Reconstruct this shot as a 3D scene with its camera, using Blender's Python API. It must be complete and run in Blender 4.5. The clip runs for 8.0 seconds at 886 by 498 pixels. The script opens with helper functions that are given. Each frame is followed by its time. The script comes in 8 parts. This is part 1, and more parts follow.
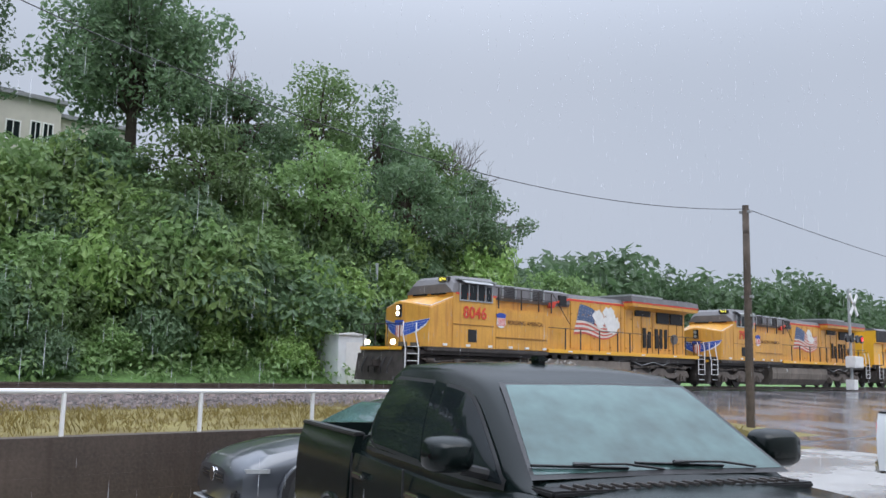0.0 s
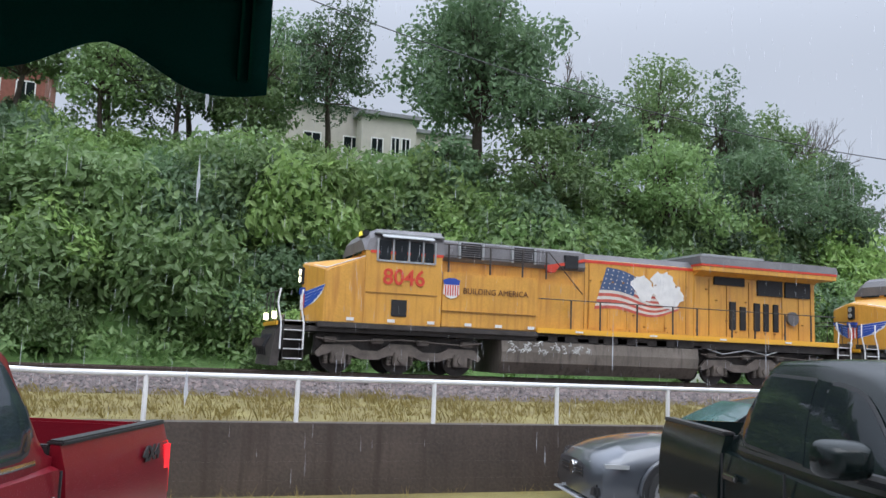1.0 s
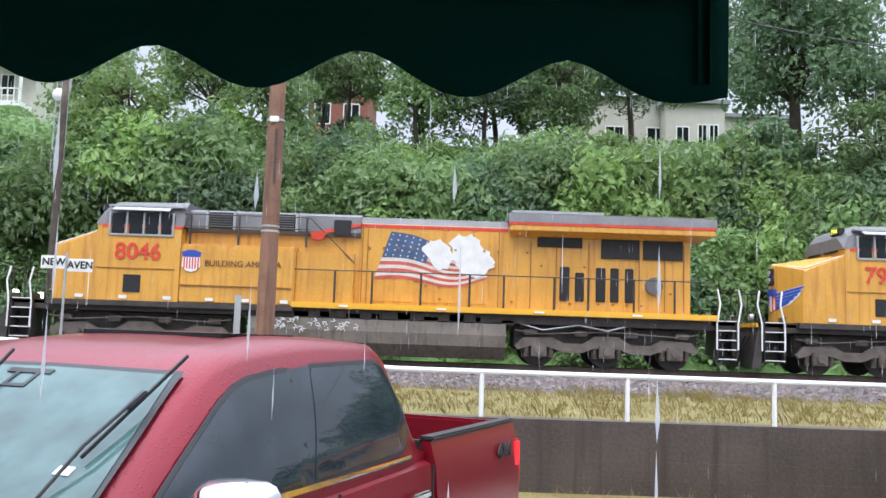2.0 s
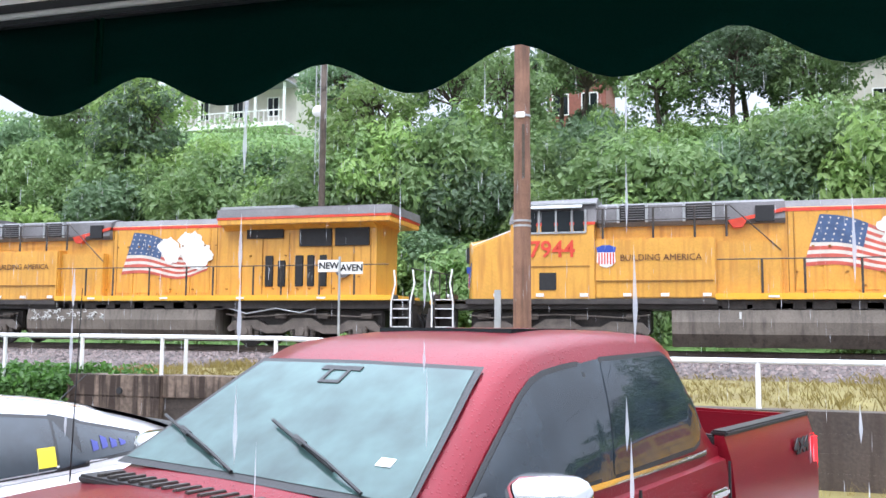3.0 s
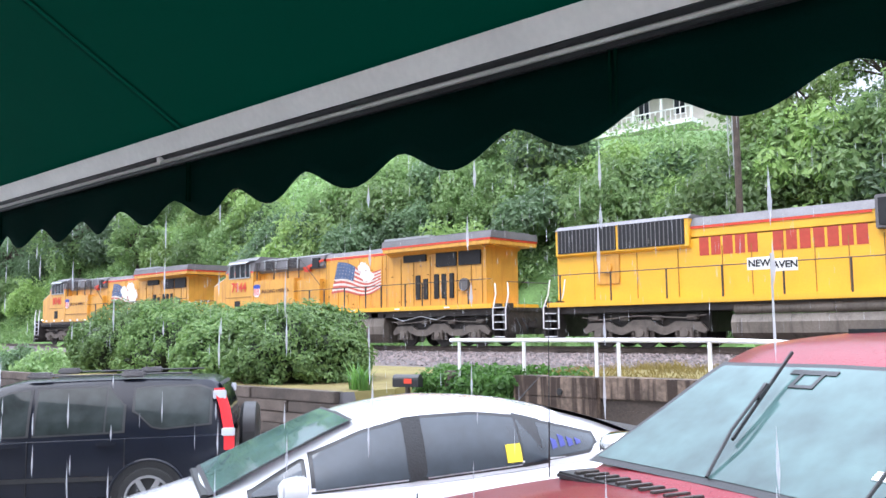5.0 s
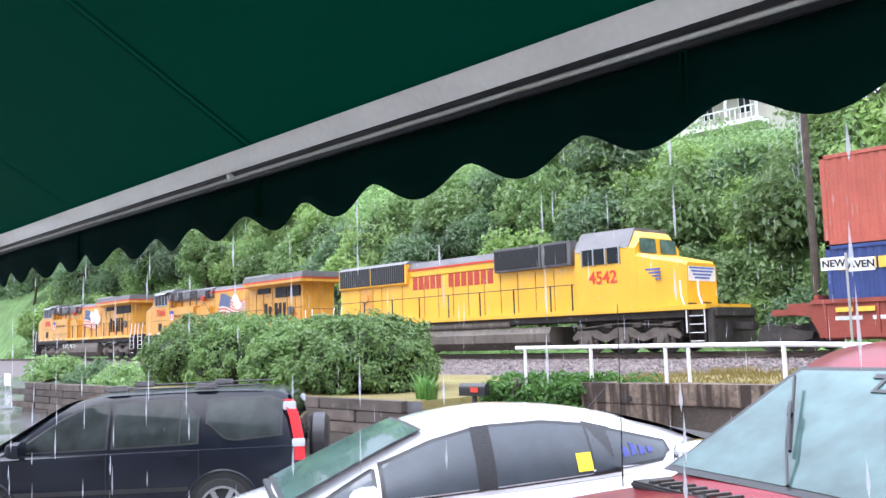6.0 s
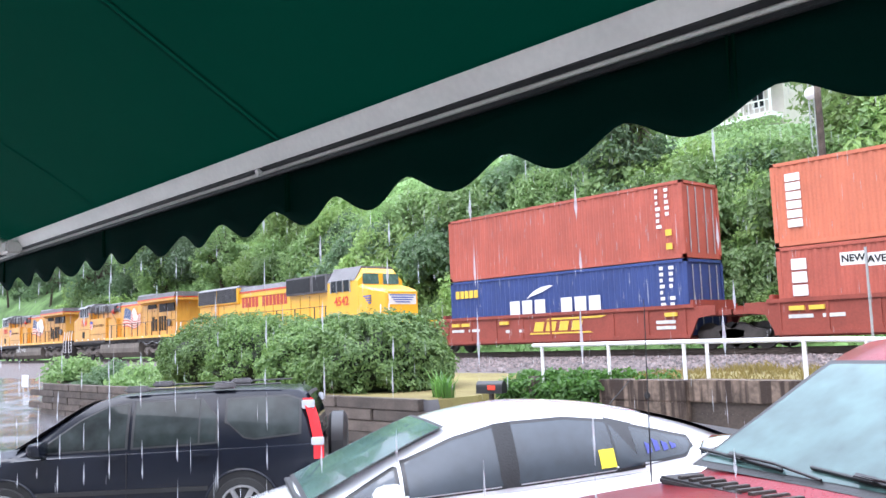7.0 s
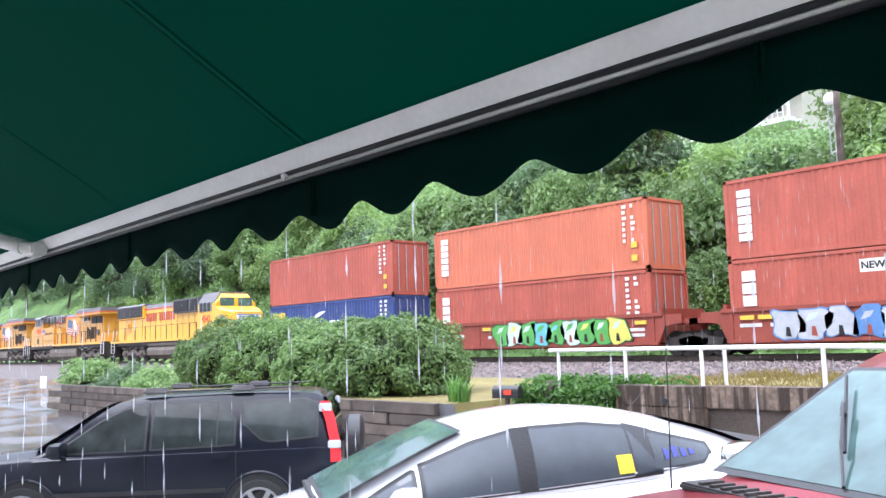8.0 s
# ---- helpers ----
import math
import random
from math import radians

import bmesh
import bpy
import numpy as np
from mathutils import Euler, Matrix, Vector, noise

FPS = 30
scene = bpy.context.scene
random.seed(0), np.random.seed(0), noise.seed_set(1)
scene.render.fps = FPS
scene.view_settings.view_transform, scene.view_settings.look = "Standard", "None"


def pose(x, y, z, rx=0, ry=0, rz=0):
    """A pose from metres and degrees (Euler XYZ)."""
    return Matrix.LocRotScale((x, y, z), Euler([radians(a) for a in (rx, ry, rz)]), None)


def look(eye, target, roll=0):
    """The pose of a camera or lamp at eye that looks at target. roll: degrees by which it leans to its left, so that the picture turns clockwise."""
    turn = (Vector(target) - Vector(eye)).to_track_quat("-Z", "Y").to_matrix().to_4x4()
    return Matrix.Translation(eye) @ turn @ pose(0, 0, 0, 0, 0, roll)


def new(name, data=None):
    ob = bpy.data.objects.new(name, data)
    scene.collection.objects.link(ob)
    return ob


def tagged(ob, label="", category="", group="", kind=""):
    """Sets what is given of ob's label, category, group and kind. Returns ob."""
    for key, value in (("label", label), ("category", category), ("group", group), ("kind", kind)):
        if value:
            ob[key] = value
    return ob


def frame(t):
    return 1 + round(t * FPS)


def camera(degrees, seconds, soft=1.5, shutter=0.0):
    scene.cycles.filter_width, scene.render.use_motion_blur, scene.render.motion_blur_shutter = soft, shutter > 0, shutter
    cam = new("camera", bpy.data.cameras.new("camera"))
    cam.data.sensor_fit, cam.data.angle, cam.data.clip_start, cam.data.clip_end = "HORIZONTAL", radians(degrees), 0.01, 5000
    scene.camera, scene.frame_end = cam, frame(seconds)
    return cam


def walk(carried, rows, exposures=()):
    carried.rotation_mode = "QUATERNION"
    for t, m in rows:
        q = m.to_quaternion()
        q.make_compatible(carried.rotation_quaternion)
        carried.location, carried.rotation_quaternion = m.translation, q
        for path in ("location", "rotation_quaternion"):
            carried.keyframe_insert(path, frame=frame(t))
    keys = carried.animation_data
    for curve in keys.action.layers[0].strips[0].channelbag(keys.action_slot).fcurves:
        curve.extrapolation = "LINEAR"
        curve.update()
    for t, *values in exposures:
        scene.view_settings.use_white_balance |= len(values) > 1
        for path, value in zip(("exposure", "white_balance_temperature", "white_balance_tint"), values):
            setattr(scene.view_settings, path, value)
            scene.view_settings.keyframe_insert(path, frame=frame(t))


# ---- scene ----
cam = camera(54.2, 8.0)
PATH = [
    (0, (0.343, -4.536, 1.911), (1.676, -3.07, 2.185), 1.3),
    (0.5, (0.322, -4.395, 1.9), (1.405, -2.735, 2.16), 2.0),
    (1, (0.273, -4.404, 1.885), (0.948, -2.539, 2.129), 2.2),
    (1.5, (0.17, -4.357, 1.897), (0.464, -2.392, 2.118), 2.5),
    (3, (-0.146, -4.305, 1.91), (-0.701, -2.392, 2.09), 0.4),
    (3.5, (-0.178, -4.314, 1.91), (-1.05, -2.521, 2.069), 0.6),
    (4, (-0.214, -4.331, 1.912), (-1.307, -2.663, 2.07), 0.1),
    (4.5, (-0.246, -4.399, 1.916), (-1.489, -2.842, 2.09), -0.5),
    (5, (-0.289, -4.425, 1.925), (-1.649, -2.971, 2.111), -0.7),
    (6.5, (-0.321, -4.433, 1.93), (-1.793, -3.095, 2.14), -2.0),
    (7, (-0.36, -4.455, 1.919), (-1.84, -3.125, 2.125), -2.1),
    (7.5, (-0.368, -4.476, 1.927), (-1.869, -3.172, 2.142), -2.0),
    (8, (-0.364, -4.486, 1.918), (-1.866, -3.183, 2.135), -1.7),
]
walk(cam, [(t, look(eye, target, roll)) for t, eye, target, roll in PATH], exposures=[(0, 0.0, 6050, 10), (0.8, 0.05, 6050, 10), (1.6, 0.38, 6050, 10), (3.0, 0.95, 6000, 11), (5.0, 1.0, 5950, 13), (8.0, 1.12, 5950, 14)])

# ---- world, sun, exposure ----
world = bpy.data.worlds.new("overcast")
scene.world = world
world.use_nodes = True
wn = world.node_tree.nodes
wl = world.node_tree.links
sky = wn.new("ShaderNodeTexSky")
sky.sky_type = "NISHITA"
sky.sun_disc = False
sky.sun_elevation, sky.sun_rotation = radians(50), radians(150)
sky.air_density, sky.dust_density, sky.ozone_density = 1.0, 8.0, 1.0
bright = wn.new("ShaderNodeVectorMath")
bright.operation = "SCALE"
bright.inputs[3].default_value = 0.15
cloud_noise = wn.new("ShaderNodeTexNoise")
cloud_noise.inputs["Scale"].default_value = 1.6
cloud_noise.inputs["Detail"].default_value = 3
cloud_ramp = wn.new("ShaderNodeValToRGB")
cloud_ramp.color_ramp.elements[0].position, cloud_ramp.color_ramp.elements[1].position = 0.25, 0.8
cloud_ramp.color_ramp.elements[0].color = (0.84, 0.90, 1.02, 1)
cloud_ramp.color_ramp.elements[1].color = (0.94, 0.98, 1.08, 1)
cover = wn.new("ShaderNodeMix")
cover.data_type = "RGBA"
cover.inputs[0].default_value = 0.95
wl.new(sky.outputs[0], bright.inputs[0])
wl.new(bright.outputs[0], cover.inputs[6])
wl.new(cloud_noise.outputs["Fac"], cloud_ramp.inputs[0])
wl.new(cloud_ramp.outputs[0], cover.inputs[7])
# an overcast dome is about three times as bright overhead as at the horizon
coords = wn.new("ShaderNodeTexCoord")
axes = wn.new("ShaderNodeSeparateXYZ")
rise = wn.new("ShaderNodeMapRange")
rise.inputs[1].default_value, rise.inputs[2].default_value = 0.3, 1.0
rise.inputs[3].default_value, rise.inputs[4].default_value = 0.62, 3.0
rise.interpolation_type = "SMOOTHSTEP"
dome = wn.new("ShaderNodeVectorMath")
dome.operation = "SCALE"
wl.new(coords.outputs["Generated"], axes.inputs[0])
wl.new(axes.outputs[2], rise.inputs[0])
wl.new(cover.outputs[2], dome.inputs[0])
wl.new(rise.outputs[0], dome.inputs[3])
wl.new(dome.outputs[0], wn["Background"].inputs[0])
wn["Background"].inputs[1].default_value = 1.0
sun = new("sun", bpy.data.lights.new("sun", "SUN"))
sun.data.energy, sun.data.angle, sun.data.color = 1.0, radians(40), (1.0, 0.97, 0.93)
sun.matrix_world = look((0, 0, 60), (14, 30, 0))


# ---- materials ----
def mat(name, base, rough=0.6, metal=0.0, var=0.25, scale=6.0, fine=60.0, bump=0.2, tint=None, wet=0.0, spec=0.5, rand=0.0, streak=None, emit=None, coat=0.0, ior=1.5, beads=0.0, runs=(0.5, 0.72)):
    """A principled surface with mottling at two scales, bump, optional wet gloss patches and run-off streaks."""
    m = bpy.data.materials.new(name)
    m.use_nodes = True
    n, l = m.node_tree.nodes, m.node_tree.links
    p = n["Principled BSDF"]
    p.inputs["Roughness"].default_value = rough
    p.inputs["Metallic"].default_value = metal
    p.inputs["IOR"].default_value = ior
    p.inputs["Coat Weight"].default_value = coat
    p.inputs["Coat Roughness"].default_value = 0.04
    co = n.new("ShaderNodeTexCoord")
    big = n.new("ShaderNodeTexNoise")
    big.inputs["Scale"].default_value, big.inputs["Detail"].default_value = scale, 4
    small = n.new("ShaderNodeTexNoise")
    small.inputs["Scale"].default_value, small.inputs["Detail"].default_value = fine, 3
    l.new(co.outputs["Object"], big.inputs["Vector"])
    l.new(co.outputs["Object"], small.inputs["Vector"])
    add = n.new("ShaderNodeMath")
    add.operation = "MULTIPLY_ADD"
    add.inputs[1].default_value, add.inputs[2].default_value = 0.4, 0.0
    l.new(small.outputs["Fac"], add.inputs[0])
    sumf = n.new("ShaderNodeMath")
    sumf.operation = "MULTIPLY_ADD"
    sumf.inputs[1].default_value = 0.6
    l.new(big.outputs["Fac"], sumf.inputs[0])
    l.new(add.outputs[0], sumf.inputs[2])
    ramp = n.new("ShaderNodeValToRGB")
    ramp.color_ramp.elements[0].position, ramp.color_ramp.elements[1].position = 0.32, 0.68
    dark = tuple(c * (1 - var) for c in base)
    lite = tint if tint else tuple(min(1, c * (1 + var)) for c in base)
    ramp.color_ramp.elements[0].color, ramp.color_ramp.elements[1].color = (*dark, 1), (*lite, 1)
    l.new(sumf.outputs[0], ramp.inputs[0])
    out = ramp.outputs[0]
    if rand:
        info = n.new("ShaderNodeObjectInfo")
        hsv = n.new("ShaderNodeHueSaturation")
        mr = n.new("ShaderNodeMapRange")
        mr.inputs[3].default_value, mr.inputs[4].default_value = 1 - rand, 1 + rand
        l.new(info.outputs["Random"], mr.inputs[0])
        l.new(mr.outputs[0], hsv.inputs["Value"])
        l.new(out, hsv.inputs["Color"])
        out = hsv.outputs[0]
    if streak:
        mp = n.new("ShaderNodeMapping")
        mp.inputs["Scale"].default_value = (3.0, 3.0, 0.22)
        st = n.new("ShaderNodeTexNoise")
        st.inputs["Scale"].default_value, st.inputs["Detail"].default_value = 2.2, 5
        sr = n.new("ShaderNodeValToRGB")
        sr.color_ramp.elements[0].position, sr.color_ramp.elements[1].position = runs
        mx = n.new("ShaderNodeMix")
        mx.data_type = "RGBA"
        l.new(co.outputs["Object"], mp.inputs[0])
        l.new(mp.outputs[0], st.inputs["Vector"])
        l.new(st.outputs["Fac"], sr.inputs[0])
        l.new(sr.outputs[0], mx.inputs[0])
        l.new(out, mx.inputs[6])
        mx.inputs[7].default_value = (*streak, 1)
        out = mx.outputs[2]
    l.new(out, p.inputs["Base Color"])
    if wet:
        wr = n.new("ShaderNodeValToRGB")
        wr.color_ramp.elements[0].position, wr.color_ramp.elements[1].position = 0.42, 0.6
        wr.color_ramp.elements[0].color = (wet,) * 3 + (1,)
        wr.color_ramp.elements[1].color = (rough,) * 3 + (1,)
        l.new(big.outputs["Fac"], wr.inputs[0])
        l.new(wr.outputs[0], p.inputs["Roughness"])
    if bump:
        b = n.new("ShaderNodeBump")
        b.inputs["Strength"].default_value, b.inputs["Distance"].default_value = bump, 0.02
        l.new(small.outputs["Fac"], b.inputs["Height"])
        l.new(b.outputs[0], p.inputs["Normal"])
    if beads:
        # standing rain beads
        vo = n.new("ShaderNodeTexVoronoi")
        vo.inputs["Scale"].default_value = 55.0
        l.new(co.outputs["Object"], vo.inputs["Vector"])
        vr = n.new("ShaderNodeMapRange")
        vr.inputs[1].default_value, vr.inputs[2].default_value, vr.inputs[3].default_value, vr.inputs[4].default_value = 0.12, 0.34, 1.0, 0.0
        vr.interpolation_type = "SMOOTHSTEP"
        l.new(vo.outputs["Distance"], vr.inputs[0])
        bb = n.new("ShaderNodeBump")
        bb.inputs["Strength"].default_value, bb.inputs["Distance"].default_value = beads, 0.006
        l.new(vr.outputs[0], bb.inputs["Height"])
        if bump:
            l.new(b.outputs[0], bb.inputs["Normal"])
        l.new(bb.outputs[0], p.inputs["Normal"])
        l.new(bb.outputs[0], p.inputs["Coat Normal"])
    if emit:
        p.inputs["Emission Color"].default_value = (*emit[0], 1)
        p.inputs["Emission Strength"].default_value = emit[1]
    return m


def leaf_mat(name, a, b, glow=0.5):
    """Leaf: diffuse and translucent, coloured leaf by leaf and plant by plant."""
    m = bpy.data.materials.new(name)
    m.use_nodes = True
    n, l = m.node_tree.nodes, m.node_tree.links
    p = n["Principled BSDF"]
    p.inputs["Roughness"].default_value = 0.55
    p.inputs["IOR"].default_value = 1.6
    geo = n.new("ShaderNodeNewGeometry")
    info = n.new("ShaderNodeObjectInfo")
    ramp = n.new("ShaderNodeValToRGB")
    ramp.color_ramp.elements[0].color, ramp.color_ramp.elements[1].color = (*a, 1), (*b, 1)
    hsv = n.new("ShaderNodeHueSaturation")
    mr = n.new("ShaderNodeMapRange")
    mr.inputs[3].default_value, mr.inputs[4].default_value = 0.7, 1.35
    l.new(geo.outputs["Random Per Island"], ramp.inputs[0])
    l.new(info.outputs["Random"], mr.inputs[0])
    l.new(mr.outputs[0], hsv.inputs["Value"])
    l.new(ramp.outputs[0], hsv.inputs["Color"])
    l.new(hsv.outputs[0], p.inputs["Base Color"])
    tr = n.new("ShaderNodeBsdfTranslucent")
    l.new(hsv.outputs[0], tr.inputs[0])
    mx = n.new("ShaderNodeMixShader")
    mx.inputs[0].default_value = glow
    l.new(p.outputs[0], mx.inputs[1])
    l.new(tr.outputs[0], mx.inputs[2])
    l.new(mx.outputs[0], n["Material Output"].inputs[0])
    return m


def canvas_mat(name, base, through_light=0.5):
    m = mat(name, base, 0.85, var=0.25, scale=1.2, fine=300, bump=0.1, ior=1.12)
    n, l = m.node_tree.nodes, m.node_tree.links
    tr = n.new("ShaderNodeBsdfTranslucent")
    tr.inputs[0].default_value = (*base, 1)
    mx = n.new("ShaderNodeMixShader")
    mx.inputs[0].default_value = through_light
    l.new(n["Principled BSDF"].outputs[0], mx.inputs[1])
    l.new(tr.outputs[0], mx.inputs[2])
    l.new(mx.outputs[0], n["Material Output"].inputs[0])
    return m


ASPHALT = mat("wet_asphalt", (0.12, 0.117, 0.125), 0.24, var=0.3, scale=0.5, fine=90, bump=0.03, wet=0.08)
LOT = mat("wet_concrete_lot", (0.30, 0.29, 0.275), 0.4, var=0.3, scale=0.6, fine=70, bump=0.2, wet=0.12)
GRASS = mat("dry_grass_ground", (0.20, 0.145, 0.045), 0.9, var=0.4, scale=0.9, fine=40, bump=0.6, tint=(0.23, 0.20, 0.065))
BALLAST = mat("ballast", (0.085, 0.066, 0.06), 0.8, var=0.55, scale=9.0, fine=22, bump=1.0, wet=0.5)
STONE = mat("ballast_stone", (0.24, 0.195, 0.185), 0.55, var=0.3, scale=4.0, fine=30, bump=0.3, rand=0.0)
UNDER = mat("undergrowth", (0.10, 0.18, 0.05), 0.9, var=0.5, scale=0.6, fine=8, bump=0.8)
# near-black colour standing in for the shade deep inside the bushes
CORE_SHADE = mat("bush_inside", (0.03, 0.042, 0.02), 0.95, var=0.5, scale=3.0, fine=20, bump=0.8)
LAWN = mat("lawn", (0.13, 0.24, 0.06), 0.9, var=0.25, scale=0.7, fine=30, bump=0.5)
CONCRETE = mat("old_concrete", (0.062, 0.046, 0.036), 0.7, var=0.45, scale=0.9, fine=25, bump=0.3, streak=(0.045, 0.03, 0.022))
STAINED = mat("rust_stained_concrete", (0.15, 0.108, 0.08), 0.75, var=0.6, scale=2.6, fine=18, bump=0.5, streak=(0.03, 0.017, 0.011), runs=(0.46, 0.56))
TIMBER = mat("weathered_timber", (0.085, 0.066, 0.054), 0.8, var=0.5, scale=3.0, fine=40, bump=0.6, rand=0.3)
WHITE = mat("white_paint", (0.75, 0.74, 0.72), 0.4, var=0.08, scale=3, fine=60, bump=0.05)
STEEL = mat("rail_steel", (0.10, 0.075, 0.06), 0.5, 0.4, var=0.4, scale=4, fine=50, bump=0.2)
BLACKIRON = mat("sooty_iron", (0.055, 0.047, 0.042), 0.55, 0.2, var=0.5, scale=3, fine=25, bump=0.4)
TRUCKGREY = mat("dusty_truck_grey", (0.15, 0.125, 0.105), 0.6, 0.1, var=0.4, scale=2.5, fine=25, bump=0.35)
YELLOW = mat("armour_yellow", (0.64, 0.325, 0.05), 0.38, var=0.16, scale=0.9, fine=18, bump=0.04, streak=(0.50, 0.225, 0.04), coat=0.25)
YELLOW2 = mat("fresh_yellow", (0.78, 0.42, 0.03), 0.33, var=0.08, scale=0.9, fine=18, bump=0.04, coat=0.3)
LOCOGREY = mat("loco_grey", (0.135, 0.128, 0.13), 0.5, var=0.3, scale=1.2, fine=20, bump=0.08)
RED = mat("stripe_red", (0.62, 0.06, 0.03), 0.4, var=0.15, bump=0.0)
NAVY = mat("badge_blue", (0.03, 0.07, 0.36), 0.4, var=0.15, bump=0.0)
DARK = mat("dark_opening", (0.012, 0.012, 0.013), 0.6, var=0.4, scale=8, bump=0.2)
LETTER = mat("dark_lettering", (0.10, 0.04, 0.02), 0.5, var=0.1, bump=0.0)
TANK = mat("fuel_tank_grime", (0.16, 0.135, 0.11), 0.6, var=0.35, scale=1.0, fine=20, bump=0.15, streak=(0.09, 0.075, 0.06))
GLASS = mat("tinted_glass", (0.012, 0.016, 0.018), 0.03, var=0.2, scale=3.0, fine=90, bump=0.0, ior=1.36, beads=0.02)
CAR_GLASS = mat("lightly_tinted_glass", (0.022, 0.028, 0.027), 0.03, var=0.8, scale=2.2, fine=6, bump=0.0, ior=1.38, beads=0.02)
SIDE_GLASS = mat("blue_grey_side_glass", (0.02, 0.028, 0.036), 0.03, var=0.5, scale=1.5, fine=6, bump=0.0, ior=1.6, beads=0.03)
# teal base puts part of the sky's reflection into the windscreen colour
SHIELD_GLASS = mat("wet_windscreen", (0.07, 0.125, 0.118), 0.03, var=0.5, scale=1.2, fine=6, bump=0.0, ior=1.46, beads=0.035)
LAMP = mat("lit_headlamp", (1, 0.9, 0.7), 0.3, bump=0, emit=((1.0, 0.85, 0.55), 5.0))
NUMLAMP = mat("lit_number_board", (0.9, 0.8, 0.1), 0.4, bump=0, emit=((0.95, 0.8, 0.1), 0.7))
TYRE = mat("tyre_rubber", (0.02, 0.02, 0.02), 0.7, var=0.3, bump=0.2)
RIM = mat("alloy_rim", (0.45, 0.45, 0.46), 0.3, 0.9, var=0.1, bump=0.0)
CHROME = mat("chrome", (0.8, 0.8, 0.8), 0.08, 1.0, var=0.05, bump=0.0)
GALV_LIGHT = mat("pale_grey_paint", (0.68, 0.69, 0.70), 0.45, var=0.1, scale=2, fine=40, bump=0.05)
TRIM = mat("black_plastic", (0.02, 0.02, 0.021), 0.45, var=0.2, bump=0.1)
POLE = mat("pole_wood", (0.22, 0.115, 0.075), 0.8, var=0.35, scale=2, fine=40, bump=0.4, streak=(0.10, 0.055, 0.04))
GALV = mat("galvanised", (0.42, 0.43, 0.43), 0.45, 0.5, var=0.15, bump=0.1)
GREENCLOTH = canvas_mat("green_canvas", (0.0004, 0.0225, 0.0125), 0.31)
SEAMCLOTH = canvas_mat("doubled_green_canvas", (0.0006, 0.027, 0.0155), 0.33)
VALANCE = canvas_mat("dark_green_valance", (0.0008, 0.016, 0.0118), 0.14)
ALU = mat("grey_aluminium", (0.80, 0.77, 0.72), 0.4, 0.0, var=0.08, bump=0.03)
BARK = mat("bark", (0.085, 0.065, 0.05), 0.9, var=0.4, scale=4, fine=30, bump=0.7)
BRICKM = mat("red_brick", (0.24, 0.085, 0.06), 0.8, var=0.25, scale=4, fine=30, bump=0.3)
SIDING = mat("pale_siding", (0.52, 0.48, 0.42), 0.7, var=0.1, scale=1.5, fine=20, bump=0.1)
ROOFING = mat("grey_shingle", (0.26, 0.26, 0.27), 0.85, var=0.2, scale=2, fine=20, bump=0.3)
# LEAF_A, LEAF_B and LEAF_C are paled and greyed to carry rain haze
LEAF_A = leaf_mat("leaf_mid", (0.15, 0.24, 0.085), (0.23, 0.335, 0.125))
BUSH = leaf_mat("bush_leaf", (0.10, 0.19, 0.05), (0.23, 0.36, 0.10), 0.4)
LEAF_B = leaf_mat("leaf_light", (0.20, 0.31, 0.09), (0.29, 0.41, 0.13))
LEAF_C = leaf_mat("leaf_dark", (0.10, 0.165, 0.08), (0.15, 0.23, 0.11))
BLADE = leaf_mat("dry_grass_blade", (0.18, 0.135, 0.033), (0.29, 0.225, 0.062), 0.25)
IVY = leaf_mat("ivy_leaf", (0.06, 0.15, 0.03), (0.13, 0.27, 0.05))


# ---- mesh helpers ----
def smooth(me, angle=40):
    for p in me.polygons:
        p.use_smooth = True
    if len(me.polygons):
        bm = bmesh.new()
        bm.from_mesh(me)
        for e in bm.edges:
            if len(e.link_faces) == 2 and e.calc_face_angle(0) > radians(angle):
                e.smooth = False
        bm.to_mesh(me)
        bm.free()


def link(name, bm, material, parent=None, label="", soft=True):
    me = bpy.data.meshes.new(name)
    bmesh.ops.recalc_face_normals(bm, faces=bm.faces)
    bm.to_mesh(me)
    bm.free()
    if soft:
        smooth(me)
    for x in (material if isinstance(material, (list, tuple)) else [material]):
        me.materials.append(x)
    ob = new(name, me)
    if parent:
        ob.parent = parent
    if label:
        ob["label"] = label
    return ob


def part(name, bm, material, parent, label="", soft=True):
    return link(name, bm, material, parent, label, soft)


def pieces(name, bm, material, parent, label="", soft=True):
    """One part for each separate piece of bm."""
    left = set(bm.verts)
    while left:
        seed = left.pop()
        isle, todo = [seed], [seed]
        while todo:
            for e in todo.pop().link_edges:
                for v in e.verts:
                    if v in left:
                        left.discard(v)
                        isle.append(v)
                        todo.append(v)
        one = bmesh.new()
        copy = {v: one.verts.new(v.co) for v in isle}
        for f in {f for v in isle for f in v.link_faces}:
            one.faces.new([copy[v] for v in f.verts])
        one.normal_update()
        ob = part(name, one, material, parent, label, soft)
    bm.free()
    return ob


def thing(name, m, label, category, group=""):
    ob = new(name)
    ob.empty_display_size = 0.2
    ob.matrix_world = m
    return tagged(ob, label, category, group)


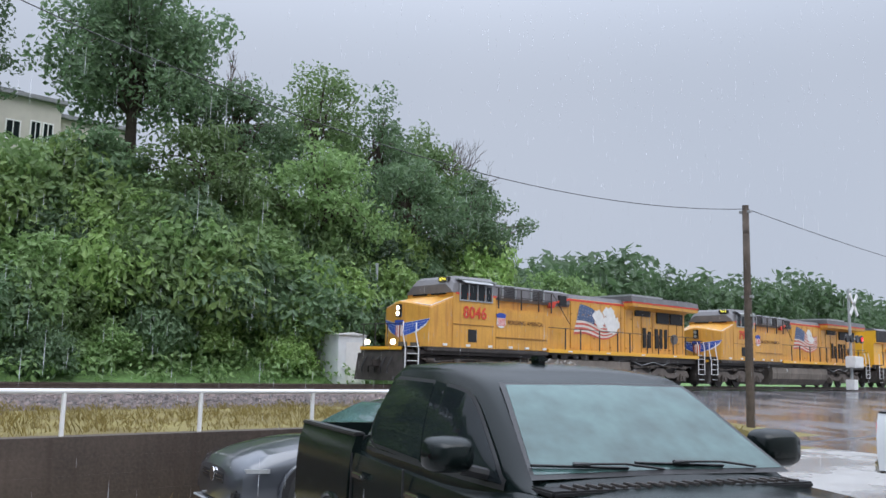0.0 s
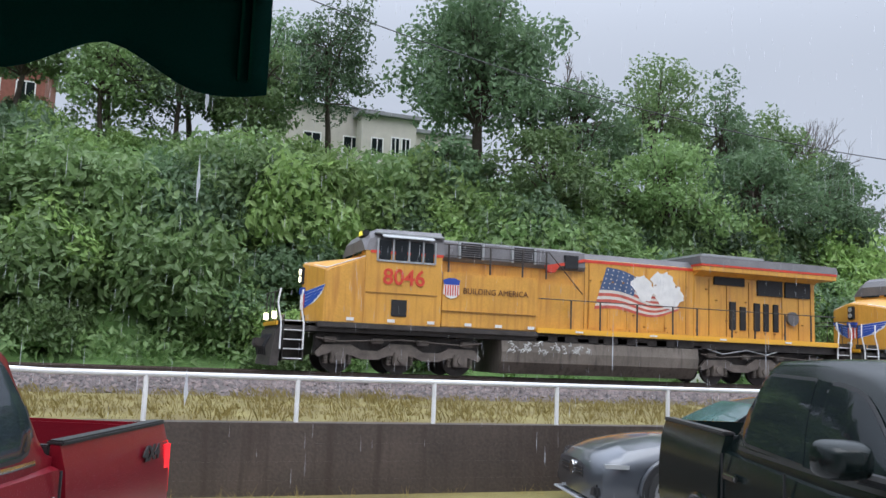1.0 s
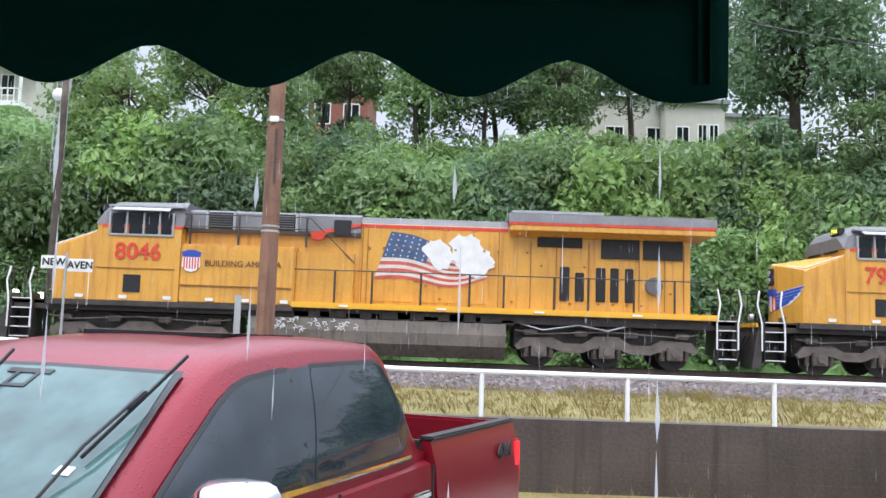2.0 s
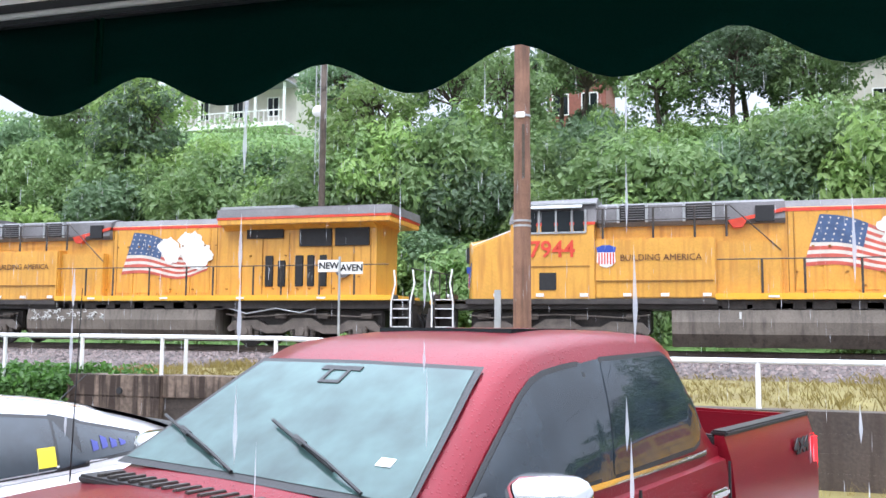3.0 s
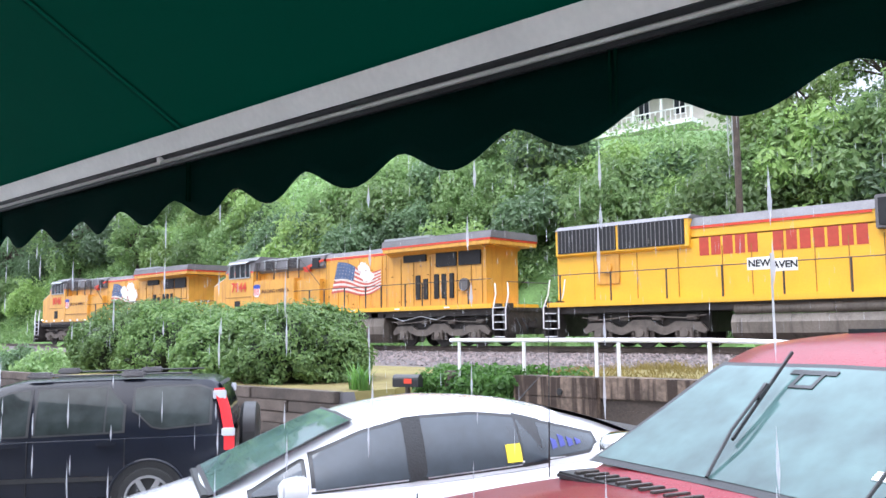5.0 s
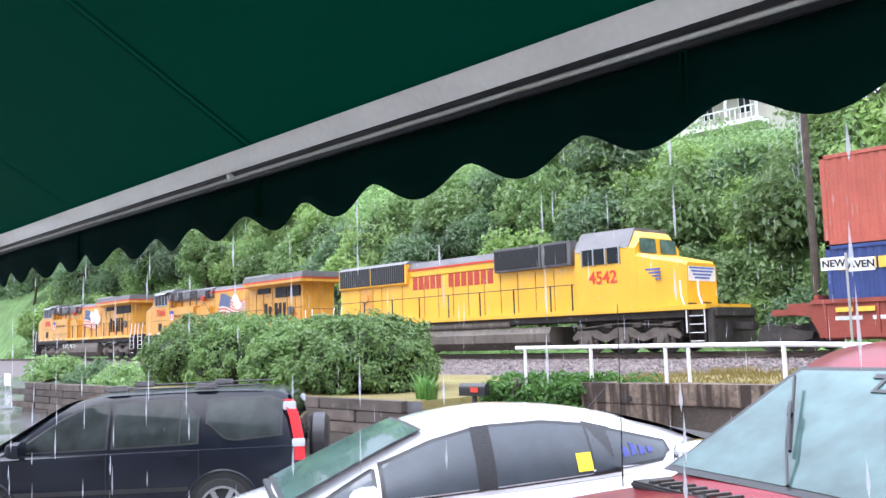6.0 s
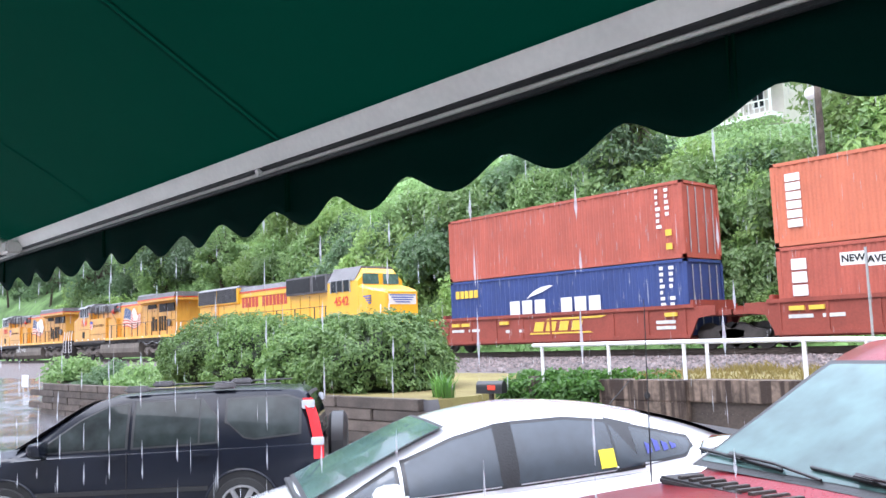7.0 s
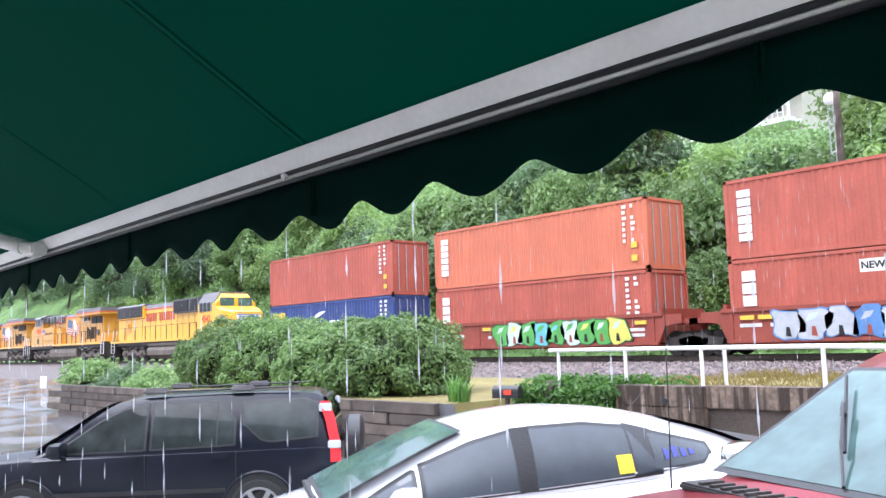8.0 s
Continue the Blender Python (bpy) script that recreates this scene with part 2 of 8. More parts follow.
def box(bm, x0, x1, y0, y1, z0, z1, r=0.0, m=None):
    """A box with bevelled edges."""
    s = bmesh.ops.create_cube(bm, size=1.0)
    vs = s["verts"]
    for v in vs:
        v.co = Vector(((x0 + x1) / 2 + v.co.x * (x1 - x0), (y0 + y1) / 2 + v.co.y * (y1 - y0), (z0 + z1) / 2 + v.co.z * (z1 - z0)))
    if m is not None:
        bmesh.ops.transform(bm, matrix=m, verts=vs)
    if r:
        es = list({e for v in vs for e in v.link_edges})
        bmesh.ops.bevel(bm, geom=es, offset=r, segments=2, affect="EDGES")
    return bm


def rod(bm, a, b, r0, r1=None, seg=8, caps=True):
    a, b = Vector(a), Vector(b)
    r1 = r0 if r1 is None else r1
    d = b - a
    q = d.to_track_quat("Z", "Y").to_matrix()
    rings = []
    for p, r in ((a, r0), (b, r1)):
        rings.append([bm.verts.new(p + q @ Vector((math.cos(k * 2 * math.pi / seg) * r, math.sin(k * 2 * math.pi / seg) * r, 0))) for k in range(seg)])
    for k in range(seg):
        bm.faces.new((rings[0][k], rings[0][(k + 1) % seg], rings[1][(k + 1) % seg], rings[1][k]))
    if caps:
        bm.faces.new(rings[0][::-1])
        bm.faces.new(rings[1])
    return bm


def tube(bm, pts, r, seg=8):
    for a, b in zip(pts, pts[1:]):
        rod(bm, a, b, r, r, seg)
    return bm


def prism(bm, pts, axis, a0, a1):
    """A polygon in the plane across axis, drawn out from a0 to a1."""
    def at(p, a):
        return {"x": (a, p[0], p[1]), "y": (p[0], a, p[1]), "z": (p[0], p[1], a)}[axis]
    lo = [bm.verts.new(at(p, a0)) for p in pts]
    hi = [bm.verts.new(at(p, a1)) for p in pts]
    bm.faces.new(lo)
    bm.faces.new(hi[::-1])
    for i in range(len(pts)):
        j = (i + 1) % len(pts)
        bm.faces.new((lo[i], hi[i], hi[j], lo[j]))
    return bm


def loft(bm, rings, closed=False, caps=True):
    vs = [[bm.verts.new(p) for p in r] for r in rings]
    n = len(rings[0])
    for a, b in zip(vs, vs[1:]):
        for k in range(n if closed else n - 1):
            j = (k + 1) % n
            bm.faces.new((a[k], a[j], b[j], b[k]))
    if caps:
        bm.faces.new(vs[0][::-1])
        bm.faces.new(vs[-1])
    return bm


def sheet(bm, rows):
    return loft(bm, rows, False, False)


def ease(table, x):
    """Smooth interpolation through a table of (x, values...)."""
    if x <= table[0][0]:
        return table[0][1:]
    for i in range(len(table) - 1):
        a, b = table[i], table[i + 1]
        if x <= b[0]:
            f = (x - a[0]) / (b[0] - a[0])
            pa, pb = table[max(i - 1, 0)], table[min(i + 2, len(table) - 1)]
            out = []
            for k in range(1, len(a)):
                ma = (b[k] - pa[k]) / max(b[0] - pa[0], 1e-6) * (b[0] - a[0]) if i else b[k] - a[k]
                mb = (pb[k] - a[k]) / max(pb[0] - a[0], 1e-6) * (b[0] - a[0])
                lim = 1.6 * abs(b[k] - a[k])
                ma, mb = max(-lim, min(lim, ma)), max(-lim, min(lim, mb))
                out.append((2 * f ** 3 - 3 * f ** 2 + 1) * a[k] + (f ** 3 - 2 * f ** 2 + f) * ma + (-2 * f ** 3 + 3 * f ** 2) * b[k] + (f ** 3 - f ** 2) * mb)
            return tuple(out)
    return table[-1][1:]


def words(name, text, size, m, material, parent, label="", depth=0.004, stretch=1.0, bold=0.0):
    """Lettering as a mesh. m places it: x along the line, y up the letters."""
    cu = bpy.data.curves.new(name, "FONT")
    cu.body, cu.size, cu.extrude, cu.align_x, cu.align_y, cu.offset = text, size, depth, "CENTER", "CENTER", bold
    cu.resolution_u = 3
    tmp = bpy.data.objects.new(name, cu)
    scene.collection.objects.link(tmp)
    me = bpy.data.meshes.new_from_object(tmp.evaluated_get(bpy.context.evaluated_depsgraph_get()))
    bpy.data.objects.remove(tmp)
    bpy.data.curves.remove(cu)
    me.transform(m @ Matrix.Diagonal((stretch, 1, 1, 1)))
    me.materials.clear()
    me.materials.append(material)
    ob = new(name, me)
    if parent:
        ob.parent = parent
    if label:
        ob["label"] = label
    return ob


NEAR = Matrix(((1, 0, 0, 0), (0, 0, -1, 0), (0, 1, 0, 0), (0, 0, 0, 1)))  # letters upright, facing -y

# ---- the ground ----
RAIL_Y, RAIL_Z = 23.0, 1.21      # near rail, and top of rail
MID_Y = RAIL_Y + 0.75


def mixf(a, b, f):
    f = max(0.0, min(1.0, f))
    f = f * f * (3 - 2 * f)
    return a + (b - a) * f


def lot_z(x, y):
    """The lot falls away to the left and rises a little to the wall."""
    return 0.022 * max(0.0, min(y, 6) - 1.0) + 0.026 * max(-11.0, min(0.0, x + 2.0))


def ground_z(x, y):
    """Height of the land: lot, raised strip behind the walls, track bed, hillside."""
    cross = mixf(0, 1, (x - 18) / 6) * mixf(1, 0, (x - 60) / 10)
    left = mixf(1, 0, (x + 34) / 10)
    top = mixf(0.84, 1.0, (x + 12.2) / 1.0) + (mixf(0, 0.14, (x + 12) / 3) - mixf(0, 0.17, (x + 8) / 9))
    if y < 5.75 or (y < 6.75 and x > -12):
        lot = low = lot_z(x, y)
    else:
        lot = top if y < 9 else mixf(top, 0.98, (y - 9) / 6)
        low = mixf(lot_z(x, 5.7), 0.85, (y - 5) / 14)
    z = lot * (1 - cross) + low * cross
    z = z * (1 - left) + low * left
    if 18.5 < y < 29.5:
        z = mixf(z, 0.98, min((y - 18.5) / 2, (29.5 - y) / 2))
    if y >= 29:
        slope = mixf(0, 1, (y - 30) / 7) * 0.35 + mixf(0, 1, (y - 30) / 22) * 0.65
        crest = 13.5 + 3.5 * mixf(0, 1, (-x - 15) / 40) - 3.0 * mixf(0, 1, (x - 20) / 25)
        crest *= mixf(1, 0.04, (x - 44) / 22)
        z = 0.95 + slope * crest + 0.5 * noise.noise(Vector((x * 0.12, y * 0.12, 0))) * slope
        z += max(0, y - 56) * 0.10 * mixf(1, 0.2, (x - 40) / 30)
        if y > 110:
            z += mixf(0, 26, (y - 110) / 120) * (0.8 + 0.4 * noise.noise(Vector((x * 0.01, y * 0.01, 5))))
    return z


def build_ground():
    xs = [-900, -500, -300, -200, -150, -120] + [-100 + 2.5 * i for i in range(0, 35)] + [-12.3, -12.0, -11.7] + [-11 + 2.0 * i for i in range(0, 58)] + [110, 130, 170, 240, 400, 900]
    xs = sorted(set(xs))
    ys = [-300, -60, -20, -10, -3.9, 0, 3, 5.2, 5.74, 5.76, 6.74, 6.76, 7.5, 9, 11, 12.5, 14, 16, 18, 19, 20, 21, 22, 24, 26, 28, 29] + [30 + 1.5 * i for i in range(20)] + [64, 72, 82, 95, 110, 140, 180, 240, 400, 900]
    bm = bmesh.new()
    grid = [[bm.verts.new((x, y, ground_z(x, y))) for x in xs] for y in ys]
    for j in range(len(ys) - 1):
        for i in range(len(xs) - 1):
            f = bm.faces.new((grid[j][i], grid[j][i + 1], grid[j + 1][i + 1], grid[j + 1][i]))
            x, y = (xs[i] + xs[i + 1]) / 2, (ys[j] + ys[j + 1]) / 2
            k = 0
            if y < 5.75 and -16 < x < 23:
                k = 5
            if y > 5.75:
                k = 1
            if 12.5 < y < 29:
                k = 2
            if y > 29:
                k = 3
            if 27.5 < x < 64 and y < 29.5 or (23 < x < 64 and y < 7.4):
                k = 0
            if x < -33 and y < 12:
                k = 0
            if y > 38 and -74 < x < -48 and y < 54 or (-46 < x < -30 and 50 < y < 60):
                k = 4
            f.material_index = k
    ob = link("ground", bm, [ASPHALT, GRASS, BALLAST, UNDER, LAWN, LOT])
    tagged(ob, "wet asphalt lot, dry grass strip, ballast and green hillside", "ground", kind="structure")


build_ground()


def scatter_stones():
    """Loose ballast on the shoulder in front of the track."""
    rnd = random.Random(3)
    verts, faces = [], []
    for _ in range(15000):
        y = 12.6 + 10.0 * rnd.random() ** 0.9
        x = rnd.uniform(-38, 27)
        if y < 13.6 and rnd.random() < 0.5:
            continue
        r = rnd.uniform(0.03, 0.075)
        z = ground_z(x, y) + r * 0.3
        b = len(verts)
        a = rnd.uniform(0, 6.28)
        for k in range(4):
            q = a + k * 1.5708 + rnd.uniform(-0.4, 0.4)
            verts.append((x + math.cos(q) * r * rnd.uniform(0.8, 1.4), y + math.sin(q) * r, z + rnd.uniform(-0.3, 0.3) * r))
        verts.append((x, y, z + r * rnd.uniform(0.6, 1.0)))
        for k in range(4):
            faces.append((b + k, b + (k + 1) % 4, b + 4))
    me = bpy.data.meshes.new("ballast_stones")
    me.from_pydata(verts, [], faces)
    m = STONE.copy()
    n, l = m.node_tree.nodes, m.node_tree.links
    g = n.new("ShaderNodeNewGeometry")
    r = n.new("ShaderNodeValToRGB")
    r.color_ramp.elements[0].color, r.color_ramp.elements[1].color = (0.035, 0.028, 0.027, 1), (0.22, 0.165, 0.15, 1)
    l.new(g.outputs["Random Per Island"], r.inputs[0])
    l.new(r.outputs[0], n["Principled BSDF"].inputs["Base Color"])
    me.materials.append(m)
    tagged(new("ballast_stones", me), "loose grey-pink crushed ballast stones beside the track", "gravel", kind="stuff")


def scatter_grass():
    """Dry grass on the strip above the wall."""
    rnd = random.Random(5)
    verts, faces = [], []

    def tuft(x, y, h, n):
        for _ in range(n):
            a = rnd.uniform(0, 6.28)
            bx, by = x + rnd.gauss(0, 0.06), y + rnd.gauss(0, 0.06)
            bz = ground_z(bx, by) - 0.01
            hh = h * rnd.uniform(0.5, 1.2)
            dx, dy = rnd.gauss(0, 0.35) * hh, rnd.gauss(0, 0.35) * hh
            w = 0.008
            b = len(verts)
            verts.extend([(bx - w * math.cos(a), by - w * math.sin(a), bz), (bx + w * math.cos(a), by + w * math.sin(a), bz), (bx + dx * 0.4 + w * 0.6, by + dy * 0.4, bz + hh * 0.6), (bx + dx, by + dy, bz + hh)])
            faces.extend([(b, b + 1, b + 2), (b, b + 2, b + 3)])
    for _ in range(6500):
        x, y = rnd.uniform(-10.5, 25), rnd.uniform(6.9, 13.2)
        tuft(x, y, rnd.uniform(0.06, 0.20) * (0.6 + 0.8 * abs(noise.noise(Vector((x * 0.5, y * 0.5, 2))))), 5)
    me = bpy.data.meshes.new("dry_grass")
    me.from_pydata(verts, [], faces)
    me.materials.append(BLADE)
    tagged(new("dry_grass", me), "yellowed dry grass on the raised strip beside the track", "grass", kind="stuff")
    verts, faces = [], []
    for _ in range(150):
        x = rnd.uniform(-8, 13)
        tuft2 = rnd.uniform(0.06, 0.28)
        y = 6.3 - rnd.random() ** 2 * 0.25
        for _ in range(9):
            dx, dy, hh = rnd.gauss(0, 0.14), rnd.gauss(0, 0.06), tuft2 * rnd.uniform(0.4, 1.1)
            b = len(verts)
            verts.extend([(x - 0.006, y, 0), (x + 0.006, y, 0), (x + dx, y + dy, hh)])
            faces.append((b, b + 1, b + 2))
    me = bpy.data.meshes.new("wall_foot_weeds")
    me.from_pydata(verts, [], faces)
    me.materials.append(BLADE)
    tagged(new("wall_foot_weeds", me), "straw-coloured dead weeds along the foot of the wall", "weeds", kind="stuff")


# ---- retaining walls, fence ----
WALL_Y = 6.45


def build_wall():
    root = thing("wall_retaining", pose(0, WALL_Y, 0), "stained board-marked concrete retaining wall with dark run-off", "wall")
    root["kind"] = "structure"
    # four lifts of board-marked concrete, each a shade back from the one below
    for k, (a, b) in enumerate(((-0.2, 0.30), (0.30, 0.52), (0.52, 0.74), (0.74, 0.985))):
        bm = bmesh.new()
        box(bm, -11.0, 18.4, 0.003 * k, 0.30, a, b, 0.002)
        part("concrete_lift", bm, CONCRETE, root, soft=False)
    bm = bmesh.new()
    box(bm, -8.9, -7.35, -0.10, 0.30, 0.9, 1.20, 0.012)
    box(bm, -7.35, -4.9, -0.04, 0.30, 0.9, 1.21, 0.012)
    box(bm, -4.9, -3.2, -0.01, 0.30, 0.9, 1.12, 0.012)
    box(bm, -8.9, -7.35, -0.10, 0.30, -0.2, 0.9, 0.012)
    part("buttress", bm, STAINED, root, "rust-stained raised end of the wall")
    bm = bmesh.new()
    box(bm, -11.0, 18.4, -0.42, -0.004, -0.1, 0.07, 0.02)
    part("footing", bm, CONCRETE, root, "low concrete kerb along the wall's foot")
    bm = bmesh.new()
    rod(bm, (-8.0, -0.12, 0.98), (-8.0, 0.1, 0.98), 0.05, seg=12)
    part("weep_hole", bm, DARK, root, "dark round drain hole")


def build_ties():
    """Retaining wall of old railway ties, left of the concrete wall."""
    root = thing("wall_timber", pose(0, 5.7, 0), "low retaining wall of weathered dark railway ties", "wall")
    root["kind"] = "structure"
    rnd = random.Random(8)
    bm = bmesh.new()
    box(bm, -1.28, 1.28, -0.12, 0.12, 0, 0.21, 0.014)
    me = bpy.data.meshes.new("tie")
    bm.to_mesh(me)
    bm.free()
    me.materials.append(TIMBER)
    for row in range(-1, 4):
        x = -11.2 - (row % 2) * 1.2
        while x > -33:
            ob = new("tie", me)
            ob.parent = root
            ob.matrix_basis = pose(x - 1.28, rnd.uniform(-0.02, 0.02) + 0.02 * row, row * 0.218 - 0.02, rnd.uniform(-1, 1), 0, rnd.uniform(-0.3, 0.3))
            x -= 2.6
    bm = bmesh.new()
    box(bm, -10.36, -10.2, 0.62, 0.78, 0, 1.24, 0.015)
    part("end_post", bm, TIMBER, root, "weathered end post")


def build_fence():
    root = thing("fence", pose(0, 6.6, 0), "white-painted pipe railing on top of the retaining wall", "railing")
    post_xs = [9.7, 7.87, 6.04, 4.21, 2.38, 0.56, -1.27, -3.1, -4.9, -5.7]
    heights = {}

    def top(x):
        return 1.53 + (mixf(0, 0.21, (-x) / 5.5))
    for x in post_xs + [11.5, 13.3, 15.2, 17.0]:
        bm = bmesh.new()
        rod(bm, (x, 0, ground_z(x, 6.8) - 0.3), (x, 0, top(x)), 0.03, seg=10)
        part("post", bm, WHITE, root)
    for x in (-7.5, -8.86, -10.25):
        bm = bmesh.new()
        rod(bm, (x, 0, 0.9), (x, 0, 1.745), 0.028, seg=10)
        part("post", bm, WHITE, root)
    bm = bmesh.new()
    rod(bm, (-7.38, 0.42, 0.9), (-7.38, 0.42, 1.73), 0.028, seg=10)
    part("post", bm, WHITE, root)
    bm = bmesh.new()
    tube(bm, [(17.0, 0, 1.52), (9.7, 0, 1.52), (-0.5, 0, 1.54), (-4.9, 0, 1.72), (-5.7, 0, 1.74)], 0.034, 10)
    part("top_rail", bm, WHITE, root)
    bm = bmesh.new()
    tube(bm, [(-5.7, 0, 1.74), (-7.5, 0, 1.745), (-10.45, 0, 1.745)], 0.034, 10)
    part("top_rail", bm, WHITE, root)


build_wall()
build_ties()
build_fence()


# ---- the track ----
def build_track():
    for name, y in (("rail", RAIL_Y), ("rail", RAIL_Y + 1.5)):
        bm = bmesh.new()
        prof = [(-0.07, 0), (0.07, 0), (0.07, 0.012), (0.012, 0.03), (0.012, 0.13), (0.037, 0.14), (0.037, 0.172), (-0.037, 0.172), (-0.037, 0.14), (-0.012, 0.13), (-0.012, 0.03), (-0.07, 0.012)]
        prism(bm, [(y + a, RAIL_Z - 0.172 + b) for a, b in prof], "x", -420, 420)
        tagged(link(name, bm, STEEL, soft=False), "rusty steel rail on wooden ties", "rail", "rails of the track", kind="structure")
    root = thing("track_ties", pose(0, MID_Y, 0), "wooden ties under the rails", "ties")
    root["kind"] = "structure"
    bm = bmesh.new()
    box(bm, -0.115, 0.115, -1.3, 1.3, RAIL_Z - 0.38, RAIL_Z - 0.172, 0.01)
    me = bpy.data.meshes.new("tie")
    bm.to_mesh(me)
    bm.free()
    me.materials.append(TIMBER)
    for k in range(190):
        ob = new("tie", me)
        ob.parent = root
        ob.matrix_basis = pose(-60 + 0.55 * k, 0, 0)
    bm = bmesh.new()
    prism(bm, [(RAIL_Y - 2.4, 0.9), (RAIL_Y - 1.0, RAIL_Z - 0.2), (RAIL_Y + 2.5, RAIL_Z - 0.2), (RAIL_Y + 4.2, 0.9)], "x", -420, 30)
    tagged(link("track_bed", bm, BALLAST, soft=False), "raised bed of crushed stone under the track", "track bed", kind="structure")


build_track()

# ---- the train ----
SPEED = 18.03
TRAIN = []   # (thing, x at 0 s)


def flag_paint(root, x0, x1, z0, z1, y):
    """A waving flag painted on the hood, with a white cloud over its fly."""
    nst = 13
    def wave(u):
        return 0.10 * math.sin(u * 6.6 + 0.5) * (0.3 + u)
    lean = 0.55
    def at(u, v):
        return (x0 + (x1 - x0) * u + lean * (v - 0.5) * (1 - u) * 0.9, z0 + (z1 - z0) * v * (1 - 0.42 * u) + 0.0 * u + wave(u) * 1.6 + 0.05)
    h = 1.0 / nst
    cloth = {"r": bmesh.new(), "w": bmesh.new()}
    for s in range(nst):
        bmx = cloth["r" if s % 2 == 0 else "w"]
        rows = []
        for k in range(25):
            u = k / 24
            a, b = at(u, s * h), at(u, (s + 1) * h)
            rows.append([(a[0], y, a[1]), (b[0], y, b[1])])
        sheet(bmx, rows)
    part("flag_red_stripes", cloth["r"], FLAG_RED, root, soft=False)
    part("flag_white_stripes", cloth["w"], FLAG_WHITE, root, soft=False)
    bm = bmesh.new()
    rows = []
    for k in range(11):
        u = 0.42 * k / 10
        a, b = at(u, 6 * h), at(u, 1)
        rows.append([(a[0], y - 0.004, a[1]), (b[0], y - 0.004, b[1])])
    sheet(bm, rows)
    part("flag_canton", bm, FLAG_BLUE, root, soft=False)
    bm = bmesh.new()
    for i in range(5):
        for j in range(6):
            a = at(0.03 + 0.07 * j, 6 * h + (0.5 + i) * 7 * h / 5)
            c = [bm.verts.new((a[0] + 0.04 * math.cos(q) * (1 if k % 2 else 0.45), y - 0.008, a[1] + 0.04 * math.sin(q) * (1 if k % 2 else 0.45))) for k, q in enumerate([0.314 + i2 * 0.628 for i2 in range(10)])]
            bm.faces.new(c)
    part("flag_stars", bm, FLAG_WHITE, root, soft=False)


FLAG_RED = mat("faded_flag_red", (0.50, 0.10, 0.07), 0.45, var=0.3, scale=3, bump=0)
FLAG_WHITE = mat("faded_flag_white", (0.62, 0.57, 0.50), 0.45, var=0.15, scale=3, bump=0)
FLAG_BLUE = mat("faded_flag_blue", (0.06, 0.10, 0.20), 0.45, var=0.3, scale=3, bump=0)
BARE = mat("peeled_white", (0.72, 0.71, 0.68), 0.5, var=0.12, scale=4, bump=0)
WINGS = mat("wing_blue", (0.04, 0.10, 0.42), 0.4, var=0.1, bump=0)
SEAM = mat("panel_seam", (0.28, 0.13, 0.02), 0.6, var=0.3, bump=0)
SCRAWL = mat("white_scrawl", (0.6, 0.6, 0.57), 0.6, var=0.2, bump=0)


def blotch(bm, cx, cz, rx, rz, y, rnd, n=18, rough=0.25):
    vs = [bm.verts.new((cx + math.cos(k * 6.283 / n) * rx * (1 + rnd.uniform(-rough, rough)), y, cz + math.sin(k * 6.283 / n) * rz * (1 + rnd.uniform(-rough, rough)))) for k in range(n)]
    bm.faces.new(vs)


def glyph(bm, x0, x1, z0, z1, y, k):
    """A plain solid block the size of a letter."""
    box(bm, x0, x1, y - 0.014, y, z0, z1, 0.004)


def letter_blocks(root, y, pattern, x0, x1, z0, z1, material):
    """A line of lettering as plain blocks: 1 is a letter, a blank is a gap."""
    step = (x1 - x0) / len(pattern)
    for k, ch in enumerate(pattern):
        if ch == "1":
            bm = bmesh.new()
            glyph(bm, x0 + k * step, x0 + (k + 0.8) * step, z0, z1, y, k)
            part("letter_block", bm, material, root)


def letter_stack(root, y, n, x0, x1, ztop, material):
    h = 0.30 if n > 4 else 0.42
    for k in range(n):
        bm = bmesh.new()
        glyph(bm, x0, x1, ztop - (k + 0.85) * h, ztop - k * h, y, k)
        part("letter_block", bm, material, root)


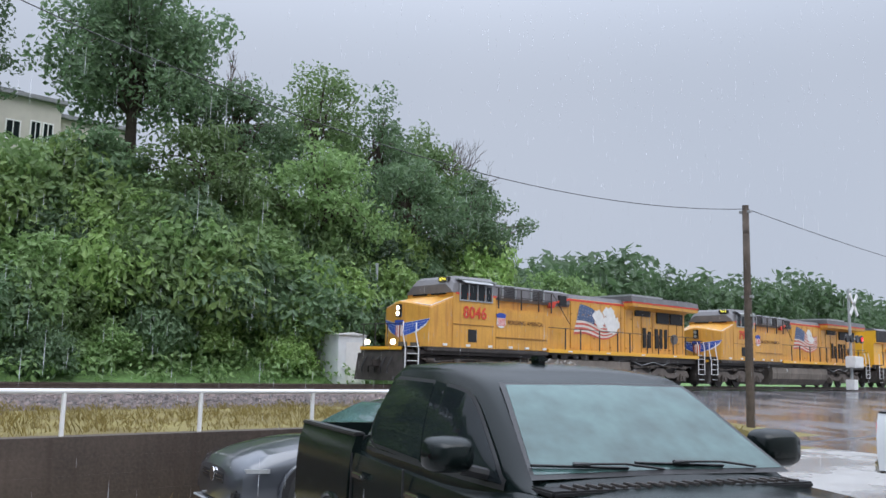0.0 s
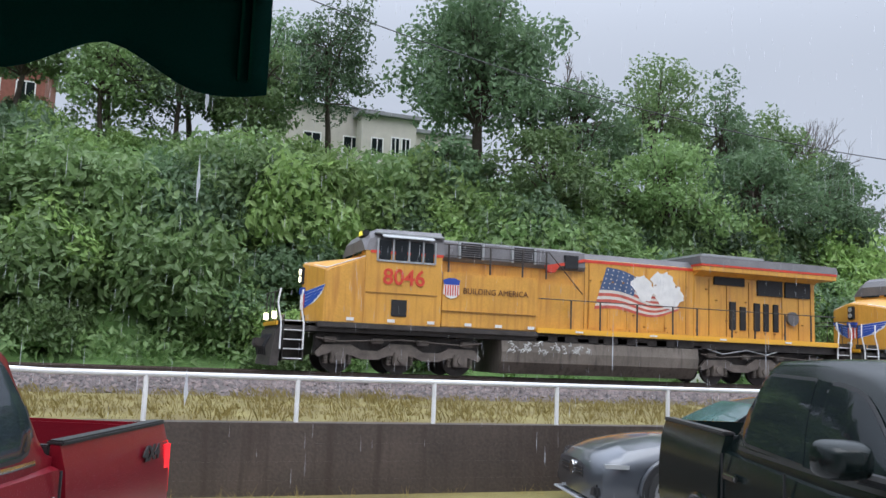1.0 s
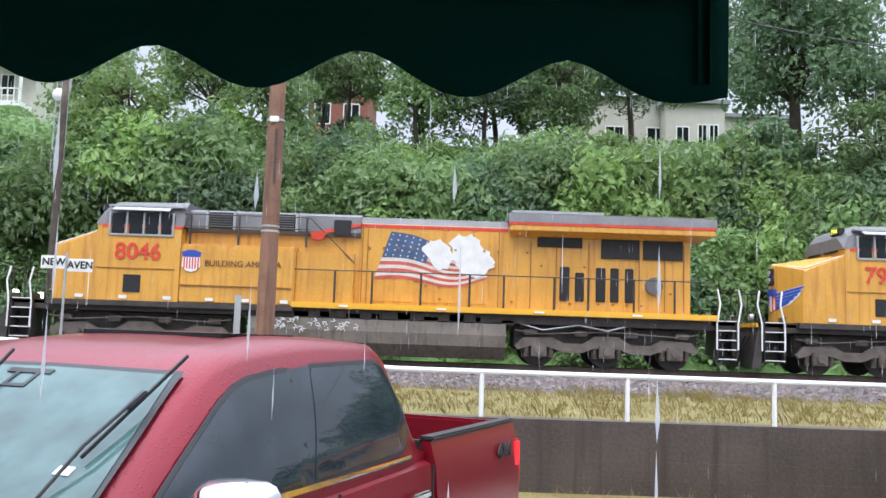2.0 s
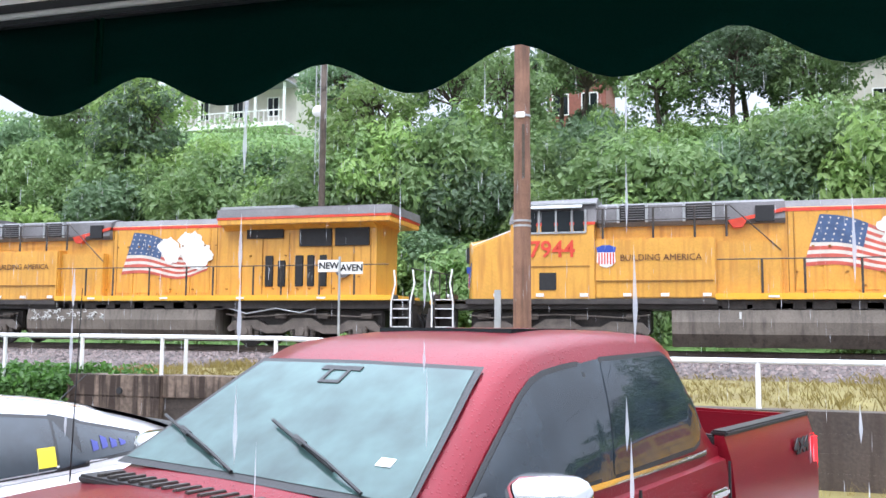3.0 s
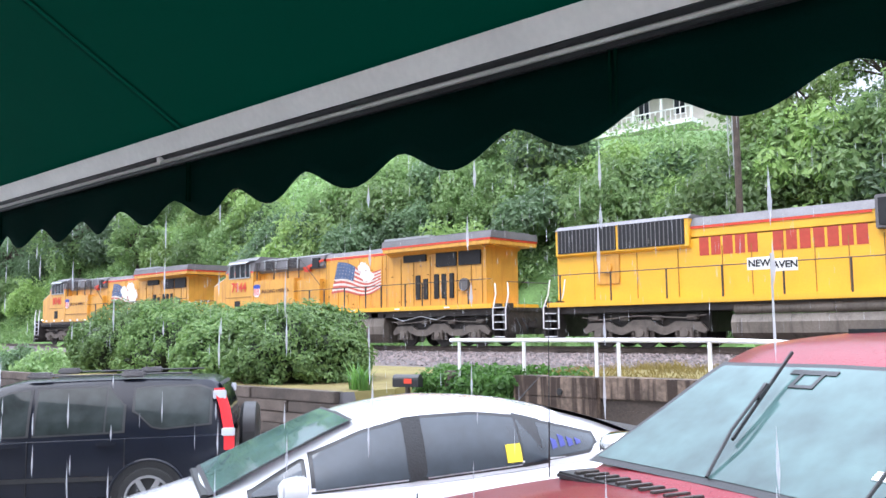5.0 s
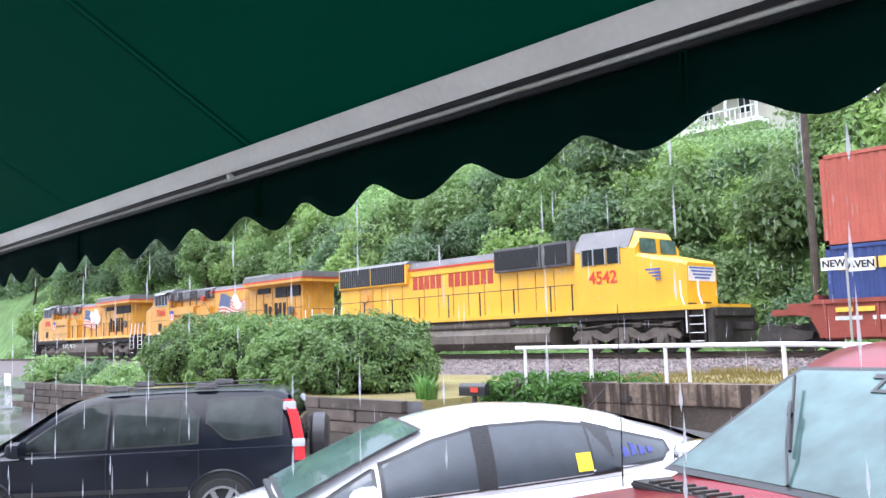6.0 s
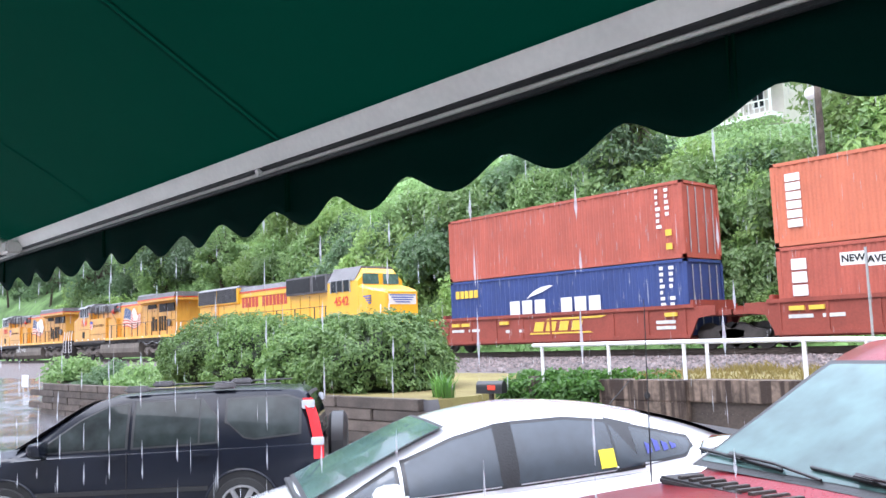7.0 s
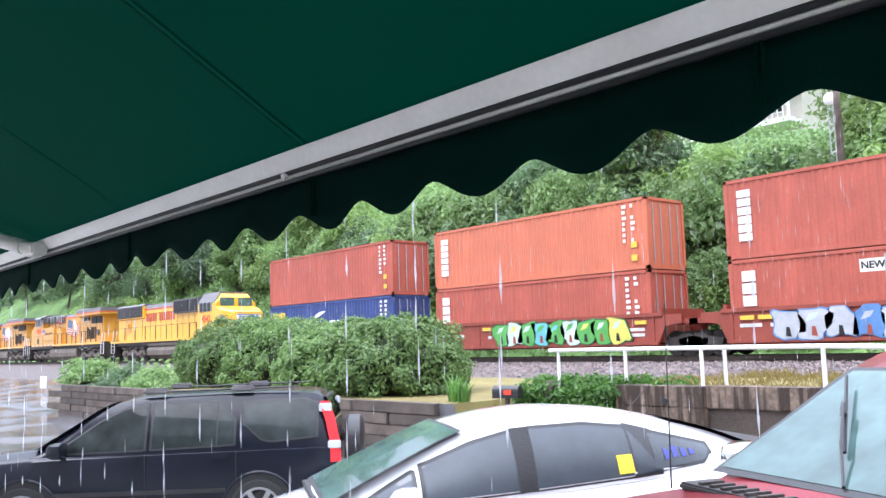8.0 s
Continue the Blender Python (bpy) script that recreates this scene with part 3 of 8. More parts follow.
def bogie(root, xs):
    """Three-axle truck: wheels, frame casting, axle boxes, springs, brake gear."""
    y = -1.0
    for x in xs:
        for yy in (-0.78, 0.78):
            bm = bmesh.new()
            rod(bm, (x, yy - 0.06, 0.52), (x, yy + 0.06, 0.52), 0.52, 0.52, 24)
            rod(bm, (x, yy - 0.09, 0.52), (x, yy - 0.06, 0.52), 0.15, 0.15, 12)
            part("wheel", bm, BLACKIRON, root)
    a, b = xs[0] - 0.75, xs[-1] + 0.75
    for s in (-1, 1):
        bm = bmesh.new()
        pts = [(a, 0.62), (a + 0.25, 0.88), (xs[0] + 0.4, 0.92), (xs[0] + 0.75, 0.74), (xs[1] - 0.75, 0.74), (xs[1] - 0.35, 0.98), (xs[1] + 0.35, 0.98), (xs[1] + 0.75, 0.74), (xs[2] - 0.75, 0.74), (xs[2] - 0.4, 0.92), (b - 0.25, 0.88), (b, 0.62), (b - 0.1, 0.5), (xs[2] + 0.3, 0.62), (xs[2] - 0.35, 0.6), (xs[2] - 0.75, 0.46), (xs[1] + 0.75, 0.46), (xs[1] + 0.4, 0.6), (xs[1] - 0.4, 0.6), (xs[1] - 0.75, 0.46), (xs[0] + 0.75, 0.46), (xs[0] + 0.35, 0.6), (xs[0] - 0.3, 0.62), (a + 0.1, 0.5)]
        prism(bm, pts, "y", s * 1.02, s * 1.16)
        part("truck_frame", bm, TRUCKGREY, root, soft=False)
    for x in xs:
        bm = bmesh.new()
        box(bm, x - 0.24, x + 0.24, -1.24, -1.05, 0.30, 0.72, 0.03)
        rod(bm, (x, -1.30, 0.52), (x, -1.24, 0.52), 0.13, 0.13, 14)
        part("axle_box", bm, TRUCKGREY, root)
        for dx in (-0.38, 0.38):
            bm = bmesh.new()
            for k in range(6):
                rod(bm, (x + dx, -1.1, 0.30 + k * 0.05), (x + dx, -1.1, 0.325 + k * 0.05), 0.085, 0.085, 10)
            part("spring", bm, TRUCKGREY, root)
    bm = bmesh.new()
    for k in range(4):
        x = a + 0.5 + k * (b - a - 1.0) / 3
        box(bm, x - 0.22, x + 0.18, -1.22, -1.02, 0.96, 1.14, 0.03)
    tube(bm, [(a, -1.2, 1.1), (xs[0], -1.25, 1.0), (xs[1], -1.24, 1.12), (xs[2], -1.25, 1.02), (b, -1.2, 1.12)], 0.025, 6)
    part("brake_gear", bm, TRUCKGREY, root)
    bm = bmesh.new()
    box(bm, a, b, -0.9, 0.9, 0.55, 1.25, 0.05)
    part("bolster", bm, BLACKIRON, root)


def railing(root, x0, x1, xs, y, z0, z1, r=0.02, material=None):
    for x in xs:
        bm = bmesh.new()
        rod(bm, (x, y, z0), (x, y, z1), 0.035, seg=6)
        part("stanchion", bm, material or BLACKIRON, root)
    bm = bmesh.new()
    rod(bm, (x0, y, z1), (x1, y, z1), r, seg=6)
    part("handrail", bm, material or BLACKIRON, root)


def steps(root, x0, x1, side=-1):
    """Boarding steps with white-edged treads and grab irons."""
    bm = bmesh.new()
    box(bm, x0 - 0.03, x0, side * 1.5, side * 0.95, 0.35, 1.75, 0.01)
    box(bm, x1, x1 + 0.03, side * 1.5, side * 0.95, 0.35, 1.75, 0.01)
    box(bm, x0, x1, side * 1.0, side * 0.95, 0.35, 1.6, 0.01)
    part("step_well", bm, BLACKIRON, root)
    for k in range(5):
        bm = bmesh.new()
        box(bm, x0, x1, side * 1.5, side * 1.0, 0.4 + k * 0.29, 0.43 + k * 0.29, 0.006)
        part("step", bm, WHITE, root, "white-edged step")


def loco(x_at, number, seed, ghost):
    """Wide-nosed six-axle diesel, nose at x = 0, running towards -x. Rail top is z = 0."""
    rnd = random.Random(seed)
    root = thing("locomotive", pose(x_at, MID_Y, RAIL_Z), "yellow and grey six-axle diesel locomotive with a painted flag", "locomotive", "locomotives of the train")
    TRAIN.append((root, x_at))
    S = -1.50
    # underframe and walkway
    bm = bmesh.new()
    box(bm, -1.2, 21.2, -1.35, 1.35, 1.28, 1.58, 0.02)
    part("underframe", bm, BLACKIRON, root)
    bm = bmesh.new()
    box(bm, 7.55, 20.6, -1.56, 1.56, 1.56, 1.74, 0.015)
    part("walkway_sill", bm, YELLOW2, root, "yellow walkway edge")
    bm = bmesh.new()
    box(bm, 0.0, 7.6, -1.53, 1.53, 1.42, 1.60, 0.02)
    part("lower_sill", bm, BLACKIRON, root)
    # pilot, plow, coupler at both ends
    bm = bmesh.new()
    prism(bm, [(-1.42, 0.18), (-1.15, 0.18), (-1.05, 1.3), (-1.25, 1.3)], "y", -1.45, 1.45)
    part("plow", bm, BLACKIRON, root, soft=False)
    bm = bmesh.new()
    box(bm, -1.75, -1.2, -0.16, 0.16, 0.72, 1.02, 0.05)
    box(bm, 21.2, 21.75, -0.16, 0.16, 0.72, 1.02, 0.05)
    pieces("coupler", bm, BLACKIRON, root)
    for k in range(5):
        y = -0.9 + k * 0.42
        for x, d in ((-1.3, -1), (21.3, 1)):
            bm = bmesh.new()
            tube(bm, [(x, y, 1.15), (x + 0.2 * d, y + 0.05, 0.75), (x + 0.15 * d, y + 0.1, 0.5)], 0.03, 6)
            part("air_hose", bm, TRIM, root)
    bm = bmesh.new()
    box(bm, -1.25, 0.0, -1.35, 1.35, 1.42, 1.56, 0.02)
    part("front_platform", bm, YELLOW2, root)
    bm = bmesh.new()
    box(bm, 20.5, 21.35, -1.35, 1.35, 1.42, 1.56, 0.02)
    box(bm, 21.1, 21.3, -1.4, 1.4, 0.5, 1.45, 0.02)
    part("rear_platform", bm, BLACKIRON, root)
    steps(root, -1.02, -0.42)
    steps(root, 20.65, 21.2)
    # nose: a shallow plough shape, lower at its corners than in the middle
    def front(y):
        return -0.27 + 0.313 * abs(y)
    bm = bmesh.new()
    rings = []
    for y, zf, zb, dx in ((-1.48, 3.24, 3.80, 0.06), (-1.42, 3.29, 3.86, 0.0), (-0.5, 3.47, 3.86, 0.0), (-0.06, 3.52, 3.86, 0.0), (0.06, 3.52, 3.86, 0.0), (0.5, 3.47, 3.86, 0.0), (1.42, 3.29, 3.86, 0.0), (1.48, 3.24, 3.80, 0.06)):
        rings.append([(front(y) + dx, y, 1.56), (front(y) + dx, y, zf - 0.06), (front(y) + dx + 0.05, y, zf), (1.75, y, zb), (1.75, y, 1.56)])
    loft(bm, rings, True)
    part("nose", bm, YELLOW, root, soft=False)
    bm = bmesh.new()
    tube(bm, [(-0.2, 0, 3.53), (0.22, -1.45, 3.295), (1.5, -1.46, 3.76)], 0.016, 6)
    tube(bm, [(-0.2, 0, 3.53), (0.22, 1.45, 3.295), (1.5, 1.46, 3.76)], 0.016, 6)
    part("nose_line", bm, WHITE, root, "thin white line along the nose's edge")
    bm = bmesh.new()
    box(bm, -0.33, -0.2, -0.15, 0.15, 2.82, 3.36, 0.02)
    part("headlight_housing", bm, DARK, root)
    for z in (3.21, 2.97):
        bm = bmesh.new()
        rod(bm, (-0.36, 0, z), (-0.28, 0, z), 0.095, 0.095, 14)
        part("headlight", bm, LAMP if number == "8046" else GALV, root, "lit headlight" if number == "8046" else "unlit headlight")
    for y in (-0.85, 0.85):
        bm = bmesh.new()
        rod(bm, (-1.3, y, 1.74), (-1.18, y, 1.74), 0.11, 0.11, 14)
        part("ditch_light", bm, LAMP if number == "8046" else GALV, root)
    for q in (-1, 1):
        for k, (hi, lo, tip) in enumerate(((2.66, 2.565, 1.46), (2.55, 2.455, 1.36), (2.44, 2.345, 1.22), (2.33, 2.235, 1.05), (2.22, 2.125, 0.86))):
            bm = bmesh.new()
            pts = [(0.24, hi - 0.10), (tip, hi + 0.09), (tip - 0.05, lo + 0.10), (0.24, lo - 0.10)]
            near = [bm.verts.new((front(p) - 0.014, q * p, z)) for p, z in pts]
            far = [bm.verts.new((front(p) + 0.004, q * p, z)) for p, z in pts]
            bm.faces.new(near)
            for i in range(4):
                bm.faces.new((near[i], far[i], far[(i + 1) % 4], near[(i + 1) % 4]))
            part("wing_feather", bm, WINGS, root, "blue feather of a wing emblem", soft=False)
        bm = bmesh.new()
        pts = [(0.24, 2.57), (1.48, 2.77), (1.28, 2.46), (0.88, 2.20), (0.24, 2.03)]
        near = [bm.verts.new((front(p) - 0.007, q * p, z)) for p, z in pts]
        bm.faces.new(near)
        part("wing_field", bm, WHITE, root, "white edging behind the wing", soft=False)
    for k in range(7):
        bm = bmesh.new()
        y = -0.21 + k * 0.07
        box(bm, front(y) - 0.02, front(y) + 0.03, y - 0.035, y + 0.035, 1.98 + 0.03 * abs(k - 3), 2.48, 0)
        part("shield_stripe", bm, WHITE if k % 2 else RED, root, soft=False)
    bm = bmesh.new()
    box(bm, -0.30, -0.17, -0.24, 0.24, 2.48, 2.70, 0.01)
    part("shield_top", bm, NAVY, root)
    # cab
    bm = bmesh.new()
    rings = []
    for x, zt in ((1.45, 4.28), (1.62, 4.52), (1.9, 4.66), (4.05, 4.70)):
        rings.append([(x, S, 1.56), (x, S, 3.92), (x, S + 0.14, zt - 0.22), (x, S + 0.45, zt), (x, -S - 0.45, zt), (x, -S - 0.14, zt - 0.22), (x, -S, 3.92), (x, -S, 1.56)])
    loft(bm, rings, True)
    part("cab", bm, YELLOW, root, soft=False)
    bm = bmesh.new()
    rings = []
    for x, zt in ((1.40, 4.31), (1.60, 4.56), (1.9, 4.70), (4.12, 4.74)):
        rings.append([(x, S - 0.012, 3.93), (x, S + 0.125, zt - 0.23), (x, S + 0.45, zt), (x, -S - 0.45, zt), (x, -S - 0.125, zt - 0.23), (x, -S + 0.012, 3.93)])
    loft(bm, rings, True)
    part("cab_roof", bm, LOCOGREY, root, "grey cab roof", soft=False)
    bm = bmesh.new()
    box(bm, 1.75, 4.1, S - 0.02, S + 0.25, 4.50, 4.56, 0.01, None)
    prism(bm, [(S - 0.22, 4.36), (S + 0.1, 4.52), (S + 0.1, 4.55), (S - 0.22, 4.39)], "x", 1.95, 3.7)
    part("awning_visor", bm, GALV, root, "light grey sun visor over the cab window")
    bm = bmesh.new()
    box(bm, 1.6, 4.08, S - 0.018, S, 3.86, 3.95, 0.0)
    part("red_stripe", bm, RED, root)
    for a, b in ((1.88, 2.28), (2.42, 2.84), (2.92, 3.32), (3.42, 3.74)):
        bm = bmesh.new()
        box(bm, a, b, S - 0.03, S + 0.02, 3.66, 4.3, 0.02)
        part("cab_window", bm, GLASS, root)
    bm = bmesh.new()
    for x in (1.83, 2.35, 2.88, 3.37, 3.79):
        box(bm, x - 0.03, x + 0.03, S - 0.045, S, 3.62, 4.34, 0.005)
    box(bm, 1.83, 3.79, S - 0.045, S, 3.6, 3.66, 0.005)
    pieces("window_frame", bm, GALV, root)
    for y0, y1 in ((-1.1, -0.12), (0.12, 1.1)):
        bm = bmesh.new()
        loft(bm, [[(1.40, y0, 3.86), (1.40, y1, 3.86)], [(1.36 + 0.08, y0, 4.28), (1.36 + 0.08, y1, 4.28)], [(1.5, y0, 4.28), (1.5, y1, 4.28)], [(1.5, y0, 3.86), (1.5, y1, 3.86)]], False, False)
        part("windscreen", bm, GLASS, root)
    bm = bmesh.new()
    box(bm, 1.42, 1.62, -1.15, -0.55, 4.42, 4.62, 0.02)
    part("number_board", bm, DARK, root, "black number board at the cab roof")
    words("number_board_digits", number, 0.22, Matrix.Translation((1.405, -0.85, 4.52)) @ Matrix(((0, 0, -1, 0), (-1, 0, 0, 0), (0, 1, 0, 0), (0, 0, 0, 1))), NUMLAMP, root)
    # side panel carried flush with the cab
    bm = bmesh.new()
    box(bm, 4.05, 7.6, S + 0.02, -S - 0.02, 1.58, 3.42, 0.05)
    part("equipment_cab", bm, YELLOW, root)
    bm = bmesh.new()
    box(bm, 4.05, 9.55, -1.0, 1.0, 3.3, 3.9, 0.02)
    part("upper_hood", bm, YELLOW, root)
    bm = bmesh.new()
    prism(bm, [(-1.12, 3.82), (-1.2, 3.95), (-1.1, 4.46), (-0.7, 4.58), (0.7, 4.58), (1.1, 4.46), (1.2, 3.95), (1.12, 3.82)], "x", 4.1, 9.55)
    part("brake_hood", bm, LOCOGREY, root, "grey dynamic-brake housing", soft=False)
    for a, b in ((4.8, 5.55), (6.75, 7.5)):
        bm = bmesh.new()
        box(bm, a, b, -1.22, -1.1, 3.96, 4.46, 0.01)
        part("vent_recess", bm, DARK, root)
        for k in range(6):
            bm = bmesh.new()
            box(bm, a + 0.03, b - 0.03, -1.25, -1.2, 4.0 + k * 0.075, 4.03 + k * 0.075, 0.0)
            part("vent_slat", bm, LOCOGREY, root)
        bm = bmesh.new()
        for x in (a - 0.05, b + 0.05):
            box(bm, x - 0.04, x + 0.04, -1.26, -1.1, 3.92, 4.5, 0.005)
        pieces("vent_frame", bm, GALV, root)
    railing(root, 4.1, 8.0, (4.3, 5.8, 7.0, 7.9), -1.42, 3.42, 4.35, 0.02)
    bm = bmesh.new()
    tube(bm, [(4.1, -1.42, 3.98), (8.0, -1.42, 3.98)], 0.018, 6)
    tube(bm, [(8.0, -1.42, 4.35), (9.4, -1.3, 3.0)], 0.018, 6)
    part("roof_rail", bm, BLACKIRON, root)
    # hood behind
    bm = bmesh.new()
    prism(bm, [(-1.02, 1.7), (-1.02, 4.28), (-0.85, 4.42), (0.85, 4.42), (1.02, 4.28), (1.02, 1.7)], "x", 7.55, 14.3)
    part("hood", bm, YELLOW, root, soft=False)
    bm = bmesh.new()
    prism(bm, [(-1.03, 4.26), (-0.86, 4.5), (0.86, 4.5), (1.03, 4.26)], "x", 9.55, 14.25)
    part("hood_top", bm, LOCOGREY, root, soft=False)
    bm = bmesh.new()
    box(bm, 9.55, 14.3, -1.034, -1.0, 4.16, 4.26, 0)
    part("red_stripe", bm, RED, root)
    bm = bmesh.new()
    for pts in ([(7.95, 3.92), (9.55, 4.26), (9.55, 4.16), (8.5, 3.92)], [(7.95, 3.92), (8.5, 3.92), (8.35, 3.7), (8.1, 3.7)]):
        prism(bm, pts, "y", -1.215, -1.0)
    part("red_zigzag", bm, RED, root, soft=False)
    bm = bmesh.new()
    box(bm, 8.72, 9.25, -1.24, -1.1, 3.86, 4.34, 0.01)
    part("intake_screen", bm, DARK, root)
    # hood doors: seams, latches
    bm = bmesh.new()
    for x in (9.62, 9.78, 10.7, 11.5, 12.3, 13.1, 13.9):
        box(bm, x - 0.012, x + 0.012, -1.03, -1.0, 1.8, 4.15, 0)
    box(bm, 8.05, 8.08, S + 0.45, S + 0.49, 1.8, 3.3, 0)
    pieces("door_seam", bm, SEAM, root)
    for x in (10.15, 10.9, 11.7, 12.5, 13.3):
        bm = bmesh.new()
        box(bm, x - 0.34, x + 0.34, -1.045, -1.0, 1.85, 4.1, 0.008)
        part("hood_door", bm, YELLOW, root)
    bm = bmesh.new()
    box(bm, 7.6, 9.4, -1.3, -1.0, 1.72, 3.3, 0.02)
    part("side_cabinet", bm, YELLOW, root)
    # painted flag
    flag_paint(root, 10.25, 13.55, 2.45, 3.98, -1.055)
    bm = bmesh.new()
    blo = random.Random(seed + 5)
    if ghost:
        for k in range(9):
            bm = bmesh.new()
            blotch(bm, 12.55 + blo.uniform(-0.75, 0.75), 3.35 + blo.uniform(-0.35, 0.4), 0.42, 0.32, -1.068 - 0.001 * k, blo)
            part("peeled_patch", bm, BARE, root, "white peeled patch over the flag", soft=False)
    else:
        for k in range(6):
            bm = bmesh.new()
            blotch(bm, 12.6 + blo.uniform(-0.3, 0.4), 3.5 + blo.uniform(-0.3, 0.2), 0.30, 0.25, -1.068 - 0.001 * k, blo)
            part("peeled_patch", bm, BARE, root, "white peeled patch over the flag", soft=False)
    # radiator wing
    bm = bmesh.new()
    prism(bm, [(-1.05, 1.7), (-1.05, 4.0), (-1.5, 4.22), (1.5, 4.22), (1.05, 4.0), (1.05, 1.7)], "x", 14.25, 19.9)
    part("radiator_hood", bm, YELLOW, root, soft=False)
    bm = bmesh.new()
    box(bm, 14.2, 20.55, -1.56, 1.56, 4.16, 4.34, 0.02)
    part("wing_soffit", bm, YELLOW, root, "yellow underside edge of the radiator wing")
    bm = bmesh.new()
    box(bm, 14.18, 20.57, -1.575, 1.575, 4.34, 4.42, 0.0)
    part("red_stripe", bm, RED, root)
    bm = bmesh.new()
    prism(bm, [(-1.58, 4.42), (-1.5, 4.7), (1.5, 4.7), (1.58, 4.42)], "x", 14.16, 20.6)
    part("radiator_wing", bm, LOCOGREY, root, "grey overhanging radiator wing", soft=False)
    bm = bmesh.new()
    box(bm, 14.25, 17.1, -1.5, 1.5, 4.70, 4.80, 0.02)
    part("radiator_top", bm, GALV, root, "wet pale radiator top")
    bm = bmesh.new()
    box(bm, 17.3, 20.4, -1.3, 1.3, 4.70, 4.76, 0.02)
    part("radiator_cover", bm, LOCOGREY, root)
    for a, b, z0, z1 in ((15.1, 16.5, 3.72, 4.06), (17.1, 18.3, 3.42, 4.02), (18.42, 19.65, 3.42, 4.02)):
        bm = bmesh.new()
        box(bm, a, b, -1.12, -1.0, z0, z1, 0.01)
        part("radiator_grille", bm, DARK, root)
    for a, b in ((15.82, 16.12), (16.3, 16.58), (16.95, 17.25), (17.4, 17.66), (17.86, 18.12)):
        bm = bmesh.new()
        box(bm, a, b, -1.1, -1.0, 2.05, 3.12 if a != 16.3 else 2.95, 0.02)
        part("louvre_slot", bm, DARK, root)
    bm = bmesh.new()
    for x in (14.9, 15.7, 16.72, 18.3, 19.1, 19.7):
        box(bm, x - 0.012, x + 0.012, -1.075, -1.0, 1.8, 3.9, 0)
    pieces("door_seam", bm, SEAM, root)
    bm = bmesh.new()
    rod(bm, (18.75, -1.18, 2.6), (18.75, -1.05, 2.6), 0.27, 0.27, 16)
    part("brake_wheel", bm, LOCOGREY, root)
    # small latches and decals
    bm = bmesh.new()
    for k in range(26):
        x = 8.0 + 0.45 * k
        z = rnd.choice((1.95, 2.35, 3.1, 3.5))
        box(bm, x, x + 0.07, -1.09, -1.05, z, z + 0.05, 0)
    part("door_latch", bm, SEAM, root)["kind"] = "stuff"
    bm = bmesh.new()
    for x in (0.9, 2.25, 3.6, 4.9, 6.0, 7.2):
        box(bm, x, x + 0.24, S - 0.028, S, 1.66, 1.76, 0)
    for x in (9.0, 12.0, 15.0, 18.0):
        box(bm, x, x + 0.3, -1.575, -1.5, 1.62, 1.68, 0)
    pieces("reflector", bm, WHITE, root)
    bm = bmesh.new()
    box(bm, 2.35, 2.88, S - 0.026, S, 1.86, 2.4, 0.01)
    part("vent_screen", bm, DARK, root)
    bm = bmesh.new()
    box(bm, 1.5, 3.9, S - 0.022, S, 2.58, 2.61, 0)
    box(bm, 4.1, 7.5, S - 0.022, S + 0.03, 2.12, 2.15, 0)
    pieces("panel_seam", bm, SEAM, root)
    # number, shield and lettering
    words("road_number", number, 0.72, Matrix.Translation((2.75, S - 0.03, 3.10)) @ NEAR, RED, root, stretch=1.0, bold=0.012)
    words("lettering", "BUILDING AMERICA", 0.27, Matrix.Translation((6.0, S - 0.005, 2.82)) @ NEAR, LETTER, root, stretch=0.98)
    bm = bmesh.new()
    prism(bm, [(4.14, 3.0), (4.1, 3.15), (4.3, 3.22), (4.5, 3.22), (4.70, 3.15), (4.66, 3.0)], "y", S - 0.012, S + 0.03)
    part("shield_top", bm, NAVY, root, soft=False)
    bm = bmesh.new()
    prism(bm, [(4.14, 3.0), (4.66, 3.0), (4.68, 2.7), (4.55, 2.58), (4.4, 2.54), (4.25, 2.58), (4.12, 2.7)], "y", S - 0.010, S + 0.03)
    part("shield_field", bm, WHITE, root, soft=False)
    bm = bmesh.new()
    for k in range(6):
        x = 4.17 + k * 0.086
        prism(bm, [(x, 2.64), (x + 0.04, 2.64), (x + 0.04, 2.99), (x, 2.99)], "y", S - 0.016, S)
    part("shield_stripe", bm, RED, root, soft=False)
    # fuel tank
    bm = bmesh.new()
    prism(bm, [(-1.42, 0.55), (-1.46, 0.9), (-1.40, 1.26), (1.40, 1.26), (1.46, 0.9), (1.42, 0.55), (1.1, 0.16), (-1.1, 0.16)], "x", 6.3, 14.15)
    part("fuel_tank", bm, TANK, root, "grimy long fuel tank", soft=False)
    bm = bmesh.new()
    if ghost:
        sc = random.Random(4)
        for k in range(46):
            x = 6.5 + sc.random() * 3.1
            z = 1.0 + sc.uniform(-0.16, 0.18)
            a = sc.uniform(0, 3.14)
            tube(bm, [(x, -1.475, z), (x + 0.13 * math.cos(a), -1.475, z + 0.11 * math.sin(a)), (x + 0.16 * math.cos(a + 1), -1.475, z + 0.12 * math.sin(a + 1))], 0.013, 4)
    else:
        box(bm, 8.2, 8.26, -1.47, -1.4, 1.0, 1.2, 0)
    part("tank_scrawl", bm, SCRAWL, root, "white paint scrawl on the tank", soft=False)
    bm = bmesh.new()
    for k in range(9):
        x = 7.6 + k * 0.8
        box(bm, x, x + rnd.uniform(0.15, 0.5), -1.35, -1.1, 1.24, 1.24 + rnd.uniform(0.1, 0.3), 0.02)
    pieces("piping_box", bm, BLACKIRON, root)
    bm = bmesh.new()
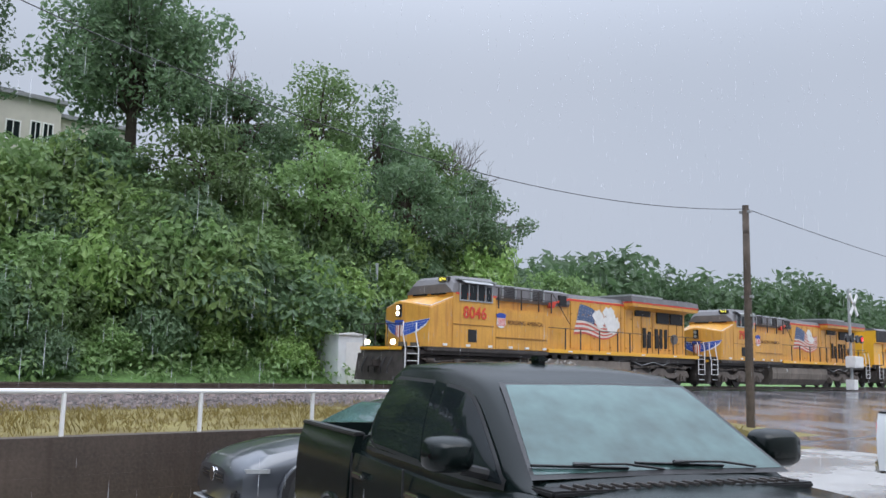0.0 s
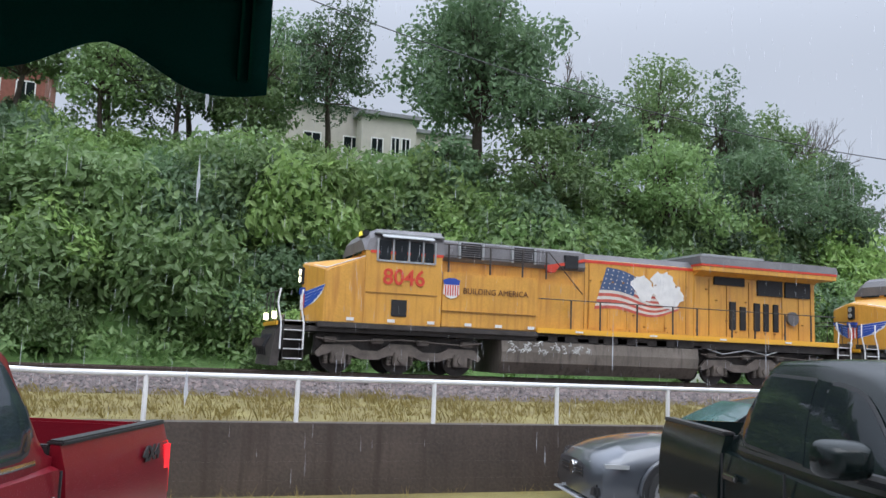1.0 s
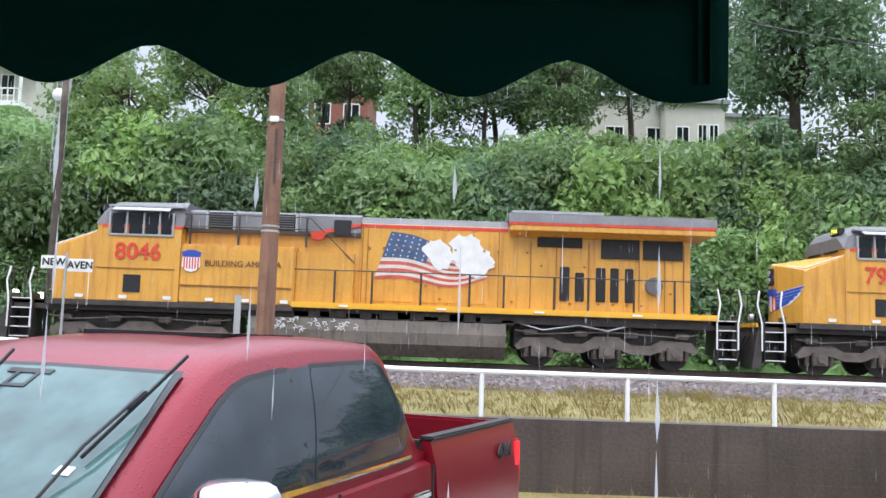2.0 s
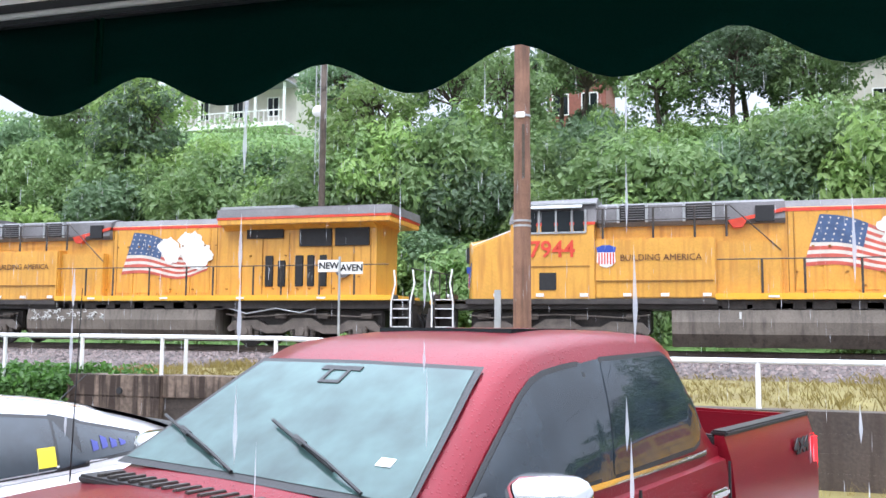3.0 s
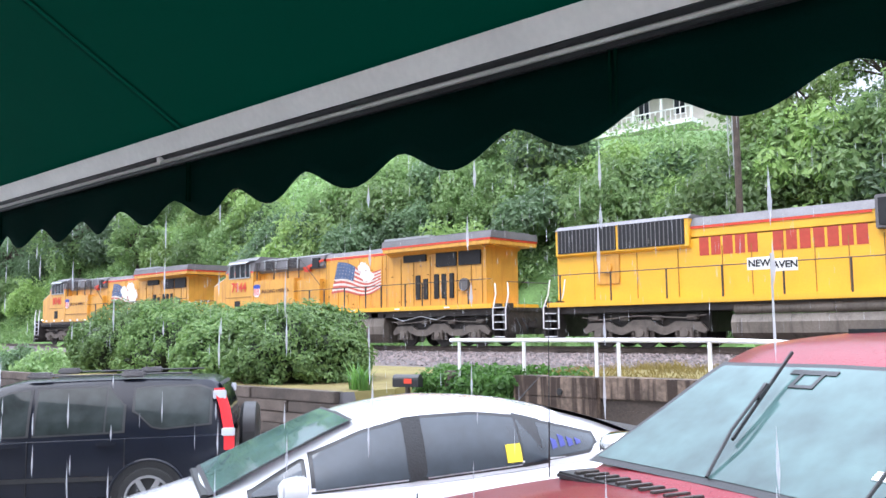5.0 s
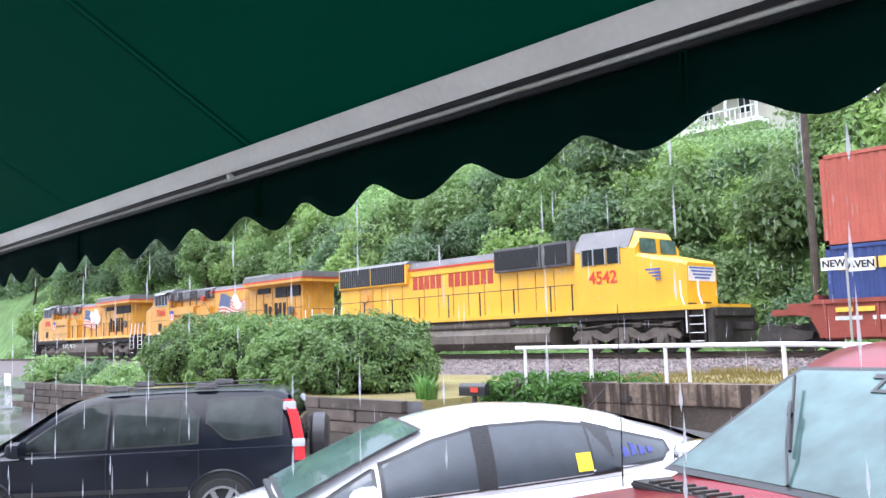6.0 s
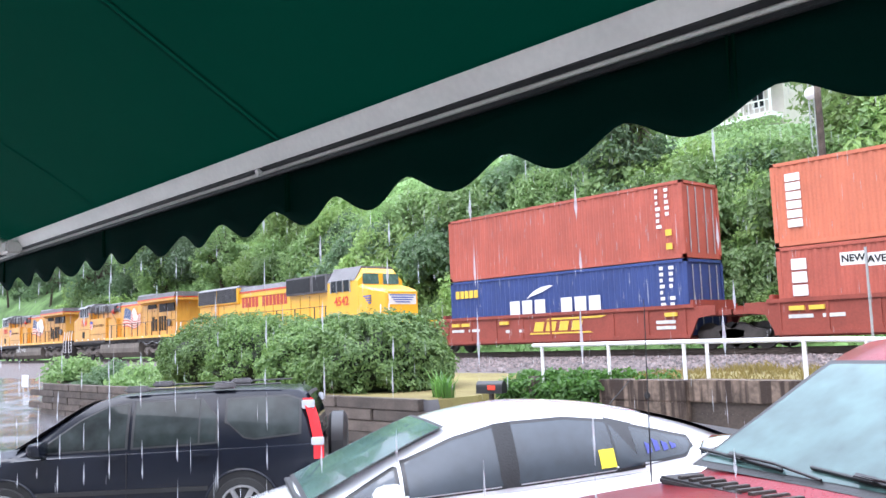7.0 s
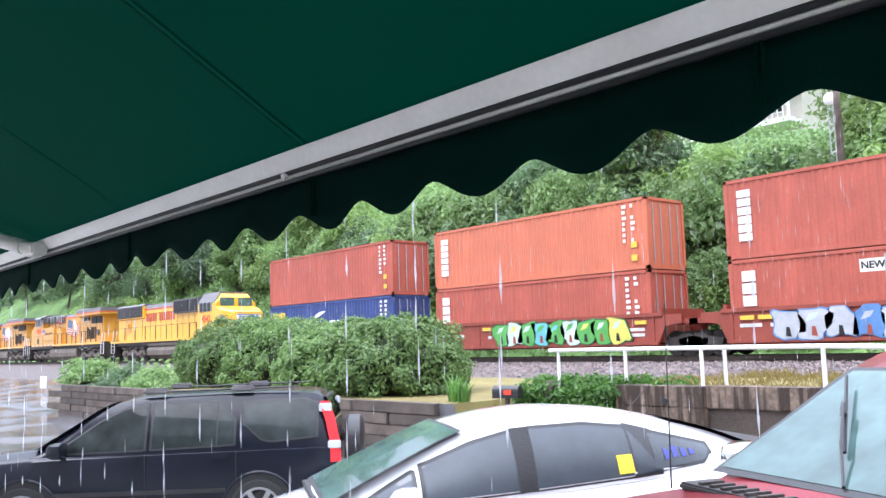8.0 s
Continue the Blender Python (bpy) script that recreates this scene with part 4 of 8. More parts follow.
    tube(bm, [(14.4, -1.3, 1.35), (15.3, -1.34, 1.12), (16.4, -1.34, 1.3), (17.3, -1.34, 1.15), (18.2, -1.3, 1.4)], 0.025, 6)
    part("cable", bm, GALV, root, "sagging pale cable")
    bogie(root, (0.78, 2.85, 4.92))
    bogie(root, (15.2, 17.3, 19.4))
    railing(root, 7.6, 20.5, (8.85, 10.0, 11.5, 13.0, 14.05, 15.6, 16.65, 18.05, 19.3), -1.5, 1.74, 2.74)
    for x, sgn in ((-0.42, -1), (-1.12, -1), (20.6, 1), (21.25, 1)):
        bm = bmesh.new()
        tube(bm, [(x, -1.5, 0.7), (x, -1.5, 1.5), (x - 0.12 * sgn * -1, -1.45, 2.1), (x - 0.05 * sgn * -1, -1.4, 2.55)], 0.028, 8)
        part("grab_iron", bm, WHITE, root, "white grab iron")
    bm = bmesh.new()
    tube(bm, [(-1.15, -1.4, 2.5), (-1.2, 1.4, 2.5)], 0.02, 6)
    for y in (-1.2, -0.4, 0.4, 1.2):
        rod(bm, (-1.18, y, 1.5), (-1.18, y, 2.5), 0.02, seg=6)
    tube(bm, [(21.25, -1.4, 2.6), (21.25, 1.4, 2.6)], 0.02, 6)
    part("end_rail", bm, BLACKIRON, root)
    return root


LETTER_RED = mat("weathered_red_lettering", (0.42, 0.055, 0.03), 0.5, var=0.15, bump=0.0)


def old_loco(x_at, number):
    """Six-axle unit run hood first: radiator end at x = 0, cab and nose at the rear."""
    root = thing("locomotive", pose(x_at, MID_Y, RAIL_Z), "bright yellow diesel locomotive coupled hood first, on the track", "locomotive", "locomotives of the train")
    TRAIN.append((root, x_at))
    bm = bmesh.new()
    box(bm, -0.9, 21.6, -1.35, 1.35, 1.25, 1.55, 0.02)
    part("underframe", bm, BLACKIRON, root)
    bm = bmesh.new()
    box(bm, -0.6, 21.3, -1.55, 1.55, 1.5, 1.68, 0.015)
    part("walkway_sill", bm, YELLOW2, root)
    bm = bmesh.new()
    prism(bm, [(-1.0, 1.65), (-1.0, 3.75), (1.0, 3.75), (1.0, 1.65)], "x", -0.45, 15.4)
    part("hood", bm, YELLOW2, root, soft=False)
    bm = bmesh.new()
    prism(bm, [(-1.02, 3.38), (-1.16, 3.46), (-1.16, 4.42), (1.16, 4.42), (1.16, 3.46), (1.02, 3.38)], "x", -0.4, 5.1)
    part("radiator_section", bm, YELLOW2, root, soft=False)
    bm = bmesh.new()
    for a, b in ((-0.3, 2.25), (2.35, 4.95)):
        bm = bmesh.new()
        box(bm, a, b, -1.19, -1.0, 3.52, 4.40, 0.01)
        part("radiator_grille", bm, DARK, root, "black radiator grille")
    bm = bmesh.new()
    for k in range(32):
        box(bm, -0.28 + k * 0.165, -0.25 + k * 0.165, -1.20, -1.18, 3.54, 4.38)
    part("grille_rib", bm, LOCOGREY, root, soft=False)["kind"] = "stuff"
    bm = bmesh.new()
    prism(bm, [(-1.2, 4.40), (-0.95, 4.56), (0.95, 4.56), (1.2, 4.40)], "x", -0.42, 5.12)
    prism(bm, [(-1.03, 4.12), (-0.85, 4.42), (0.85, 4.42), (1.03, 4.12)], "x", 5.1, 15.6)
    pieces("roof_grey", bm, LOCOGREY, root, soft=False)
    bm = bmesh.new()
    prism(bm, [(-1.0, 3.7), (-1.0, 4.14), (1.0, 4.14), (1.0, 3.7)], "x", 5.05, 15.4)
    part("upper_hood", bm, YELLOW2, root, soft=False)
    bm = bmesh.new()
    for a, b in ((11.05, 13.7), (13.75, 15.3)):
        bm = bmesh.new()
        box(bm, a, b, -1.25, 1.25, 3.5, 4.5, 0.03)
        part("blower_housing", bm, LOCOGREY, root)
    bm = bmesh.new()
    for a, b in ((11.15, 13.6), (13.95, 15.1)):
        bm = bmesh.new()
        box(bm, a, b, -1.29, -1.2, 3.6, 4.4, 0.01)
        part("intake_grille", bm, DARK, root)
    bm = bmesh.new()
    rings = []
    for x, zt in ((15.7, 4.66), (18.0, 4.66), (18.35, 4.5), (18.5, 4.3)):
        rings.append([(x, -1.48, 1.6), (x, -1.48, 3.9), (x, -1.0, zt), (x, 1.0, zt), (x, 1.48, 3.9), (x, 1.48, 1.6)])
    loft(bm, rings, True)
    part("cab", bm, YELLOW2, root, soft=False)
    bm = bmesh.new()
    prism(bm, [(-1.5, 3.92), (-1.01, 4.69), (1.01, 4.69), (1.5, 3.92)], "x", 15.68, 18.2)
    part("cab_roof", bm, LOCOGREY, root, soft=False)
    for a, b in ((16.1, 16.55), (16.65, 17.1), (17.25, 17.75)):
        bm = bmesh.new()
        box(bm, a, b, -1.53, -1.4, 3.38, 3.98, 0.02)
        part("cab_window", bm, GLASS, root)
    bm = bmesh.new()
    for x in (16.05, 16.6, 17.17, 17.8):
        box(bm, x - 0.03, x + 0.03, -1.545, -1.4, 3.34, 4.0, 0.005)
    pieces("window_frame", bm, GALV, root)
    bm = bmesh.new()
    for y0, y1 in ((-1.2, -0.15), (0.15, 1.2)):
        sheet(bm, [[(18.56, y0, 3.72), (18.56, y1, 3.72)], [(18.515, y0, 4.27), (18.515, y1, 4.27)]])
    part("windscreen", bm, SHIELD_GLASS, root)
    bm = bmesh.new()
    rings = []
    for x, w, zt in ((18.3, 1.48, 3.75), (19.3, 1.45, 3.5), (20.2, 1.1, 3.3), (20.3, 1.0, 3.22)):
        rings.append([(x, -w, 1.6), (x, -w, zt - 0.12), (x, -w + 0.12, zt), (x, w - 0.12, zt), (x, w, zt - 0.12), (x, w, 1.6)])
    loft(bm, rings, True)
    part("nose", bm, YELLOW2, root, soft=False)
    bm = bmesh.new()
    for k in range(4):
        z = 3.0 - k * 0.12
        box(bm, 18.9 + 0.14 * k, 19.5, -1.475, -1.42, z, z + 0.055, 0)
        box(bm, 20.3, 20.325, -0.85 + 0.12 * k, 0.85 - 0.12 * k, z, z + 0.055, 0)
    part("wing_emblem", bm, WINGS, root, "blue wing emblem on the nose")
    bm = bmesh.new()
    box(bm, 20.28, 20.315, -0.9, 0.9, 2.55, 3.08, 0)
    part("emblem_field", bm, WHITE, root, "white field behind the wing emblem")
    bm = bmesh.new()
    box(bm, 5.12, 10.9, -1.035, -1.0, 4.03, 4.11, 0)
    part("red_stripe", bm, RED, root)
    bm = bmesh.new()
    for x in (6.2, 7.2, 8.2, 9.2, 10.2, 11.2, 12.2, 13.2, 14.2):
        box(bm, x - 0.012, x + 0.012, -1.02, -0.99, 1.75, 3.4, 0)
    for x in (1.2, 3.0, 4.6):
        box(bm, x - 0.012, x + 0.012, -1.02, -0.99, 1.75, 3.5, 0)
    pieces("door_seam", bm, SEAM, root)
    bm = bmesh.new()
    box(bm, 1.3, 2.3, -1.05, -1.0, 2.3, 3.45, 0.02)
    rod(bm, (1.8, -1.14, 2.9), (1.8, -1.05, 2.9), 0.2, 0.2, 14)
    part("end_door", bm, YELLOW, root)
    letter_blocks(root, -1.0, "11111 1111111", 5.4, 10.85, 3.1, 3.72, LETTER_RED)
    words("road_number", number, 0.66, Matrix.Translation((17.0, -1.50, 2.86)) @ NEAR, RED, root, bold=0.012)
    bm = bmesh.new()
    rod(bm, (6.3, 0, 0.75), (14.3, 0, 0.75), 0.01, 0.01, 6)
    prism(bm, [(-1.4, 0.5), (-1.44, 0.85), (-1.3, 1.1), (1.3, 1.1), (1.44, 0.85), (1.4, 0.5), (1.0, 0.18), (-1.0, 0.18)], "x", 6.6, 14.2)
    part("fuel_tank", bm, TANK, root, soft=False)
    bm = bmesh.new()
    rod(bm, (6.7, -1.25, 1.28), (12.0, -1.25, 1.28), 0.17, 0.17, 12)
    part("air_tank", bm, TANK, root)
    bogie(root, (1.5, 3.2, 4.9))
    bogie(root, (15.9, 17.6, 19.3))
    railing(root, -0.4, 15.6, (0.0, 2.2, 4.4, 6.4, 8.4, 10.4, 12.4, 14.4, 15.5), -1.5, 1.68, 2.7)
    steps(root, -0.75, -0.2)
    steps(root, 20.6, 21.15)
    for x in (-0.8, -0.1, 20.5, 21.2):
        bm = bmesh.new()
        tube(bm, [(x, -1.5, 0.7), (x, -1.5, 1.5), (x + (0.2 if x < 10 else -0.2), -1.45, 2.0), (x + (0.25 if x < 10 else -0.25), -1.4, 2.55)], 0.028, 8)
        part("grab_iron", bm, WHITE, root, "white grab iron")
    bm = bmesh.new()
    box(bm, -1.5, -0.8, -0.16, 0.16, 0.72, 1.02, 0.05)
    box(bm, 21.5, 22.3, -0.16, 0.16, 0.72, 1.02, 0.05)
    box(bm, 21.2, 21.5, -1.4, 1.4, 0.3, 1.5, 0.03)
    box(bm, -0.9, -0.7, -1.4, 1.4, 0.4, 1.5, 0.03)
    pieces("coupler_gear", bm, BLACKIRON, root)
    return root


RUST_RED = mat("container_red", (0.42, 0.10, 0.065), 0.5, var=0.2, scale=0.8, fine=15, bump=0.05, streak=(0.37, 0.09, 0.06))
ORANGE_RED = mat("container_orange", (0.55, 0.16, 0.085), 0.5, var=0.15, scale=0.8, fine=15, bump=0.05, streak=(0.51, 0.148, 0.082))
BOX_BLUE = mat("container_blue", (0.035, 0.06, 0.19), 0.5, var=0.2, scale=0.8, fine=15, bump=0.05)
WELL_RED = mat("well_car_brown_red", (0.26, 0.055, 0.035), 0.55, var=0.25, scale=1.0, fine=15, bump=0.1)
DECAL_YELLOW = mat("decal_yellow", (0.75, 0.50, 0.06), 0.5, var=0.1, bump=0)
GRAF_EDGE = mat("spray_dark_green", (0.03, 0.13, 0.05), 0.5, var=0.3, bump=0)
GRAF = [mat("spray_" + n, c, 0.5, var=0.2, scale=3, bump=0) for n, c in (("green", (0.10, 0.36, 0.08)), ("pale", (0.50, 0.60, 0.55)), ("yellow", (0.62, 0.60, 0.12)), ("aqua", (0.15, 0.45, 0.50)), ("grey", (0.42, 0.44, 0.47)), ("blue", (0.10, 0.22, 0.45)))]


def container(x_at, z0, length, height, material, label):
    """Corrugated shipping container; its base stands at z0 over the rail."""
    root = thing("shipping_container", pose(x_at, MID_Y, RAIL_Z + z0), label, "container", "containers on the train")
    TRAIN.append((root, x_at))
    w = 1.22
    bm = bmesh.new()
    prof = []
    n = int(length / 0.28)
    step = (length - 0.3) / n
    x = 0.15
    pts = []
    for k in range(n):
        for dx, d in ((0, 0.0), (0.28, 0.0), (0.5, 0.03), (0.78, 0.03)):
            pts.append((x + dx * step, d))
        x += step
    pts.append((length - 0.15, 0.0))
    for s in (-1, 1):
        sheet(bm, [[(a, s * (w - 0.02 - d), 0.12), (a, s * (w - 0.02 - d), height - 0.1)] for a, d in pts])
    box(bm, 0.15, length - 0.15, -w + 0.05, w - 0.05, height - 0.06, height - 0.03)
    box(bm, 0.15, length - 0.15, -w + 0.08, w - 0.08, 0.05, 0.1)
    part("corrugated_wall", bm, material, root, soft=False)
    bm = bmesh.new()
    for s in (-1, 1):
        box(bm, 0, length, s * w - 0.06 * (s > 0), s * w + 0.06 * (s < 0), 0, 0.15, 0.01)
        box(bm, 0, length, s * w - 0.06 * (s > 0), s * w + 0.06 * (s < 0), height - 0.12, height, 0.01)
        for a in (0, length - 0.16):
            box(bm, a, a + 0.16, s * w - 0.14 * (s > 0), s * w + 0.14 * (s < 0), 0.0, height, 0.012)
    for a in (0, length - 0.08):
        box(bm, a, a + 0.08, -w, w, 0, 0.15, 0.01)
        box(bm, a, a + 0.08, -w, w, height - 0.12, height, 0.01)
    part("frame", bm, material, root)
    for a in (0.05, length - 0.09):
        bm = bmesh.new()
        box(bm, a, a + 0.04, -w + 0.1, w - 0.1, 0.12, height - 0.1, 0.0)
        part("end_door", bm, material, root)
    bm = bmesh.new()
    for y in (-0.8, -0.3, 0.3, 0.8):
        rod(bm, (length - 0.02, y, 0.2), (length - 0.02, y, height - 0.2), 0.025, seg=6)
    pieces("lock_rod", bm, GALV, root)
    return root, w


def data_marks(root, w, length, height, rnd):
    bm = bmesh.new()
    for k in range(7):
        z = height - 0.35 - k * 0.22
        box(bm, length - 1.15, length - 1.15 + rnd.uniform(0.1, 0.22), -w - 0.012, -w, z, z + 0.13, 0)
        if rnd.random() < 0.7:
            box(bm, length - 0.75, length - 0.75 + rnd.uniform(0.1, 0.22), -w - 0.012, -w, z, z + 0.13, 0)
    pieces("data_mark", bm, WHITE, root, "rows of small white marks")
    bm = bmesh.new()
    for k in range(2):
        box(bm, length - 0.78, length - 0.52, -w - 0.014, -w, 0.35 + 0.5 * k, 0.58 + 0.5 * k, 0)
    pieces("warning_label", bm, DECAL_YELLOW, root, "yellow warning labels")


def well_car(x_at, style):
    """Articulated well car: low side sills, end platforms, a two-axle truck at each end."""
    root = thing("well_car", pose(x_at, MID_Y, RAIL_Z), "brown-red intermodal well car with yellow marks" if style == 0 else "brown-red well car with spray-painted side", "rail car", "well cars of the train")
    TRAIN.append((root, x_at))
    L = 12.9
    for s in (-1, 1):
        bm = bmesh.new()
        prism(bm, [(-1.0, 1.52), (-0.35, 1.52), (0.0, 1.5), (L, 1.5), (L + 0.35, 1.52), (L + 1.0, 1.52), (L + 1.0, 1.2), (L + 0.3, 1.1), (L, 0.5), (0, 0.5), (-0.3, 1.1), (-1.0, 1.2)], "y", s * 1.44, s * 1.36)
        box(bm, -0.2, L + 0.2, s * 1.5 - 0.1 * (s > 0), s * 1.5 + 0.1 * (s < 0), 1.46, 1.6, 0.01)
        box(bm, 0.0, L, s * 1.5 - 0.1 * (s > 0), s * 1.5 + 0.1 * (s < 0), 0.42, 0.55, 0.01)
        for k in range(9):
            x = 0.2 + k * (L - 0.4) / 8
            box(bm, x - 0.05, x + 0.05, s * 1.475 - 0.06 * (s > 0), s * 1.475 + 0.06 * (s < 0), 0.5, 1.5, 0.005)
        part("side_sill", bm, WELL_RED, root)
    bm = bmesh.new()
    box(bm, 0.1, L - 0.1, -1.3, 1.3, 0.36, 0.44)
    part("well_floor", bm, WELL_RED, root)
    bm = bmesh.new()
    box(bm, -1.6, 0.0, -1.3, 1.3, 1.15, 1.35, 0.02)
    box(bm, L, L + 1.6, -1.3, 1.3, 1.15, 1.35, 0.02)
    box(bm, -0.15, 0.0, -1.4, 1.4, 1.3, 1.75, 0.02)
    box(bm, L, L + 0.15, -1.4, 1.4, 1.3, 1.75, 0.02)
    pieces("end_platform", bm, WELL_RED, root)
    for xs in ((-1.9, -0.65), (L + 0.35, L + 1.55)):
        for x in xs:
            bm = bmesh.new()
            for yy in (-0.78, 0.78):
                rod(bm, (x, yy - 0.07, 0.46), (x, yy + 0.07, 0.46), 0.46, 0.46, 20)
            rod(bm, (x, -1.1, 0.46), (x, 1.1, 0.46), 0.09, seg=8)
            part("wheelset", bm, BLACKIRON, root)
        a, b = xs
        for s in (-1, 1):
            bm = bmesh.new()
            prism(bm, [(a - 0.3, 0.62), (a + 0.3, 0.72), ((a + b) / 2 - 0.2, 0.82), ((a + b) / 2 + 0.2, 0.82), (b - 0.3, 0.72), (b + 0.3, 0.62), (b + 0.25, 0.42), ((a + b) / 2 + 0.35, 0.3), ((a + b) / 2 - 0.35, 0.3), (a - 0.25, 0.42)], "y", s * 0.98, s * 1.12)
            part("side_frame", bm, BLACKIRON, root, soft=False)
    bm = bmesh.new()
    for x in (0.55, 1.2, 3.6, L - 1.0):
        box(bm, x, x + 0.5, -1.512, -1.44, 1.2, 1.34, 0)
    if style == 0:
        prism(bm, [(5.3, 0.74), (8.6, 0.74), (8.4, 0.80), (5.3, 0.80)], "y", -1.46, -1.44)
        prism(bm, [(6.2, 1.30), (9.0, 1.30), (9.3, 1.38), (6.4, 1.38)], "y", -1.46, -1.44)
    pieces("yellow_mark", bm, DECAL_YELLOW, root, "yellow marks on the sill", soft=False)
    bm = bmesh.new()
    for x, ww, z in ((0.5, 0.8, 0.95), (1.6, 0.7, 0.95), (3.9, 0.22, 0.85), (4.7, 0.25, 0.85), (L - 1.4, 0.8, 0.75), (L - 1.4, 0.8, 0.95)):
        box(bm, x, x + ww, -1.455, -1.44, z, z + 0.12, 0)
    pieces("stencil_bar", bm, SCRAWL, root)
    if style == 0:
        bm = bmesh.new()
        for k, (a, b) in enumerate(((5.5, 6.0), (6.15, 6.65), (6.85, 7.3), (7.5, 8.0))):
            prism(bm, [(a, 0.86), (b, 0.86), (b + 0.12, 1.24), (a + 0.12, 1.24)], "y", -1.458, -1.44)
        part("owner_emblem", bm, DECAL_YELLOW, root, "slanted yellow block emblem", soft=False)
    if style:
        rnd = random.Random(40 + style)
        pal = (GRAF[0], GRAF[2], GRAF[3], GRAF[1]) if style == 1 else (GRAF[4], GRAF[1], GRAF[5], GRAF[4])
        lo, hi = (4.4, 11.5) if style == 1 else (1.8, 9.5)
        n = 9
        for k in range(n):
            x = lo + (hi - lo) * (k + 0.5) / n
            ww = (hi - lo) / n * rnd.uniform(0.58, 0.70)
            hh = rnd.uniform(0.46, 0.54)
            lean = rnd.uniform(-0.25, 0.3)
            ph = rnd.uniform(0, 6.28)

            def blob(sc, n3=18):
                pts = []
                for q in range(n3):
                    a = q * 2 * math.pi / n3
                    rad = sc * (1 + 0.13 * math.sin(3 * a + ph) + 0.10 * math.sin(5 * a + 2 * ph))
                    ca, sa = math.cos(a), math.sin(a)
                    u = ww * rad * math.copysign(abs(ca) ** 0.6, ca)
                    v = hh * rad * math.copysign(abs(sa) ** 0.6, sa)
                    pts.append((x + u + lean * v, min(1.52, max(0.47, 1.0 + v))))
                return pts
            bm = bmesh.new()
            prism(bm, blob(1.03), "y", -1.515, -1.49)
            edge = part("spray_outline", bm, GRAF_EDGE if style == 1 else GRAF[5], root, "dark sprayed outline", soft=False)
            bm = bmesh.new()
            prism(bm, blob(0.93), "y", -1.524, -1.516)
            part("spray_letter", bm, pal[(0, 3, 0, 2, 0, 3, 0, 0, 1)[k]], root, "bulging sprayed letter shape", soft=False)
            bm = bmesh.new()
            prism(bm, [(x - ww * 0.5, 1.05), (x + ww * 0.1, 1.0 + hh * 0.3), (x + ww * 0.35, 1.0 + hh * 0.7), (x - ww * 0.2, 1.0 + hh * 0.62)], "y", -1.53, -1.525)
            part("spray_highlight", bm, pal[(3, 1, 3, 0, 2, 0, 1, 3, 3)[k]], root, soft=False)
            bm = bmesh.new()
            prism(bm, [(x - ww * 0.15, 0.62), (x + ww * 0.2, 0.6), (x + ww * 0.1, 0.9), (x - ww * 0.1, 0.92)], "y", -1.53, -1.525)
            part("spray_counter", bm, WELL_RED if k % 2 else DARK, root, soft=False)
    return root


loco(23.9, "8046", 1, True)
loco(47.0, "7944", 2, False)
old_loco(70.9, "4542")
rc = random.Random(11)
well_car(96.0, 0)
c, w = container(96.25, 0.5, 12.5, 2.75, BOX_BLUE, "blue corrugated shipping container with white lettering, in a well car")
letter_blocks(c, -w, "11111", 0.35, 1.85, 1.98, 2.32, DECAL_YELLOW)
letter_blocks(c, -w, "111 111", 3.75, 8.75, 0.92, 1.68, WHITE)
bm = bmesh.new()
for k in range(10):
    a, b = k / 10, (k + 1) / 10
    pa = [(4.75 + 1.45 * u, 1.72 + 0.5 * u ** 0.6, 0.10 * math.sin(3.14 * u) + 0.01) for u in (a, b)]
    prism(bm, [(pa[0][0], pa[0][1] - pa[0][2]), (pa[1][0], pa[1][1] - pa[1][2]), (pa[1][0], pa[1][1] + pa[1][2]), (pa[0][0], pa[0][1] + pa[0][2])], "y", -w - 0.012, -w)
part("swoosh", bm, WHITE, c, "white curved swoosh", soft=False)
data_marks(c, w, 12.5, 2.75, rc)
c, w = container(96.25, 3.28, 12.5, 2.82, RUST_RED, "rust-red corrugated shipping container stacked on a blue one")
data_marks(c, w, 12.5, 2.82, rc)
well_car(112.0, 1)
for z0, mt, t in ((0.5, RUST_RED, 3), (3.28, ORANGE_RED, 6)):
    c, w = container(112.1, z0, 12.4, 2.75, mt, "orange-red corrugated shipping container with white lettering, double-stacked")
    letter_stack(c, -w, t, 0.5, 1.0, 2.35, WHITE)
    data_marks(c, w, 12.4, 2.75, rc)
well_car(127.7, 2)
for z0, mt, t in ((0.5, RUST_RED, 3), (3.28, RUST_RED, 6)):
    c, w = container(127.75, z0, 12.4, 2.75, mt, "dark red corrugated shipping container with white lettering, double-stacked")
    letter_stack(c, -w, t, 0.5, 1.0, 2.35, WHITE)
    data_marks(c, w, 12.4, 2.75, rc)
well_car(143.4, 0)
for z0, mt in ((0.5, ORANGE_RED), (3.28, RUST_RED)):
    c, w = container(143.45, z0, 12.4, 2.75, mt, "red corrugated shipping container, double-stacked")
    data_marks(c, w, 12.4, 2.75, rc)


